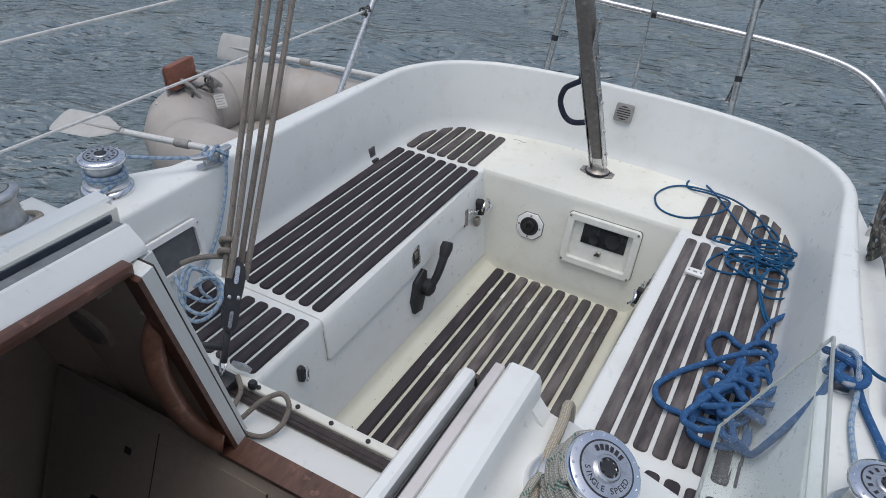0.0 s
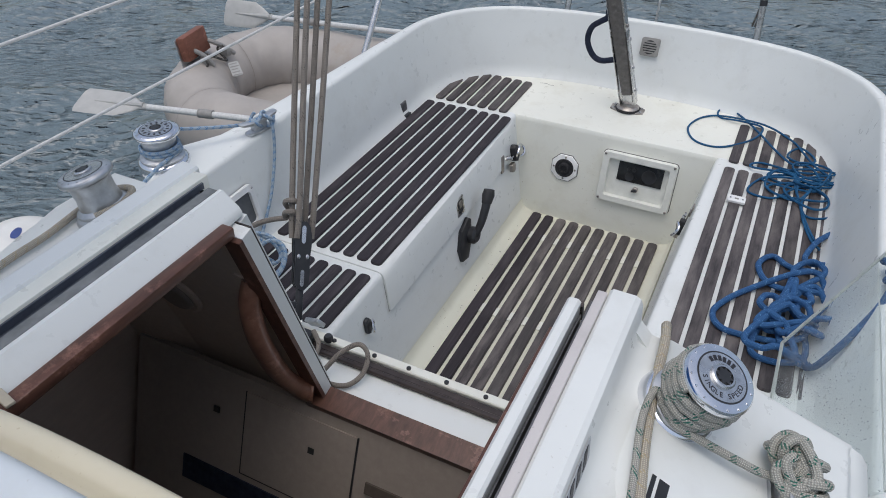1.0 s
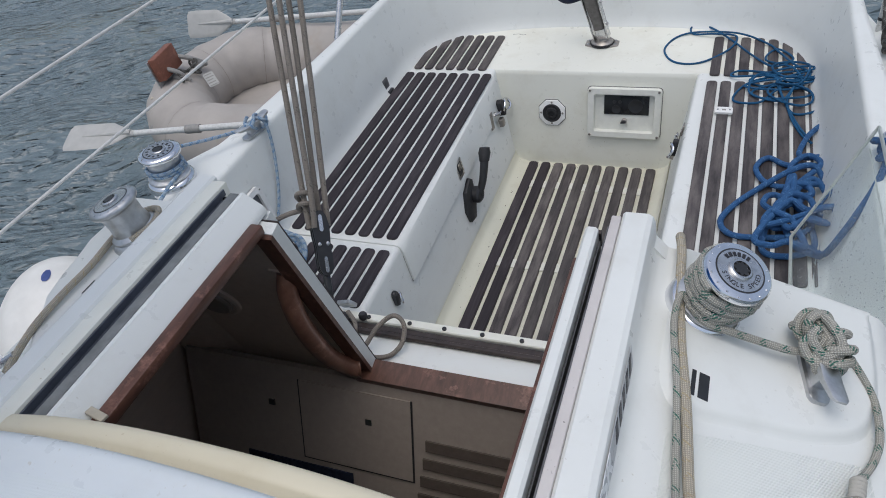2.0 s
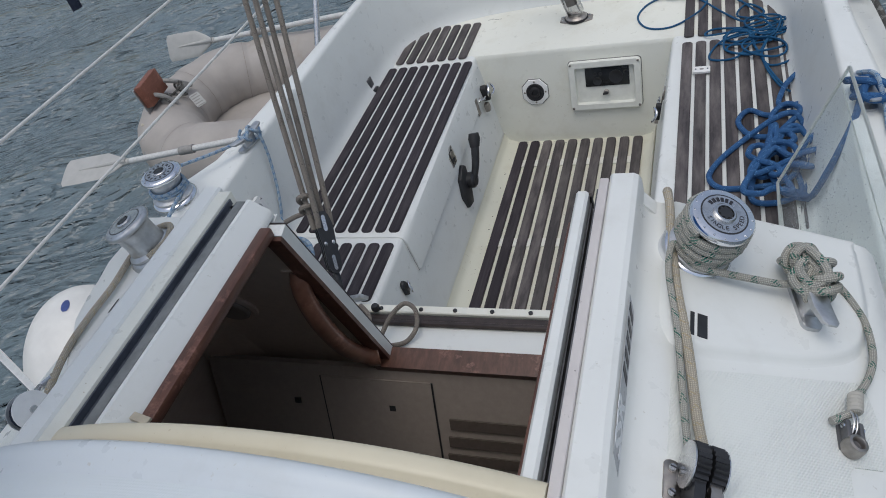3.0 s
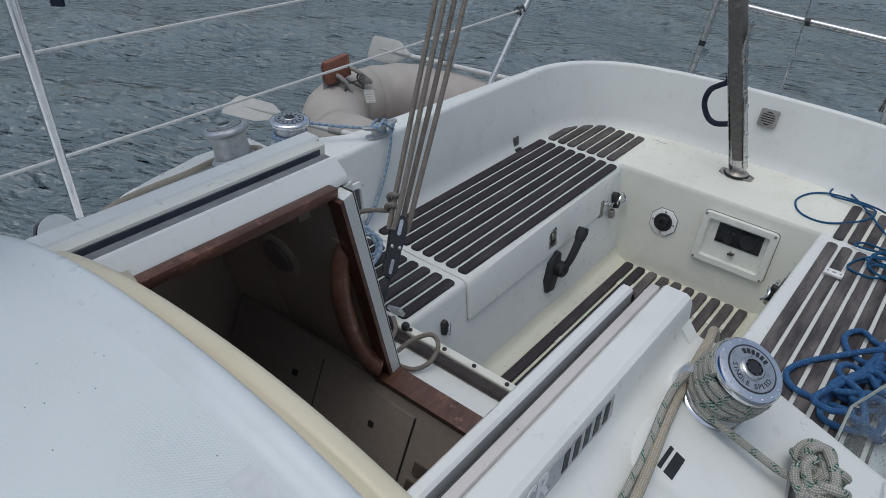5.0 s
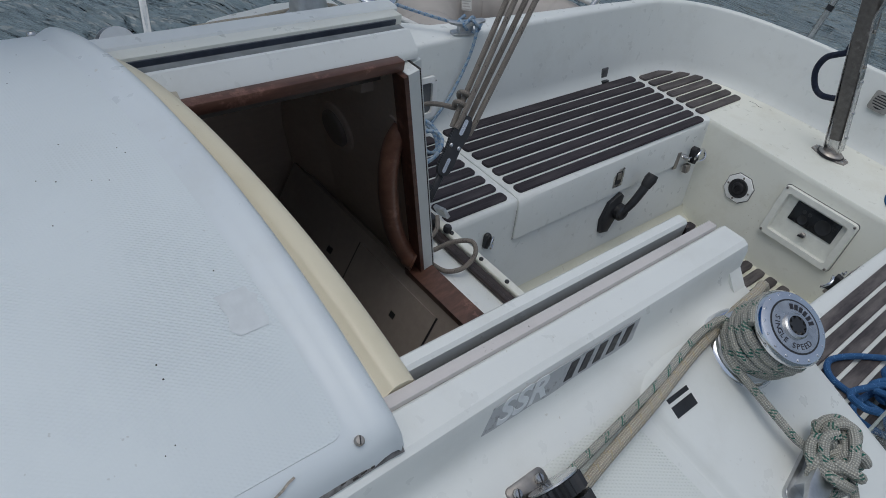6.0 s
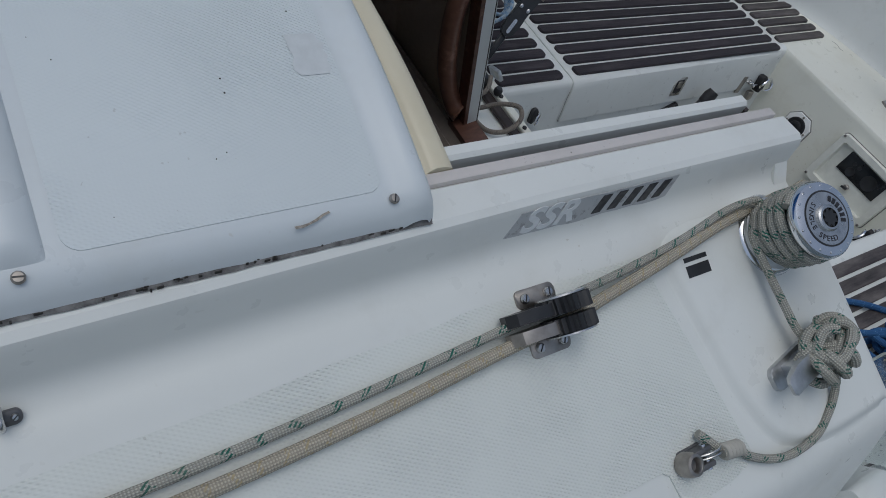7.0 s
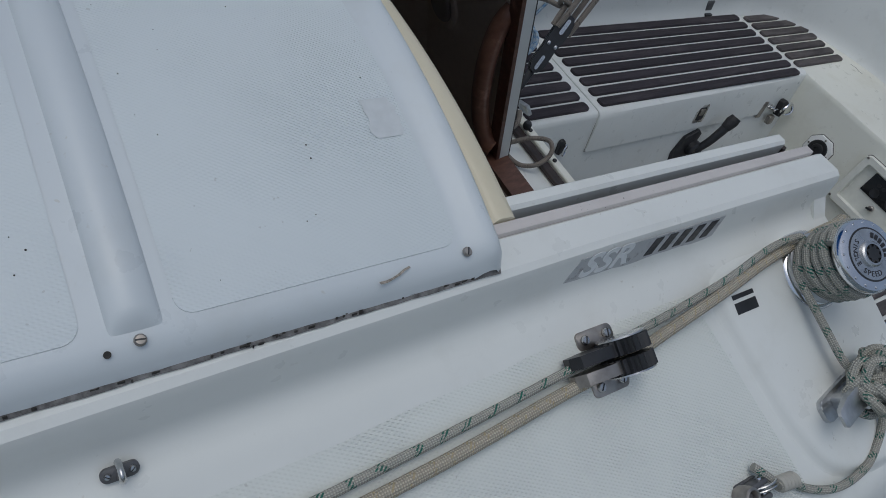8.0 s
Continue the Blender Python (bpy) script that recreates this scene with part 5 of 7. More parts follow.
for s, side in both(0):
    roof = bpy.data.objects["coachroof_" + side]
    curve = smooth_path([(0.430, 0.66, 0), (0.434, 0.618, 0), (0.446, 0.600, 0), (0.47, 0.600, 0), (0.54, 0.620, 0), (0.615, 0.645, 0), (0.665, 0.688, 0), (0.690, 0.760, 0), (0.694, 0.84, 0), (0.692, 0.915, 0)], 5)
    poly = [(p.x, p.y) for p in curve] + [(0.430, 0.878)]
    part("winch_plinth", plinth_sheet([(x, y + 0.012 * max(0.0, min(1.0, (0.70 - y) / 0.05))) for x, y in poly], s), WHITE, roof, "raised smooth winch plinth", angle=75)
    cut = [(0.442, -1.2), (0.642, -1.2), (0.642, 0.505), (0.648, 0.514), (0.680, 0.522), (0.685, 0.530), (0.683, 0.600), (0.676, 0.636), (0.666, 0.643), (0.54, 0.604), (0.450, 0.574), (0.442, 0.564)]
    part("nonskid_panel", roof_sheet(B(), cut, s, -0.004, -0.0006), NONSKID_DECK, roof, "fine diamond nonskid panel")


def winch(at, label, r=0.046, h=0.105, wraps=0, rope=None, lettered=False, dull=False):
    t = thing("winch", at, label, "winch", "winches")
    metal = ALU if dull else CHROME
    part("base", lathe(B(), [(r * 1.13, -0.012), (r * 1.13, h * 0.10), (r * 1.05, h * 0.16), (r * 0.95, h * 0.18), (r * 0.93, h * 0.22), (0.002, h * 0.22)], 40), metal, t)
    part("drum", lathe(B(), [(r * 0.98, h * 0.20), (r * 0.98, h * 0.24), (r * 0.80, h * 0.30), (r * 0.74, h * 0.5), (r * 0.76, h * 0.72), (r * 0.86, h * 0.80), (0.002, h * 0.80)], 40), ALU, t)
    top = part("drum_top", lathe(B(), [(r * 0.84, h * 0.79), (r * 0.97, h * 0.83), (r, h * 0.87), (r * 0.99, h * 0.90), (r * 0.93, h * 0.935), (r * 0.74, h * 0.955), (r * 0.66, h * 0.955), (0.002, h * 0.955)], 48), metal, t)
    for k in range(16):
        a = 2 * math.pi * k / 16
        part("rivet", lathe(B(), [(r * 0.035, 0), (r * 0.03, r * 0.02), (0.0005, r * 0.025)], 6, Matrix.Translation((r * 0.86 * math.cos(a), r * 0.86 * math.sin(a), h * 0.944))), metal, top)
    part("ring_groove", lathe(B(), [(r * 0.715, h * 0.9545), (r * 0.715, h * 0.9585), (r * 0.66, h * 0.9585), (r * 0.66, h * 0.95)], 40), BLACK, top, "dark groove")
    ring = part("name_ring", lathe(B(), [(r * 0.67, h * 0.954), (r * 0.67, h * 0.961), (r * 0.33, h * 0.961), (r * 0.33, h * 0.95)], 40), STEEL, t, "plain steel ring")
    part("socket_collar", lathe(B(), [(r * 0.34, h * 0.955), (r * 0.34, h * 0.985), (r * 0.30, h), (r * 0.25, h), (r * 0.24, h * 0.97), (0.001, h * 0.97)], 28), STEEL, t)
    star = [((r * (0.262 if i % 2 == 0 else 0.165)) * math.cos(i * math.pi / 8), (r * (0.262 if i % 2 == 0 else 0.165)) * math.sin(i * math.pi / 8)) for i in range(16)]
    part("handle_socket", slab(B(), star, h * 0.97, h * 0.9995), BLACK, t, "black star socket")
    if lettered:
        near = at.to_3x3().inverted() @ Vector((0.35, -0.94, 0.0))
        mid = math.degrees(math.atan2(near.y, near.x))
        ring_text(ring, "SINGLE SPEED", r * 0.52, h * 0.9615, mid, 150)
        for k in range(6):
            a = radians(mid + 180 + 15 * (k - 2.5))
            part("bar", box(B(), -r * 0.045, r * 0.045, -r * 0.07, r * 0.07, 0, 0.0006, m=Matrix.Translation((r * 0.52 * math.cos(a), r * 0.52 * math.sin(a), h * 0.9612)) @ Matrix.Rotation(a + math.pi / 2, 4, "Z")), LETTER, ring)
    elif not dull:
        for k in range(14):
            a = 2 * math.pi * k / 14
            part("bar", box(B(), -r * 0.04, r * 0.04, -r * 0.06, r * 0.06, 0, 0.0006, m=Matrix.Translation((r * 0.52 * math.cos(a), r * 0.52 * math.sin(a), h * 0.9612)) @ Matrix.Rotation(a + math.pi / 2, 4, "Z")), LETTER, ring)
    return t


def letters(name, text, size, material, parent, m, label="", bold=0.0):
    curve = bpy.data.curves.new("text", "FONT")
    curve.body, curve.size, curve.align_x, curve.align_y = text, size, "CENTER", "CENTER"
    curve.extrude = 0.0003
    curve.offset = bold
    tmp = bpy.data.objects.new("text", curve)
    me = bpy.data.meshes.new_from_object(tmp)
    bpy.data.objects.remove(tmp)
    me.transform(m)
    me.materials.clear()
    me.materials.append(material)
    ob = new(name, me)
    ob.parent = parent
    return tagged(ob, label)


def ring_text(parent, text, r, z, start, span):
    for i, ch in enumerate(text):
        if ch == " ":
            continue
        a = radians(start + span * (i / (len(text) - 1) - 0.5))
        letters("letter", ch, 0.0092, LETTER, parent, Matrix.Translation((r * math.cos(a), r * math.sin(a), z)) @ Matrix.Rotation(a + math.pi / 2, 4, "Z"))


def wraps_of(r, h, n, rope_r, z0=0.30, lead=None, tail=None):
    """Turns of rope round a drum, with leads in the winch's own space."""
    pts = []
    steps = int(18 * n)
    for i in range(steps + 1):
        a = 2 * math.pi * i / 18
        wob = 0.0012 * math.sin(3.1 * a) + 0.001 * math.sin(1.7 * a)
        pts.append((r * math.cos(a) + wob, r * math.sin(a) + wob, h * z0 + rope_r + (2.02 * rope_r) * i / 18 * 0.93))
    return pts


# port winch with five turns of flecked rope
PAX = Vector((0.41, -0.15, 0.90)).normalized()
PW = Matrix.Translation((0.464, 0.784, 0.8725)) @ PAX.to_track_quat("Z", "Y").to_matrix().to_4x4() @ Matrix.Rotation(radians(-20), 4, "Z")
winch(PW, "chromed single-speed winch wound with green-flecked rope", 0.046, 0.104, lettered=True)
pts = [PW @ Vector(p) for p in wraps_of(0.0425, 0.104, 4.5, 0.0063, 0.24)]
inv = PW.inverted()
lead_in = smooth_path([on_roof(0.457, 0.44, 0.020).translation, on_roof(0.452, 0.52, 0.012).translation, on_roof(0.440, 0.62, 0.018).translation, on_roof(0.424, 0.71, 0.024).translation, on_roof(0.424, 0.755, 0.034).translation, pts[9] - Vector((0, 0, 0.002))], 7)
off = (inv.to_3x3() @ Vector((0.30, -0.95, 0.0))).normalized()
leave = Vector((off.x, off.y, 0)).normalized()
turned = Vector((-leave.y, leave.x, 0))
to_cleat = smooth_path([PW @ (leave * 0.020 - turned * 0.040 + Vector((0, 0, 0.036))), PW @ (leave * 0.040 - turned * 0.022 + Vector((0, 0, 0.034))), PW @ (leave * 0.047 + Vector((0, 0, 0.033))), on_roof(0.540, 0.742, 0.030).translation, on_roof(0.570, 0.750, 0.030).translation, on_roof(0.594, 0.760, 0.038).translation], 6)
halyard = thing("halyard_line", (0, 0, 0), "green-flecked grey rope wound on the port winch", "rope")
part("winding", tube(B(), pts[9:], 0.0060, 10), ROPE_GREEN, halyard)
part("lead", tube(B(), lead_in, 0.0046, 10), ROPE_GREEN, halyard)
part("tail", tube(B(), to_cleat, 0.0052, 10), ROPE_GREEN, halyard)
# forward lead from the organiser
fwd = smooth_path([on_roof(0.457, 0.44, 0.020).translation, on_roof(0.466, 0.36, 0.012).translation, on_roof(0.478, 0.20, 0.007).translation, on_roof(0.486, 0.02, 0.007).translation, on_roof(0.49, -0.3, 0.007).translation, on_roof(0.49, -0.8, 0.007).translation], 8)
part("forward_lead", tube(B(), fwd, 0.0046, 10), ROPE_GREEN, halyard)
tan = smooth_path([on_roof(0.50, -0.8, 0.007).translation, on_roof(0.505, -0.3, 0.007).translation, on_roof(0.503, 0.02, 0.007).translation, on_roof(0.496, 0.20, 0.007).translation, on_roof(0.484, 0.34, 0.010).translation, on_roof(0.476, 0.43, 0.020).translation, on_roof(0.468, 0.50, 0.012).translation, on_roof(0.452, 0.60, 0.019).translation, on_roof(0.436, 0.70, 0.018).translation, on_roof(0.427, 0.80, 0.016).translation, on_roof(0.424, 0.862, 0.013).translation, (0.424, 0.897, 0.898), (0.425, 0.920, 0.872), (0.425, 0.938, 0.80), (0.425, 0.948, 0.70), (0.43, 0.96, 0.50), (0.45, 1.02, 0.362), (0.50, 1.10, 0.357)], 7)
control = thing("tan_line", (0, 0, 0), "tan braided control line led aft over the coachroof", "rope")
cut_at = max(i for i, p in enumerate(tan) if p.y < 0.897 and p.z > 0.88)
part("lead", tube(B(), tan[:cut_at + 1], 0.0066, 10), ROPE_TAN, control)
part("fall", tube(B(), tan[cut_at:], 0.0066, 10), ROPE_TAN, control, "end hanging down the bulkhead")


def cleat(at, label, size=1.0):
    t = thing("cleat", at, label, "cleat", "deck cleats")
    part("foot", slab(B(), rounded(-0.016 * size, 0.016 * size, -0.046 * size, 0.046 * size, 0.010 * size), 0, 0.007 * size, 0.002), ALU, t)
    part("post", box(B(), -0.011 * size, 0.011 * size, -0.024 * size, 0.024 * size, 0.005 * size, 0.030 * size, 0.004 * size), ALU, t)
    rows = []
    for y, w, z, hh in ((-0.066, 0.007, 0.040, 0.004), (-0.060, 0.012, 0.037, 0.007), (-0.03, 0.0145, 0.030, 0.010), (0.03, 0.0145, 0.030, 0.010), (0.060, 0.012, 0.037, 0.007), (0.066, 0.007, 0.040, 0.004)):
        rows.append([(x * size, y * size, z * size + (zz + 0.5) * hh * size) for x, zz in ((-w, -0.5), (w, -0.5), (w, 0.35), (w * 0.8, 0.5), (-w * 0.8, 0.5), (-w, 0.35))])
    loft_bm = loft(B(), rows, True, True)
    part("horn_bar", loft_bm, ALU, t)
    return t


def knot(at, r, rope, label, loops=5, spread_=0.040, seed=1, rise=0.042):
    """Figure-of-eight turns piled on a cleat."""
    rng = random.Random(seed)
    pts = []
    n = 14
    for k in range(loops):
        tilt, wide = rng.uniform(-0.5, 0.5), rng.uniform(0.8, 1.25)
        for i in range(n):
            a = 2 * math.pi * i / n
            x = 0.58 * spread_ * wide * math.sin(2 * a) + 0.006 * rng.uniform(-1, 1)
            y = spread_ * wide * math.sin(a)
            x, y = x * math.cos(tilt) - y * math.sin(tilt), x * math.sin(tilt) + y * math.cos(tilt)
            z = 0.018 + rise * (k + i / n) / loops + 0.012 * math.cos(2 * a) * (1 if k % 2 else -1)
            pts.append(at @ Vector((x, y, max(z, r))))
    path = smooth_path(pts, 4)
    hitch = thing("cleat_hitch", (0, 0, 0), label, "rope")
    half = len(path) // 2
    part("lower_wrap", tube(B(), path[:half + 1], r, 9), rope, hitch)
    part("upper_wrap", tube(B(), path[half:], r, 9), rope, hitch)
    return hitch


CL = on_roof(0.604, 0.741, 0.0085, 12)
cleat(CL, "cast aluminium cleat under a rope hitch", 0.92)
knot(CL @ Matrix.Translation((0, 0.034, 0)), 0.0064, ROPE_GREEN, "green-flecked rope figure-of-eighted on the cleat", 6, 0.034, 4, 0.036)
tail = smooth_path([CL @ Vector((0.010, 0.060, 0.030)), on_roof(0.650, 0.800, 0.016).translation, on_roof(0.672, 0.776, 0.011).translation, on_roof(0.685, 0.742, 0.010).translation, on_roof(0.688, 0.695, 0.008).translation, on_roof(0.681, 0.660, 0.006).translation, on_roof(0.667, 0.629, 0.006).translation, on_roof(0.654, 0.612, 0.012).translation, on_roof(0.648, 0.598, 0.018).translation, on_roof(0.647, 0.578, 0.018).translation], 6)
tail_line = thing("shackled_tail", (0, 0, 0), "grey-green rope end with white whipping at a shackle", "rope")
part("line", tube(B(), tail, 0.0050, 10), ROPE_GREEN, tail_line)
for k in range(5):
    at = on_roof(0.647 + 0.0008 * k, 0.583 + 0.0056 * k, 0.0165) @ Matrix.Rotation(radians(-90), 4, "X")
    part("whipping", lathe(B(), [(0.004, -0.0030), (0.0084, -0.0026), (0.0096, -0.0008), (0.0096, 0.0012), (0.0084, 0.0027), (0.004, 0.0030)], 16, at), ROPE_WHITE, tail_line, "white twine whipping")
part("frayed_end", tube(B(), smooth_path([on_roof(0.645, 0.580, 0.014).translation, on_roof(0.634, 0.572, 0.012).translation, on_roof(0.622, 0.562, 0.008).translation], 3), 0.0052, 9), ROPE_GREEN, tail_line)

deck_eye = thing("deck_shackle", on_roof(0.643, 0.545, -0.003), "stainless pad eye with a forked shackle", "shackle")
part("eye_base", prism(B(), [(-0.013, 0.0), (0.013, 0.0), (0.012, 0.007), (-0.012, 0.007)], -0.014, 0.022, 0.003, 2), DARK_TRACK, deck_eye)
body = part("barrel", lathe(B(), [(0.012, 0.0), (0.0135, 0.004), (0.013, 0.014), (0.0115, 0.0195), (0.0085, 0.0205), (0.0072, 0.0190), (0.0068, 0.0120), (0.0005, 0.0120)], 24, Matrix.Translation((0.001, -0.010, 0.003))), STEEL_DULL, deck_eye)
part("bore", lathe(B(), [(0.0066, 0.0), (0.0066, 0.0008), (0.0005, 0.0008)], 16, Matrix.Translation((0.001, -0.010, 0.0154))), DARK_TRACK, body, "dark hollow in the barrel")
for x in (-0.0105, 0.0055):
    part("cheek", box(B(), x, x + 0.007, -0.006, 0.022, 0.003, 0.021, 0.0028), DARK_TRACK, deck_eye)
for x in (-0.0028, 0.0014):
    part("tongue", tube(B(), smooth_path([(x, 0.000, 0.012), (x, 0.010, 0.022), (x, 0.024, 0.025), (x, 0.034, 0.021)], 4), 0.0014, 7), STEEL, deck_eye)
part("pin", tube(B(), [(-0.0125, 0.014, 0.015), (0.0145, 0.014, 0.015)], 0.0036, 10), CHROME, deck_eye)

# rope organiser: two ribbed sheaves between two plates
org = thing("rope_organiser", on_roof(0.467, 0.409, -0.002, 0), "stainless double rope organiser with ribbed black sheaves", "deck organiser")
for x in (-0.022, 0.028):
    p = part("foot_plate", slab(B(), rounded(x - 0.0095, x + 0.0095, -0.016, 0.034, 0.006), 0, 0.0035, 0.001), STEEL_DULL, org)
    for y in (-0.006, 0.024):
        screw(p, Matrix.Translation((x, y, 0.004)), 0.0052)
for k, x in enumerate((-0.0065, 0.0125)):
    bm = B()
    rows = []
    for o in (-0.0075, -0.0055, 0.0, 0.0055, 0.0075):
        ring = []
        for i in range(48):
            a = 2 * math.pi * i / 48
            rr = 0.026 + (0.0016 if i % 2 else -0.0016)
            ring.append((x + o, 0.020 + rr * math.cos(a), 0.027 + rr * math.sin(a)))
        rows.append(ring)
    loft(bm, rows, True, True)
    part("sheave", bm, BLACK, org, "ribbed black plastic sheave", angle=20)
for x, w, mat in ((-0.0060, 0.0060, BLACK), (0.0120, 0.0060, STEEL_DULL)):
    poly = [(-0.056, 0.020), (-0.054, 0.008), (-0.030, 0.002), (0.006, 0.002), (0.010, 0.020), (0.004, 0.036), (-0.020, 0.040), (-0.050, 0.032)]
    bm = B()
    loft(bm, [[(x + o, y + 0.010, z) for y, z in poly] for o in (-w, w)], True, True)
    part("cheek", bm, mat, org, "long cheek ahead of the sheave", angle=25)
for x in (-0.0155, 0.0215):
    bm = B()
    loft(bm, [[(x + o, 0.020 + 0.027 * math.cos(a), 0.027 + 0.025 * math.sin(a)) for a in np.linspace(0, 2 * math.pi, 22, endpoint=False)] for o in (-0.0008, 0.0008)], True, True)
    part("side_plate", bm, STEEL, org)

# small fairlead on the runner's side
lead = thing("fairlead", Matrix.Translation((0.4190, -0.038, 0.8985)) @ Matrix.Rotation(radians(48), 4, "Y") @ Matrix.Diagonal((0.55, 0.48, 0.8, 1)), "small stainless eye strap with two screws", "eye strap")
part("strap", slab(B(), rounded(-0.010, 0.010, -0.028, 0.028, 0.0098), 0, 0.004, 0.001), DARK_TRACK, lead)
part("eye", tube(B(), smooth_path([(0.006, 0, 0.001), (0.006, 0, 0.012), (-0.004, 0, 0.017), (-0.012, 0, 0.012), (-0.013, 0, 0.001)], 5), 0.0055, 10), STEEL, lead)
for y in (-0.018, 0.018):
    screw(lead, Matrix.Translation((0, y, 0.0028)), 0.005)

# two black tape marks on the plinth
for w, x in ((0.0135, 0.4738), (0.0055, 0.4613)):
    solid("tape_mark", slab(B(), [(-w / 2, -0.0195), (w / 2, -0.0195), (w / 2, 0.0195), (-w / 2, 0.0195)], 0.0, 0.0008, m=on_roof(x, 0.6463, 0.0087)), BLACK, "black tape mark on the winch plinth", "tape mark")

# registration sticker on the runner's sloping side: letters kept, figures as bars
side_dir = Vector((0.3928 - 0.3905, 0, 0.914 - 0.943)).normalized()
normal = Vector((-side_dir.z, 0, side_dir.x)).normalized()
SP = Matrix.Translation((0.3920, 0.512, 0.9290)) @ Matrix((((0), (-side_dir.x), (normal.x), 0), (1, 0, 0, 0), (0, -side_dir.z, normal.z, 0), (0, 0, 0, 1)))
sticker = thing("registration_sticker", SP, "torn grey registration sticker with black figures on the runner", "sticker")
rng = random.Random(5)
poly = [(-0.118 + 0.004 * rng.random(), -0.0185 + 0.004 * rng.random())] + [(-0.11 + 0.022 * i, -0.0205 + 0.004 * rng.random()) for i in range(11)] + [(0.122, -0.016), (0.123, 0.017)] + [(0.115 - 0.022 * i, 0.0165 + 0.002 * rng.random()) for i in range(11)]
part("paper", slab(B(), poly, 0.0003, 0.0009), STICKER, sticker)
letters("lettering", "SSR", 0.047, LETTER_PALE, sticker, Matrix.Translation((-0.060, 0.001, 0.0012)) @ Matrix(((1, 0.2, 0, 0), (0, 1, 0, 0), (0, 0, 1, 0), (0, 0, 0, 1))), "bleached white letters", 0.0011)
for i in range(5):
    x = 0.010 + 0.0235 * i
    part("bar", slab(B(), [(x - 0.0085, -0.0125), (x + 0.0045, -0.0125), (x + 0.0095, 0.0135), (x - 0.0035, 0.0135)], 0.0009, 0.0015), LETTER, sticker)

# hatch fixings and the grimy seam beside it
for y in (0.266, 0.0 - 0.008):
    screw(hatch, Matrix.Translation((0.369, y, hatch_z(0.369) + 0.001)) @ Matrix.Rotation(0.36, 4, "Y"), 0.0045, STEEL_DULL)
    screw(hatch, Matrix.Translation((-0.388, y, hatch_z(-0.388) + 0.001)) @ Matrix.Rotation(-0.36, 4, "Y"), 0.0062, STEEL)
part("screw_hole", lathe(B(), [(0.0026, 0.0), (0.0026, 0.0012), (0.001, 0.0012)], 12, Matrix.Translation((0.372, -0.030, hatch_z(0.372) - 0.0004)) @ Matrix.Rotation(0.36, 4, "Y")), GRIME, hatch, "empty dark screw hole")
for s, side in both(0):
    bm = B()
    rng = random.Random(8)
    ys = np.linspace(-0.8, 0.304, 70)
    o = 0.022 if s < 0 else 0.0
    loft(bm, [[(s * (0.3812 + o + 0.0006 * rng.random()), y, 0.9598), (s * (0.3846 + o + 0.0014 * rng.random()), y, 0.9562)] for y in ys])
    solid("hatch_seam_" + side, bm, SEAM, "grimy grey sealant seam beside the sliding hatch", "seam", kind="structure")
bm = B()
rng = random.Random(11)
for _ in range(46):
    y, x = rng.choice((0.25, 0.15, 0.10, 0.06, -0.03, -0.12, -0.2)) + rng.gauss(0, 0.02), 0.3836 + rng.gauss(0, 0.0007)
    a, b = rng.uniform(0.0004, 0.0028), rng.uniform(0.0002, 0.0005)
    box(bm, x - b, x + b, y - a, y + a, 0.9560, 0.9590 + rng.random() * 0.001)
tagged(solid("seam_grime", bm, GRIME, "black grime in the hatch seam", "grime"), kind="stuff")
bm = B()
for _ in range(60):
    x, y = rng.uniform(-0.33, 0.35), rng.choice((rng.uniform(0.03, 0.24), rng.uniform(-0.4, -0.06)))
    q = rng.uniform(0.0003, 0.0009)
    lathe(bm, [(q, hatch_z(x) + 0.0006), (q * 0.8, hatch_z(x) + 0.0012), (q * 0.2, hatch_z(x) + 0.0014)], 6, Matrix.Translation((x, y, 0)))
tagged(solid("dirt_specks", bm, GRIME, "dark specks of dirt on the hatch", "dirt"), kind="stuff")

# filled repair and a scrape on the hatch
fill = random.Random(3)
bm = B()
edge_lo = [0.221 + 0.006 * fill.random() for _ in range(8)]
edge_hi = [0.250 + 0.007 * fill.random() for _ in range(8)]
loft(bm, [[(x, y, hatch_z(x) + 0.0013) for y in np.linspace(a, b, 5)] for x, a, b in zip(np.linspace(0.213, 0.254, 8), edge_lo, edge_hi)])
part("repair_patch", bm, FILLER, hatch, "smooth pinkish patch of filler")
bm = B()
loft(bm, [[(x - 0.0011 + 0.0008 * fill.random(), y, hatch_z(x) + 0.0016), (x + 0.0011 + 0.0010 * fill.random(), y + 0.0006, hatch_z(x) + 0.0014)] for x, y in zip((0.3745, 0.3748, 0.3740, 0.3722, 0.3700, 0.3682), np.linspace(0.176, 0.207, 6))])
part("scrape", bm, SCRAPE, hatch, "brown scrape beside the seam")

# ---- starboard coachroof gear ----
bm = B()
outer = [(-0.42, 0.885), (-0.60, 0.885), (-0.598, 0.75), (-0.588, 0.66), (-0.568, 0.606), (-0.545, 0.55), (-0.51, 0.50), (-0.42, 0.48)]
slab(bm, outer, 0.780, 0.8785, 0.010, 3)
part("winch_pad", bm, WHITE, bpy.data.objects["coachroof_starboard"], "level white pad under the starboard winch", angle=60)
SAX = Vector((-0.24, -0.06, 0.97)).normalized()
SW = Matrix.Translation((-0.490, 0.770, 0.882)) @ SAX.to_track_quat("Z", "Y").to_matrix().to_4x4()
winch(SW, "dull aluminium winch with a bare drum", 0.046, 0.092, dull=True)
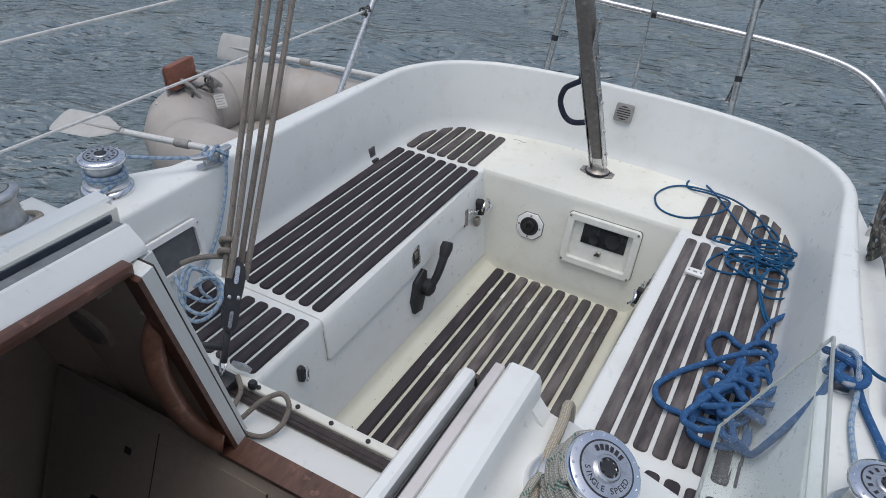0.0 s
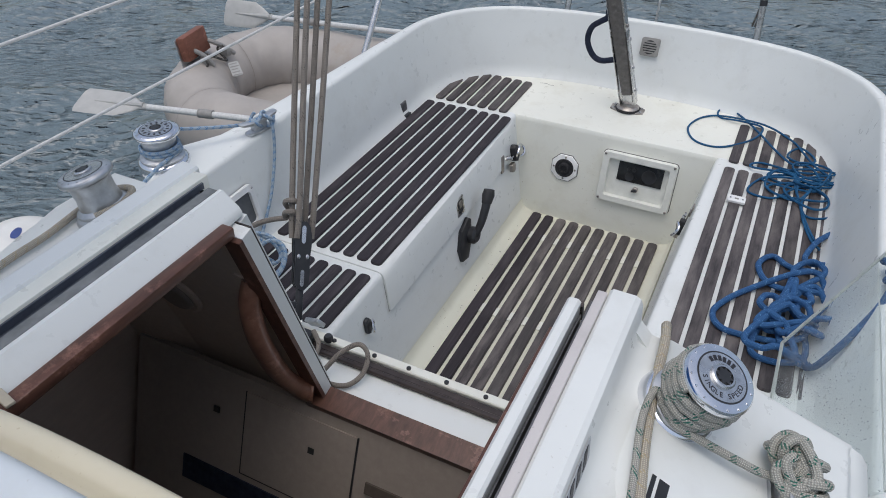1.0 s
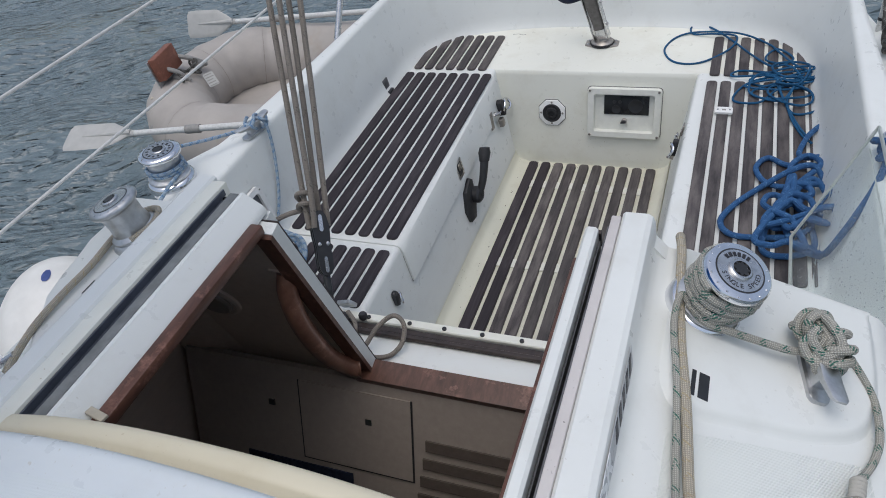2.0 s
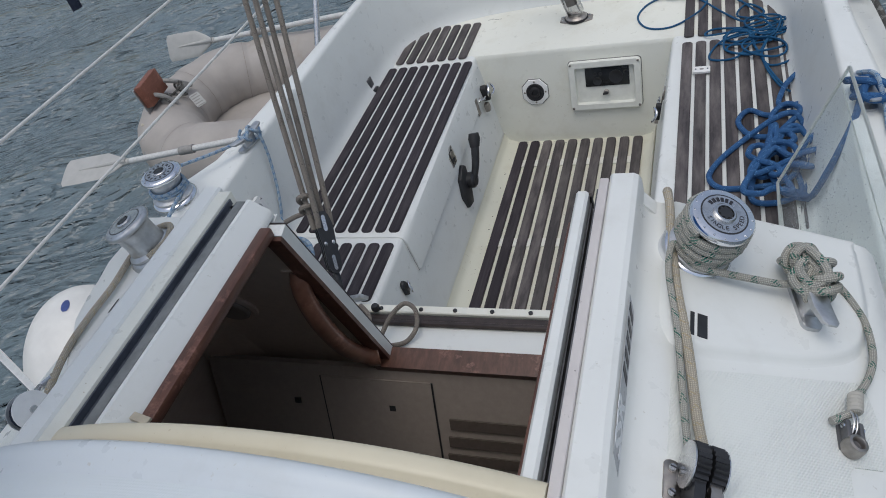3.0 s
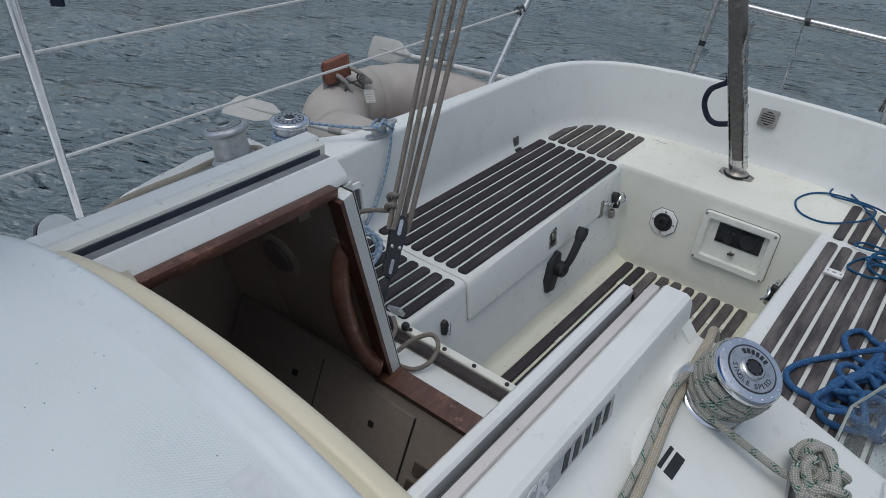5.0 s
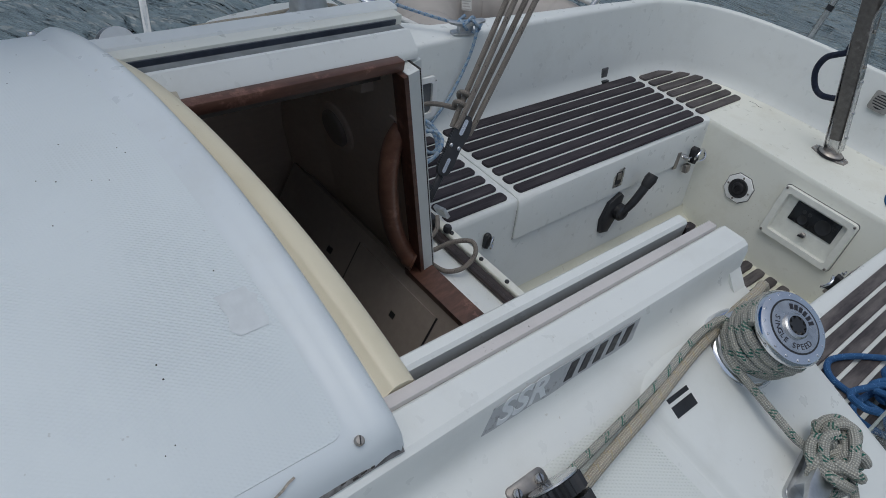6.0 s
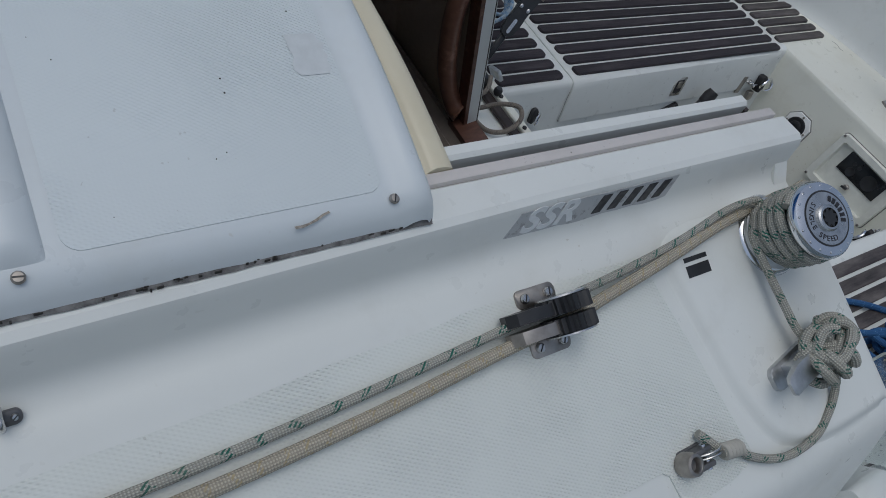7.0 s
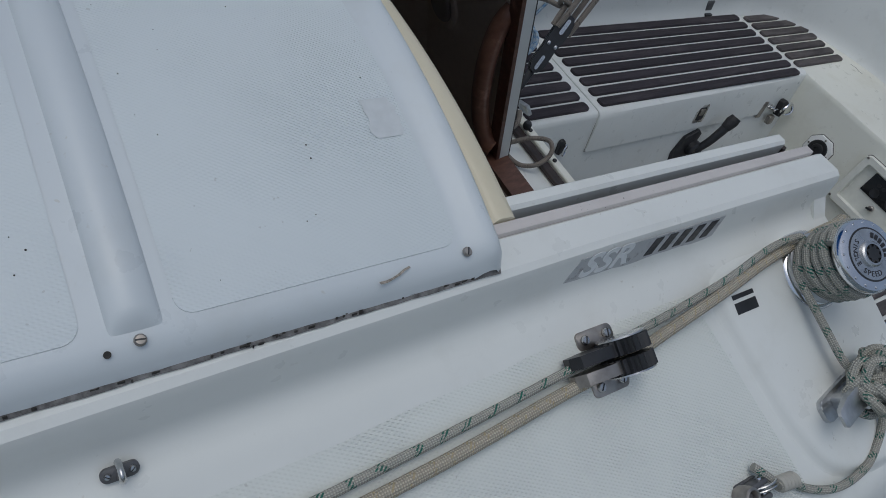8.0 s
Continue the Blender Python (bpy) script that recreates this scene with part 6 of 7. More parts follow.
line = smooth_path([SW @ Vector((0.046, 0.02, 0.026)), SW @ Vector((0.010, 0.048, 0.025)), SW @ Vector((-0.040, 0.034, 0.024)), SW @ Vector((-0.046, -0.02, 0.022)), SW @ Vector((0.0, -0.050, 0.018)), (-0.530, 0.68, 0.888), (-0.530, 0.607, 0.8875), (-0.528, 0.54, 0.884), (-0.520, 0.47, 0.872), (-0.500, 0.40, 0.866), (-0.495, 0.25, 0.868), (-0.49, 0.0, 0.870)], 7)
solid("tan_line", tube(B(), line, 0.0062, 10), ROPE_TAN, "tan braided line led forward from the bare winch", "rope")
solid("pad_slot", slab(B(), [(-0.0012, -0.016), (0.0012, -0.016), (0.0012, 0.016), (-0.0012, 0.016)], 0.0, 0.0006, m=Matrix.Translation((-0.506, 0.640, 0.8785))), BLACK, "thin black slot in the winch pad", "slot", kind="stuff")
tb = thing("turning_block", on_roof(-0.482, 0.41, 0.0, 0), "grey-cheeked turning block with a dark sheave", "block")
for x in (-0.012, 0.012):
    part("cheek", lathe(B(), [(0.030, -0.002), (0.030, 0.002), (0.001, 0.003)], 22, Matrix.Translation((x, 0, 0.032)) @ Matrix.Rotation(radians(90), 4, "Y")), WHITE_PLASTIC if x > 0 else ALU, tb)
part("sheave", lathe(B(), [(0.026, -0.009), (0.020, 0), (0.026, 0.009)], 22, Matrix.Translation((0, 0, 0.032)) @ Matrix.Rotation(radians(90), 4, "Y")), NAVY, tb)
part("pin", lathe(B(), [(0.006, -0.018), (0.006, 0.018), (0.001, 0.018)], 10, Matrix.Translation((0, 0, 0.032)) @ Matrix.Rotation(radians(90), 4, "Y")), STEEL, tb)
part("foot", box(B(), -0.016, 0.016, -0.022, 0.022, 0, 0.010, 0.002), STEEL, tb)
part("shackle", tube(B(), smooth_path([(-0.01, 0.02, 0.03), (-0.03, 0.04, 0.035), (-0.05, 0.06, 0.03), (-0.03, 0.075, 0.03)], 5), 0.006, 8), STEEL, tb)

# ---- coaming winches and cleats ----
def coaming_z(y):
    return float(np.interp(y, [0.9, 1.4, 1.6, 2.2, 2.8], [0.615, 0.62, 0.625, 0.62, 0.60]))


CW = Matrix.Translation((-0.905, 1.253, coaming_z(1.25)))
winch(CW, "chromed sheet winch with pale blue rope on the starboard coaming", 0.058, 0.104)
pts = [CW @ Vector(p) for p in wraps_of(0.0485, 0.104, 2.6, 0.005, 0.30)]
solid("jib_sheet", tube(B(), smooth_path([CW @ Vector((0.01, -0.75, -0.165)), CW @ Vector((0.02, -0.45, -0.13)), CW @ Vector((0.035, -0.2, -0.02)), CW @ Vector((0.049, -0.06, 0.034))], 5) + pts[2:] + smooth_path([CW @ Vector((-0.02, 0.055, 0.066)), CW @ Vector((0.06, 0.14, 0.050)), (-0.800, 1.46, 0.657), (-0.775, 1.500, 0.665)], 6), 0.005, 8), ROPE_PALE_BLUE, "pale blue flecked sheet wound on the coaming winch", "rope")
SC = Matrix.Translation((-0.786, 1.498, coaming_z(1.5))) @ Matrix.Rotation(radians(-12), 4, "Z")
cleat(SC, "grey alloy cleat on the starboard coaming", 0.95)
knot(SC @ Matrix.Translation((0, 0.015, 0)), 0.0048, ROPE_PALE_BLUE, "pale blue line hitched on the starboard cleat", 2, 0.034, 9, 0.022)
drop = smooth_path([(-0.780, 1.52, 0.662), (-0.758, 1.520, 0.640), (-0.748, 1.50, 0.56), (-0.732, 1.44, 0.46), (-0.715, 1.36, 0.385), (-0.68, 1.30, 0.368), (-0.62, 1.28, 0.368)], 7)
solid("line_tail", tube(B(), drop, 0.0048, 8), ROPE_PALE_BLUE, "pale blue line hanging from the cleat to the seat", "rope")

PWC = Matrix.Translation((0.868, 1.185, coaming_z(1.2)))
winch(PWC, "chromed sheet winch on the port coaming", 0.058, 0.104)
PC = Matrix.Translation((0.808, 1.53, coaming_z(1.5))) @ Matrix.Rotation(radians(8), 4, "Z")
cleat(PC, "grey alloy cleat on the port coaming", 0.95)
knot(PC, 0.008, ROPE_BLUE, "thick blue rope hitched on the port cleat", 2, 0.042, 3, 0.03)
white_line = smooth_path([PC @ Vector((-0.01, 0.04, 0.05)), PC @ Vector((0.012, 0.0, 0.065)), PC @ Vector((0.022, -0.05, 0.02)), (0.835, 1.40, 0.628), (0.845, 1.28, 0.635), (0.832, 1.20, 0.66)], 6)
solid("flecked_line", tube(B(), white_line, 0.0055, 9), ROPE_PALE_BLUE, "white and blue flecked line running to the port winch", "rope")
blue_out = smooth_path([PC @ Vector((0.02, 0.03, 0.03)), (0.85, 1.47, 0.633), (0.895, 1.34, 0.632), (0.96, 1.16, 0.625), (1.0, 1.0, 0.56)], 6)
solid("blue_line", tube(B(), blue_out, 0.0075, 9), ROPE_BLUE, "thick blue rope leading outboard from the port cleat", "rope")
cord_out = smooth_path([PC @ Vector((0.0, 0.05, 0.045)), (0.87, 1.575, 0.632), (0.92, 1.55, 0.625), (1.0, 1.50, 0.53), (1.1, 1.44, 0.50)], 6)
solid("blue_twine", tube(B(), cord_out, 0.0042, 8), CORD_BLUE, "thin blue cord leading over the port coaming", "rope")
pane_rope = smooth_path([PC @ Vector((-0.02, -0.03, 0.03)), (0.775, 1.46, 0.60), (0.735, 1.44, 0.49), (0.715, 1.47, 0.40), (0.700, 1.515, 0.372), (0.665, 1.545, 0.368)], 6)
solid("blue_line", tube(B(), pane_rope, 0.0075, 9), ROPE_BLUE, "thick blue rope dropping from the cleat to the seat", "rope")

# ---- clear acrylic screen leaning on the port coaming ----
A, Bp, C, D = Vector((0.774, 1.565, 0.690)), Vector((0.636, 1.440, 0.470)), Vector((0.628, 0.955, 0.470)), Vector((0.792, 0.955, 0.690))
nrm = (Bp - A).cross(D - A).normalized()
if nrm.z < 0:
    nrm = -nrm
outline = [A, A.lerp(Bp, 0.5), Bp, C, D]
screen = thing("acrylic_screen", (0, 0, 0), "clear rain-spotted acrylic washboard leaning on the port coaming", "acrylic panel")
pane = part("pane", loft(B(), [[p - nrm * 0.003 for p in outline], [p + nrm * 0.003 for p in outline]], True, True), ACRYLIC, screen, smooth=False)
pane.visible_shadow = False
for p, q in ((A, Bp), (Bp, C), (A, D)):
    part("edge", tube(B(), [p, p.lerp(q, 0.5), q], 0.0042, 6), ACRYLIC_EDGE, screen, "pale sawn edge")
inset = [A.lerp(D, 0.05) + (Bp - A) * 0.12, D + (C - D) * 0.12]
part("inner_line", tube(B(), inset, 0.0016, 5), ACRYLIC_EDGE, screen)
g = random.Random(17)
bm = B()
for _ in range(1100):
    u, v = g.random(), g.random() ** 0.8
    lo, hi = A.lerp(D, u), Bp.lerp(C, u)
    p = lo.lerp(hi, 0.08 + 0.88 * v) + nrm * 0.003
    q = g.uniform(0.0005, 0.0009 + 0.0009 * g.random())
    lathe(bm, [(q, 0), (q * 0.8, q * 0.45), (q * 0.25, q * 0.6)], 7, Matrix.Translation(p) @ nrm.to_track_quat("Z", "Y").to_matrix().to_4x4())
drops = part("rain_drop", bm, DROPLET, screen)
tagged(drops, kind="stuff")

# ---- blue ropes on the port seat ----
TOP = SEAT + 0.0085


H = (0.008, 0.018, 0.030, 0.042)
heap_low = ((0.742, 2.09, 1), (0.715, 2.05, 1), (0.690, 2.00, 1), (0.672, 1.935, 0), (0.690, 1.900, 1), (0.732, 1.925, 0), (0.742, 1.880, 0), (0.700, 1.865, 1), (0.640, 1.875, 0), (0.592, 1.905, 0), (0.562, 1.850, 0), (0.590, 1.785, 0), (0.645, 1.760, 1), (0.690, 1.800, 2), (0.722, 1.862, 2), (0.690, 1.895, 2), (0.650, 1.845, 2), (0.640, 1.750, 2), (0.612, 1.650, 1), (0.588, 1.560, 1), (0.590, 1.498, 0), (0.650, 1.492, 0), (0.705, 1.530, 0))
heap_high = ((0.692, 1.620, 1), (0.660, 1.715, 2), (0.700, 1.770, 3), (0.735, 1.720, 1), (0.715, 1.640, 0), (0.655, 1.670, 2), (0.640, 1.735, 3), (0.690, 1.745, 3), (0.728, 1.790, 1), (0.700, 1.830, 3), (0.645, 1.800, 3), (0.565, 1.748, 0), (0.510, 1.670, 0), (0.484, 1.600, 0), (0.515, 1.552, 0), (0.590, 1.553, 0), (0.665, 1.560, 1), (0.700, 1.600, 2), (0.690, 1.680, 3), (0.640, 1.690, 3), (0.628, 1.610, 2), (0.660, 1.520, 1), (0.720, 1.500, 0))
thick = [(x, y, TOP + H[k]) for x, y, k in heap_low + heap_high]
solid("blue_rope", tube(B(), smooth_path(thick, 6), 0.0078, 9), ROPE_BLUE, "heap of thick blue braided rope on the port seat", "rope")
pile = random.Random(23)
coil = []
for k in range(7):
    cx, cy, rx, ry, lean = pile.gauss(0.658, 0.034), pile.gauss(1.705, 0.065), pile.uniform(0.022, 0.060), pile.uniform(0.035, 0.085), pile.uniform(-0.9, 0.9)
    for i in range(9):
        a = 2 * math.pi * i / 9 + 0.7 * k
        swell = pile.uniform(0.45, 1.25)
        u, v = rx * swell * math.cos(a), ry * swell * math.sin(a)
        coil.append((cx + u * math.cos(lean) - v * math.sin(lean), cy + u * math.sin(lean) + v * math.cos(lean), TOP + 0.022 + 0.0062 * k + 0.008 * math.sin(2 * a + k)))
solid("blue_rope", tube(B(), smooth_path(coil, 6), 0.0078, 9), ROPE_BLUE, "crowded loops of thick blue rope on the heap", "rope")
L = (0.0036, 0.009, 0.016)
cord_low = ((0.705, 1.99, 1), (0.680, 2.04, 0), (0.655, 2.12, 0), (0.640, 2.20, 0), (0.615, 2.30, 1), (0.600, 2.37, 1), (0.52, 2.33, 0), (0.484, 2.225, 0), (0.56, 2.215, 0), (0.612, 2.29, 1), (0.69, 2.37, 1), (0.735, 2.35, 0), (0.735, 2.20, 0), (0.66, 2.155, 0), (0.625, 2.26, 1), (0.60, 2.36, 2), (0.476, 2.38, 0), (0.50, 2.42, 0), (0.61, 2.40, 1), (0.705, 2.43, 0), (0.71, 2.36, 1), (0.59, 2.34, 2), (0.515, 2.31, 1), (0.58, 2.29, 1), (0.68, 2.31, 1), (0.66, 2.42, 2), (0.575, 2.50, 0), (0.61, 2.58, 0))
cord_high = ((0.66, 2.50, 1), (0.60, 2.43, 2), (0.54, 2.52, 0), (0.47, 2.63, 0), (0.407, 2.72, 0), (0.348, 2.79, 0), (0.312, 2.765, 0), (0.325, 2.71, 0), (0.40, 2.685, 1), (0.475, 2.665, 1), (0.452, 2.57, 0), (0.361, 2.484, 0), (0.276, 2.490, 0), (0.234, 2.58, 0), (0.265, 2.68, 0), (0.340, 2.715, 1), (0.48, 2.69, 1), (0.58, 2.62, 0), (0.62, 2.54, 1), (0.66, 2.45, 2), (0.71, 2.40, 1), (0.66, 2.33, 2), (0.56, 2.38, 2), (0.53, 2.27, 1), (0.62, 2.22, 1), (0.66, 2.30, 2), (0.64, 2.21, 1), (0.665, 2.11, 0), (0.69, 2.03, 1))
thin = [(x, y, (TOP if x > 0.38 else SEAT + 0.001) + L[k]) for x, y, k in cord_low + cord_high]
solid("blue_twine", tube(B(), smooth_path(thin, 6), 0.0036, 7), CORD_BLUE, "tangle of thin blue cord on the port seat", "rope")
mess = random.Random(41)
snarl = []
for k in range(6):
    cx, cy, rx, ry, lean = mess.gauss(0.640, 0.030), mess.gauss(2.33, 0.05), mess.uniform(0.03, 0.06), mess.uniform(0.05, 0.10), mess.uniform(0.6, 2.4)
    for i in range(8):
        a = 2 * math.pi * i / 8 + 0.9 * k
        u, v = rx * math.cos(a), ry * math.sin(a)
        snarl.append((min(0.735, cx + u * math.cos(lean) - v * math.sin(lean)), cy + u * math.sin(lean) + v * math.cos(lean), TOP + 0.006 + 0.003 * k + 0.004 * math.sin(2 * a + k)))
solid("blue_twine", tube(B(), smooth_path(snarl, 6), 0.0036, 7), CORD_BLUE, "snarled loops of thin blue cord on the slats", "rope")
solid("rope_end", tube(B(), smooth_path([(0.715, 2.055, TOP + 0.012), (0.735, 2.075, TOP + 0.022), (0.742, 2.10, TOP + 0.03)], 4), 0.0075, 9), ROPE_TAN, "pale whipped end of the blue rope", "rope")

# ---- pushpit, lifelines ----
pit = thing("pushpit", (0, 0, 0), "polished stainless pushpit rails round the stern", "pushpit")
rail = smooth_path([(-0.97, 2.66, 0.99), (-0.93, 2.90, 0.96), (-0.72, 3.06, 0.885), (-0.25, 3.06, 0.852), (0.323, 3.06, 0.833), (0.60, 3.06, 0.812), (0.74, 3.05, 0.78), (0.83, 2.98, 0.735), (0.88, 2.80, 0.70), (0.90, 2.55, 0.69)], 8)
part("top_rail", tube(B(), rail, 0.0125, 12), STEEL, pit)
for a, b in (((0.365, 2.985, 0.56), (0.322, 3.10, 1.15)), ((-0.378, 2.985, 0.56), (-0.345, 3.10, 1.15)), ((0.90, 2.55, 0.43), (0.90, 2.55, 0.69))):
    leg = part("leg", tube(B(), [a, Vector(a).lerp(Vector(b), 0.5), b], 0.0125, 12), STEEL, pit)
    part("tape", tube(B(), [Vector(a).lerp(Vector(b), 0.20), Vector(a).lerp(Vector(b), 0.235)], 0.0138, 12), BLACK, leg, "black tape")
strut = part("strut", tube(B(), [(-0.955, 2.27, 0.44), (-0.95, 2.56, 0.83), (-0.955, 2.68, 0.995)], 0.0125, 12), STEEL, pit)
part("foot_plate", lathe(B(), [(0.028, 0.44), (0.028, 0.448), (0.016, 0.452), (0.001, 0.452)], 16, Matrix.Translation((-0.955, 2.27, 0))), STEEL, strut)
part("band", tube(B(), [(-0.02, 3.06, 0.842), (0.0, 3.06, 0.8415)], 0.0145, 12), BLACK, pit, "black clip on the rail")
for a in (0.325, 0.335):
    part("rope_on_leg", tube(B(), smooth_path([(a + 0.012, 3.0, 0.60), (a + 0.03, 3.05, 0.75), (a + 0.004, 3.075, 0.86), (a + 0.03, 3.09, 1.05)], 6), 0.004, 7), ROPE_DARK, pit)

for name, a, b, r in (("upper_lifeline", (-1.06, -1.4, 1.045), (-0.955, 2.68, 0.990), 0.0042), ("lower_lifeline", (-1.11, -1.4, 0.725), (-0.953, 2.50, 0.792), 0.0042)):
    mid = Vector(a).lerp(Vector(b), 0.5) + Vector((0, 0, -0.004))
    solid(name, tube(B(), smooth_path([a, mid, b], 10), r, 8), WIRE_WHITE, "white plastic-coated lifeline along the starboard side", "lifeline")
tie = [(-0.953 + 0.014 * math.cos(a), 2.505 + 0.02 * math.sin(a * 0.7), 0.792 + 0.014 * math.sin(a)) for a in np.linspace(0, 18, 30)]
solid("lashing", tube(B(), smooth_path(tie, 2), 0.0032, 6), ROPE_DARK, "dark cord lashing at the lifeline end", "lashing")

post = thing("stanchion", (-1.085, 0.70, 0.44), "leaning polished stanchion tube on the starboard deck", "stanchion")
part("tube", tube(B(), [(0, 0, 0), (0.34, -0.15, 0.45), (0.68, -0.30, 0.90)], 0.0095, 12), CHROME, post)
part("socket", lathe(B(), [(0.03, 0), (0.03, 0.006), (0.018, 0.012), (0.016, 0.03), (0.001, 0.03)], 18), STEEL, post)

backstay = thing("backstay", (-0.02, 3.02, 0.44), "thin stainless backstay wire with a turnbuckle", "backstay")
part("wire", tube(B(), [(0, 0, 0.0), (0.01, -0.02, 0.3), (0.02, -0.10, 1.4)], 0.0028, 8), STEEL, backstay)
part("turnbuckle", tube(B(), [(0, 0, 0.10), (0.006, -0.008, 0.26)], 0.006, 10), STEEL, backstay)

# clutter on the port quarter
qt = thing("mooring_coil", (0, 0, 0), "grey mooring lines coiled on the port quarter rail", "rope")
for k in range(4):
    ring = [(0.895 + 0.02 * math.cos(a) + 0.008 * k, 2.42 + 0.055 * math.sin(a) - 0.01 * k, 0.60 - 0.03 * k + 0.06 * math.sin(a + 0.6 * k)) for a in np.linspace(0, 2 * math.pi, 16, endpoint=False)]
    part("coil", tube(B(), smooth_path(ring, 2, True), 0.007, 8, True), ROPE_DARK, qt)
part("hanging_line", tube(B(), smooth_path([(0.89, 2.42, 0.56), (0.93, 2.2, 0.52), (0.95, 2.0, 0.50), (0.96, 1.7, 0.46)], 6), 0.008, 8), ROPE_DARK, qt)

# ---- fender ----
fender = thing("fender", (-1.28, 0.97, 0.235), "big round white inflatable fender hanging beside the hull", "fender")
FT = Matrix.Rotation(radians(25), 4, "Z") @ Matrix.Rotation(radians(118), 4, "X") @ Matrix.Diagonal((0.95, 0.95, 0.95, 1))
part("ball", lathe(B(), [(0.19 * math.sin(q) ** 0.9, -0.245 * math.cos(q)) for q in np.linspace(0.06, 2.95, 26)] + [(0.034, 0.25), (0.030, 0.28), (0.005, 0.285)], 48, FT), FENDER_WHITE, fender)
eyelet = part("eyelet", lathe(B(), [(0.026, 0.25), (0.028, 0.285), (0.018, 0.30), (0.001, 0.30)], 14, FT), NAVY, fender)
for a0, col, h in ((1.40, PRINT_BLUE, -0.13), (1.05, PINK, 0.0)):
    bm = B()
    rows = []
    for i in range(7):
        hh = h - 0.022 + 0.044 * i / 6
        rad = 0.19 * math.sin(math.acos(max(-1.0, min(1.0, -hh / 0.245)))) ** 0.9 + 0.0015
        w = 0.16 * math.sqrt(max(0.05, 1 - ((hh - h) / 0.024) ** 2))
        rows.append([(rad * math.cos(a0 + w * (j / 6 - 0.5)), rad * math.sin(a0 + w * (j / 6 - 0.5)), hh) for j in range(7)])
    loft(bm, rows)
    bmesh.ops.transform(bm, matrix=FT, verts=bm.verts)
    part("print", bm, col, fender, "faded printed mark")
part("lanyard", tube(B(), smooth_path([FT @ Vector((0, 0, 0.28)), (0.16, -0.30, 0.10), (0.19, -0.28, 0.20), (0.197, -0.27, 0.225)], 6), 0.006, 8), ROPE_PALE_BLUE, fender, "pale blue lanyard")

# ---- inflatable dinghy and oars ----
dinghy = thing("inflatable_dinghy", (-2.2, 3.3, -0.50), "sun-bleached beige inflatable dinghy afloat alongside", "dinghy")
R = 0.205
path = [(1.15, -0.50), (0.6, -0.50), (0.1, -0.50)] + [(0.1 - 0.56 * math.sin(a) , -0.53 * math.cos(a)) for a in np.linspace(0.25, math.pi - 0.25, 11)] + [(0.1, 0.52), (0.6, 0.56), (1.25, 0.60)]
tp = smooth_path([(x, y, 0.17 + (0.03 if x < -0.2 else 0)) for x, y in path], 5)
part("tube", tube(B(), tp, lambda t: R + 0.0035 * math.sin(t * 90), 22), HYPALON, dinghy)
part("floor", slab(B(), [(-0.30, -0.35), (1.2, -0.40), (1.2, 0.45), (-0.30, 0.36)], 0.06, 0.10, 0.01), HYPALON, dinghy, "grey fabric floor")
for i in (18, 34, 44, 58):
    if i < len(tp) - 1:
        seam = part("seam_tape", tube(B(), [tp[i], tp[i].lerp(tp[i + 1], 0.12)], R + 0.0045, 22, caps=False), SEAM_TAPE, dinghy)
lab_m = Matrix.Translation((-0.212, -0.130, 0.338)) @ Matrix.Rotation(radians(60), 4, "Z") @ Matrix.Rotation(radians(44), 4, "X") @ Matrix.Diagonal((0.68, 0.68, 1, 1))
label_plate = part("label_plate", slab(B(), rounded(-0.046, 0.046, -0.066, 0.066, 0.012), -0.002, 0.004, m=lab_m), OAR_GREY, dinghy, "pale maker's label")
for k in range(5):
    part("bar", box(B(), -0.04, 0.04 - 0.01 * (k % 3), -0.06 + 0.026 * k, -0.05 + 0.026 * k, 0.004, 0.005, m=lab_m), GREY_PLASTIC, label_plate)
part("patch", slab(B(), rounded(-0.08, 0.08, -0.13, 0.13, 0.02), -0.004, 0.004, m=Matrix.Translation((-0.40, -0.28, 0.375)) @ Matrix.Rotation(radians(20), 4, "Z") @ Matrix.Rotation(radians(-10), 4, "Y")), BEIGE_PLASTIC, dinghy, "stained tan patch")
bracket = part("motor_bracket", tube(B(), smooth_path([(-0.28, -0.22, 0.38), (-0.33, -0.26, 0.46), (-0.41, -0.30, 0.47), (-0.43, -0.31, 0.30)], 5), 0.014, 8), GREY_PLASTIC, dinghy, "grey tube bracket")
part("bracket_arm", tube(B(), smooth_path([(-0.30, -0.02, 0.38), (-0.34, -0.10, 0.46), (-0.42, -0.14, 0.47), (-0.44, -0.15, 0.30)], 5), 0.014, 8), GREY_PLASTIC, bracket)
for y in (-0.24, -0.06):
    part("pad_eye", box(B(), -0.36, -0.30, y - 0.02, y + 0.02, 0.375, 0.425, 0.008), GREY_PLASTIC, bracket)
part("motor_pad", box(B(), -0.016, 0.036, -0.110, 0.110, -0.068, 0.068, 0.006, m=Matrix.Translation((-0.40, -0.24, 0.50)) @ Matrix.Rotation(radians(10), 4, "Z") @ Matrix.Rotation(radians(-8), 4, "Y")), MOTOR_PAD, dinghy, "reddish wooden motor pad")
part("pad_plate", box(B(), -0.024, -0.0165, -0.120, 0.120, -0.13, 0.060, 0.002, m=Matrix.Translation((-0.40, -0.24, 0.50)) @ Matrix.Rotation(radians(10), 4, "Z") @ Matrix.Rotation(radians(-8), 4, "Y")), ALU, dinghy)
cords = [(-0.33 + 0.05 * math.sin(3 * a), -0.17 + 0.10 * math.sin(a), 0.41 + 0.04 * math.sin(2 * a)) for a in np.linspace(0, 6.28, 24, endpoint=False)]
part("lashing", tube(B(), smooth_path(cords, 2, True), 0.007, 7, True), ROPE_DARK, dinghy, "dark lashing cord")
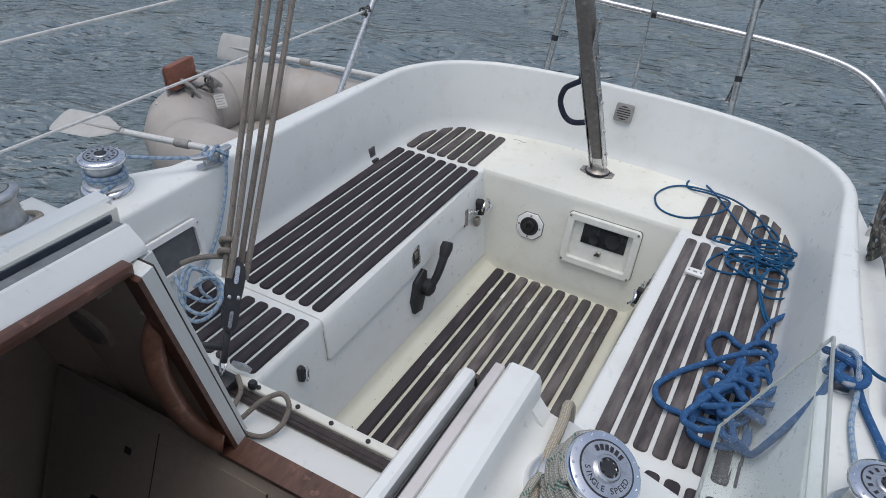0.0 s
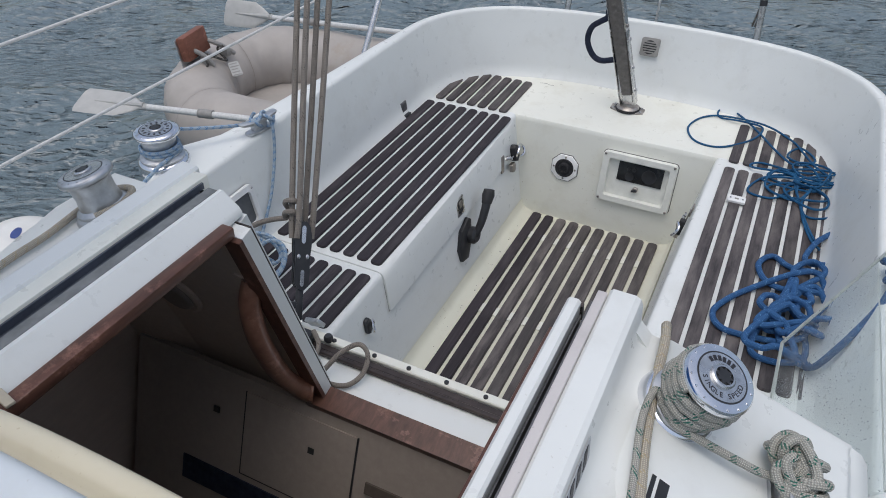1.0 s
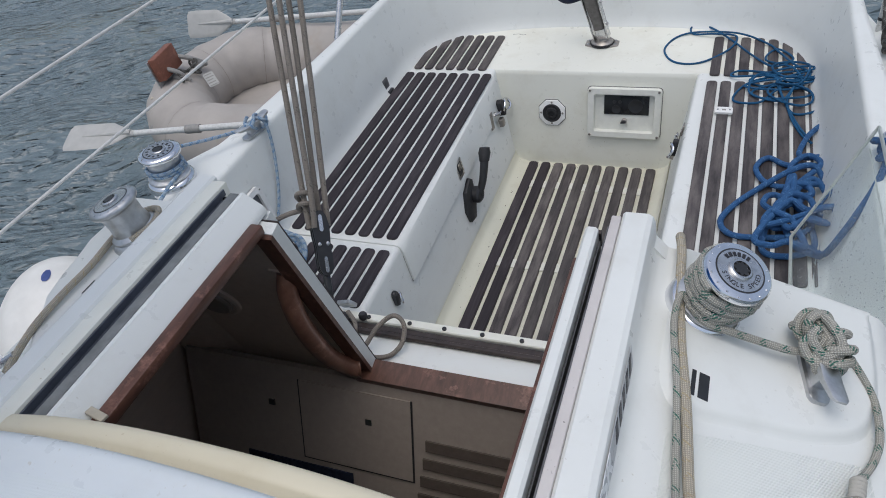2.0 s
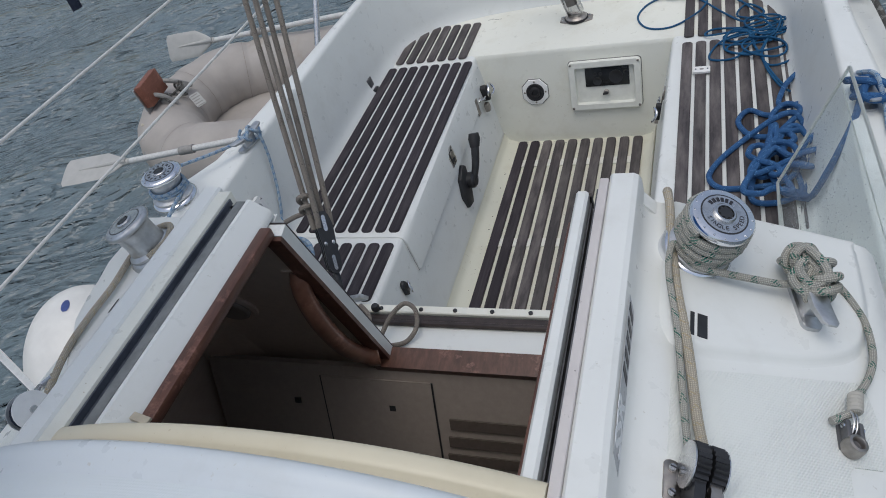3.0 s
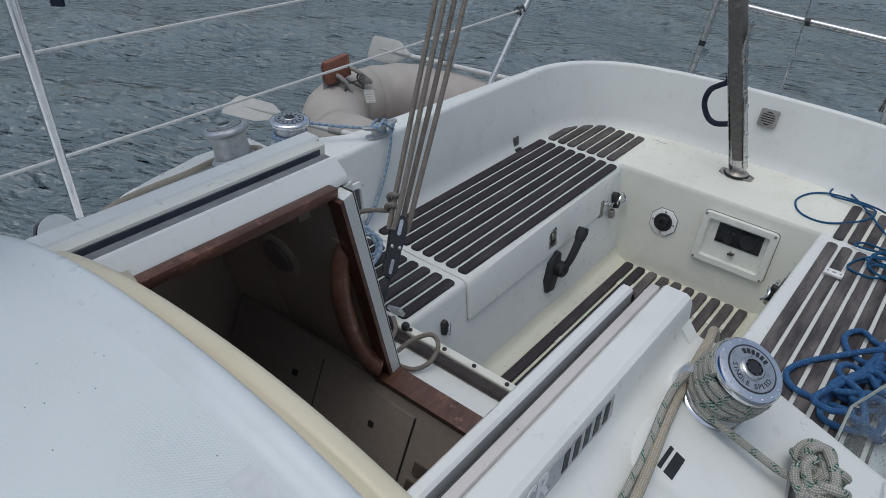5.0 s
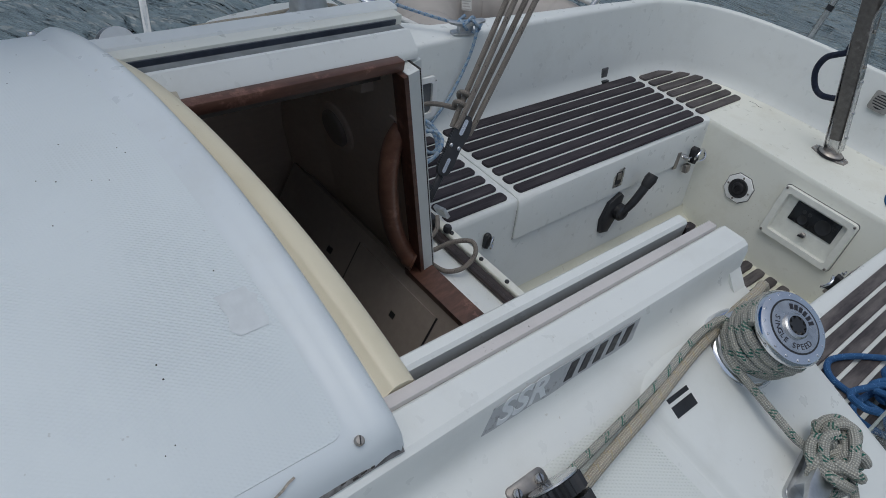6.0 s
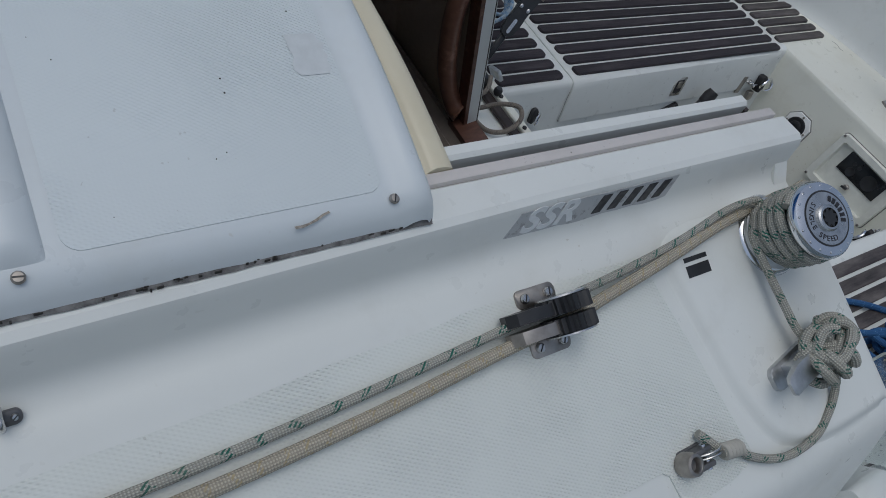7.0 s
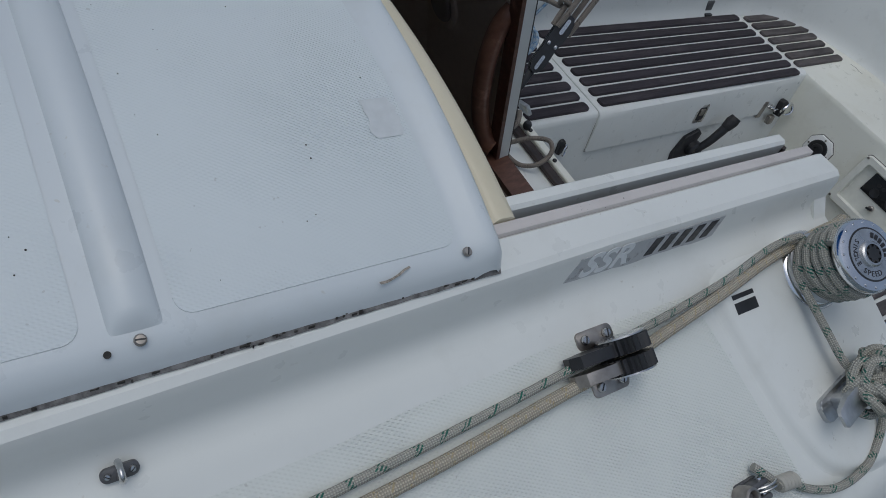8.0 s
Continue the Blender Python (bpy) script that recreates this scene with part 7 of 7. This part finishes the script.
part("transom", box(B(), 1.16, 1.20, -0.42, 0.50, 0.02, 0.42, 0.01), MOTOR_PAD, dinghy, "brown transom board")
part("valve", lathe(B(), [(0.035, 0), (0.035, 0.02), (0.02, 0.035), (0.001, 0.035)], 16, Matrix.Translation((-0.34, -0.55, 0.25)) @ Matrix.Rotation(radians(-70), 4, "Y")), GREY_PLASTIC, dinghy)


def oar(a, b, label, spin=0.0):
    """An oar from the blade's tip a to the grip b."""
    a, b = Vector(a), Vector(b)
    m = Matrix.Translation(a) @ (b - a).to_track_quat("Y", "Z").to_matrix().to_4x4() @ Matrix.Rotation(spin, 4, "Y")
    t = thing("oar", m, label, "oar", "dinghy oars")
    length = (b - a).length
    rows = []
    for y, w, d in ((0.0, 0.066, 0.004), (0.012, 0.088, 0.006), (0.10, 0.090, 0.007), (0.26, 0.086, 0.008), (0.34, 0.046, 0.010), (0.38, 0.020, 0.014), (0.42, 0.018, 0.018)):
        rows.append([(w * math.cos(q), y, d * math.sin(q)) for q in np.linspace(0, 2 * math.pi, 16, endpoint=False)])
    part("blade", loft(B(), rows, True, True), OAR_GREY, t, "pale grey plastic blade")
    part("blade_rib", tube(B(), [(0, 0.10, 0.004), (0, 0.40, 0.010)], lambda q: 0.005 + 0.012 * q, 8), OAR_GREY, t)
    part("shaft", tube(B(), [(0, 0.40, 0), (0, length * 0.7, 0), (0, length, 0)], 0.0165, 12), WIRE_WHITE, t, "pale grey shaft")
    part("collar", tube(B(), [(0, 0.72, 0), (0, 0.80, 0)], 0.023, 12), GREY_PLASTIC, t)
    return t


oar((-2.80, 2.39, -0.10), (-1.30, 2.66, -0.06), "grey oar shipped on the dinghy with its blade over the water", 0.3)
oar((-3.06, 3.86, -0.14), (-1.30, 3.84, -0.02), "grey oar lying along the dinghy's far tube", 1.05)

# ---- cabin below ----
engine = thing("engine_cover", (0, 0, 0), "brown wooden engine cover below the companionway sill", "engine cover")


def cover_board(bm, x0, x1, d0, d1, t0, t1):
    rows = []
    for x in (x0, x1):
        ring = []
        for d, t in ((d0, t0), (d1, t0), (d1, t1), (d0, t1)):
            ring.append((x, 0.90 - 0.4 * d / 1.077 - t * 0.928, 0.34 - d / 1.077 + t * 0.371))
        rows.append(ring)
    return loft(bm, rows, True, True)


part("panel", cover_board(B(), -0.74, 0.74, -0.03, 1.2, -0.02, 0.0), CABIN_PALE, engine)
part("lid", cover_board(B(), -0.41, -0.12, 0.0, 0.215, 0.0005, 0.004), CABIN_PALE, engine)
for x0, x1, d0, d1 in ((-0.414, -0.410, 0.0, 0.219), (-0.120, -0.116, 0.0, 0.219), (-0.414, -0.116, 0.215, 0.219)):
    part("groove", cover_board(B(), x0, x1, d0, d1, 0.0006, 0.003), BLACK, engine)
for x in (-0.228, -0.492):
    part("finger_hole", cover_board(B(), x - 0.008, x + 0.008, 0.070, 0.085, 0.001, 0.0048), BLACK, engine)
for k in range(4):
    part("grip_strip", cover_board(B(), -0.085 - 0.008 * k, 0.20, 0.094 + 0.050 * k, 0.122 + 0.050 * k, 0.001, 0.006), TREAD, engine, "dark brown tread strip")
part("slot", cover_board(B(), -0.58, -0.28, 0.235, 0.30, 0.001, 0.005), NAVY, engine, "dark blue recess")
bunk = thing("quarter_berth", (-0.50, 0.1, -0.45), "dark blue berth cushion in the shaded cabin", "berth")
part("cushion", box(B(), -0.24, 0.20, -1.2, 0.35, 0.0, 0.10, 0.02), NAVY, bunk)
part("front", box(B(), 0.17, 0.20, -1.2, 0.35, -0.47, -0.001), CABIN_WOOD, bunk)
clip = thing("hatch_clip", (-0.236, 0.392, 0.934), "small bare wooden stop on the companionway trim", "stop")
part("block", box(B(), -0.020, 0.014, -0.006, 0.006, 0, 0.005, 0.0015, m=Matrix.Rotation(-0.2, 4, "Z")), BEIGE_PLASTIC, clip)

# ---- sail cover and its straps, above the starboard side ----
cover = thing("sail_cover", (-0.45, 0.0, 1.56), "royal blue sail cover with navy straps hanging down", "sail cover")
rows = []
for k, y in enumerate(np.linspace(-1.6, 0.92, 26)):
    end = math.sqrt(max(0.0, 1 - max(0.0, (y - 0.50) / 0.42) ** 2))
    rows.append([(0.13 * end * math.cos(q) + 0.006 * math.sin(4 * q + k), y, 0.02 + 0.205 * end * math.sin(q) + 0.06 * (1 - end) + 0.006 * math.sin(5 * y + q)) for q in np.linspace(0, 2 * math.pi, 24, endpoint=False)])
part("cover_body", loft(B(), rows, True, True), BLUE_CLOTH, cover)
edge = [(0.0, y, 0.02 - 0.208 * math.sqrt(max(0.0, 1 - max(0.0, (y - 0.50) / 0.42) ** 2)) + 0.06 * (1 - math.sqrt(max(0.0, 1 - max(0.0, (y - 0.50) / 0.42) ** 2)))) for y in np.linspace(0.0, 0.45, 8)]
part("bolt_rope", tube(B(), edge, 0.006, 8), ROPE_WHITE, cover, "grey bolt rope along the lower edge")
part("tie_line", tube(B(), smooth_path([(0.10, 0.60, -0.145), (0.06, 0.60, -0.163), (-0.05, 0.60, -0.22), (-0.14, 0.60, -0.278)], 4), 0.0024, 6), ROPE_WHITE, cover)


def strap(bm, x, y, z0, z1, w):
    rows = []
    for i in range(9):
        t = i / 8
        dx = 0.006 * math.sin(2.5 * t)
        z = z0 + (z1 - z0) * t
        rows.append([(x + dx - w / 2, y - 0.002, z), (x + dx + w / 2, y - 0.002, z + 0.006), (x + dx + w / 2, y + 0.002, z + 0.006), (x + dx - w / 2, y + 0.002, z)])
    return loft(bm, rows, True, True)


part("strap", strap(B(), -0.15, 1.02, -0.30, 0.45, 0.024), NAVY, cover, "navy webbing strap")
part("strap", strap(B(), 0.022, 0.47, -0.305, 0.02, 0.034), NAVY, cover, "navy webbing strap")
part("boom", tube(B(), [(0, -1.8, 0.12), (-0.02, 0.6, 0.30), (-0.10, 1.25, 0.47)], 0.055, 16), ALU, cover)
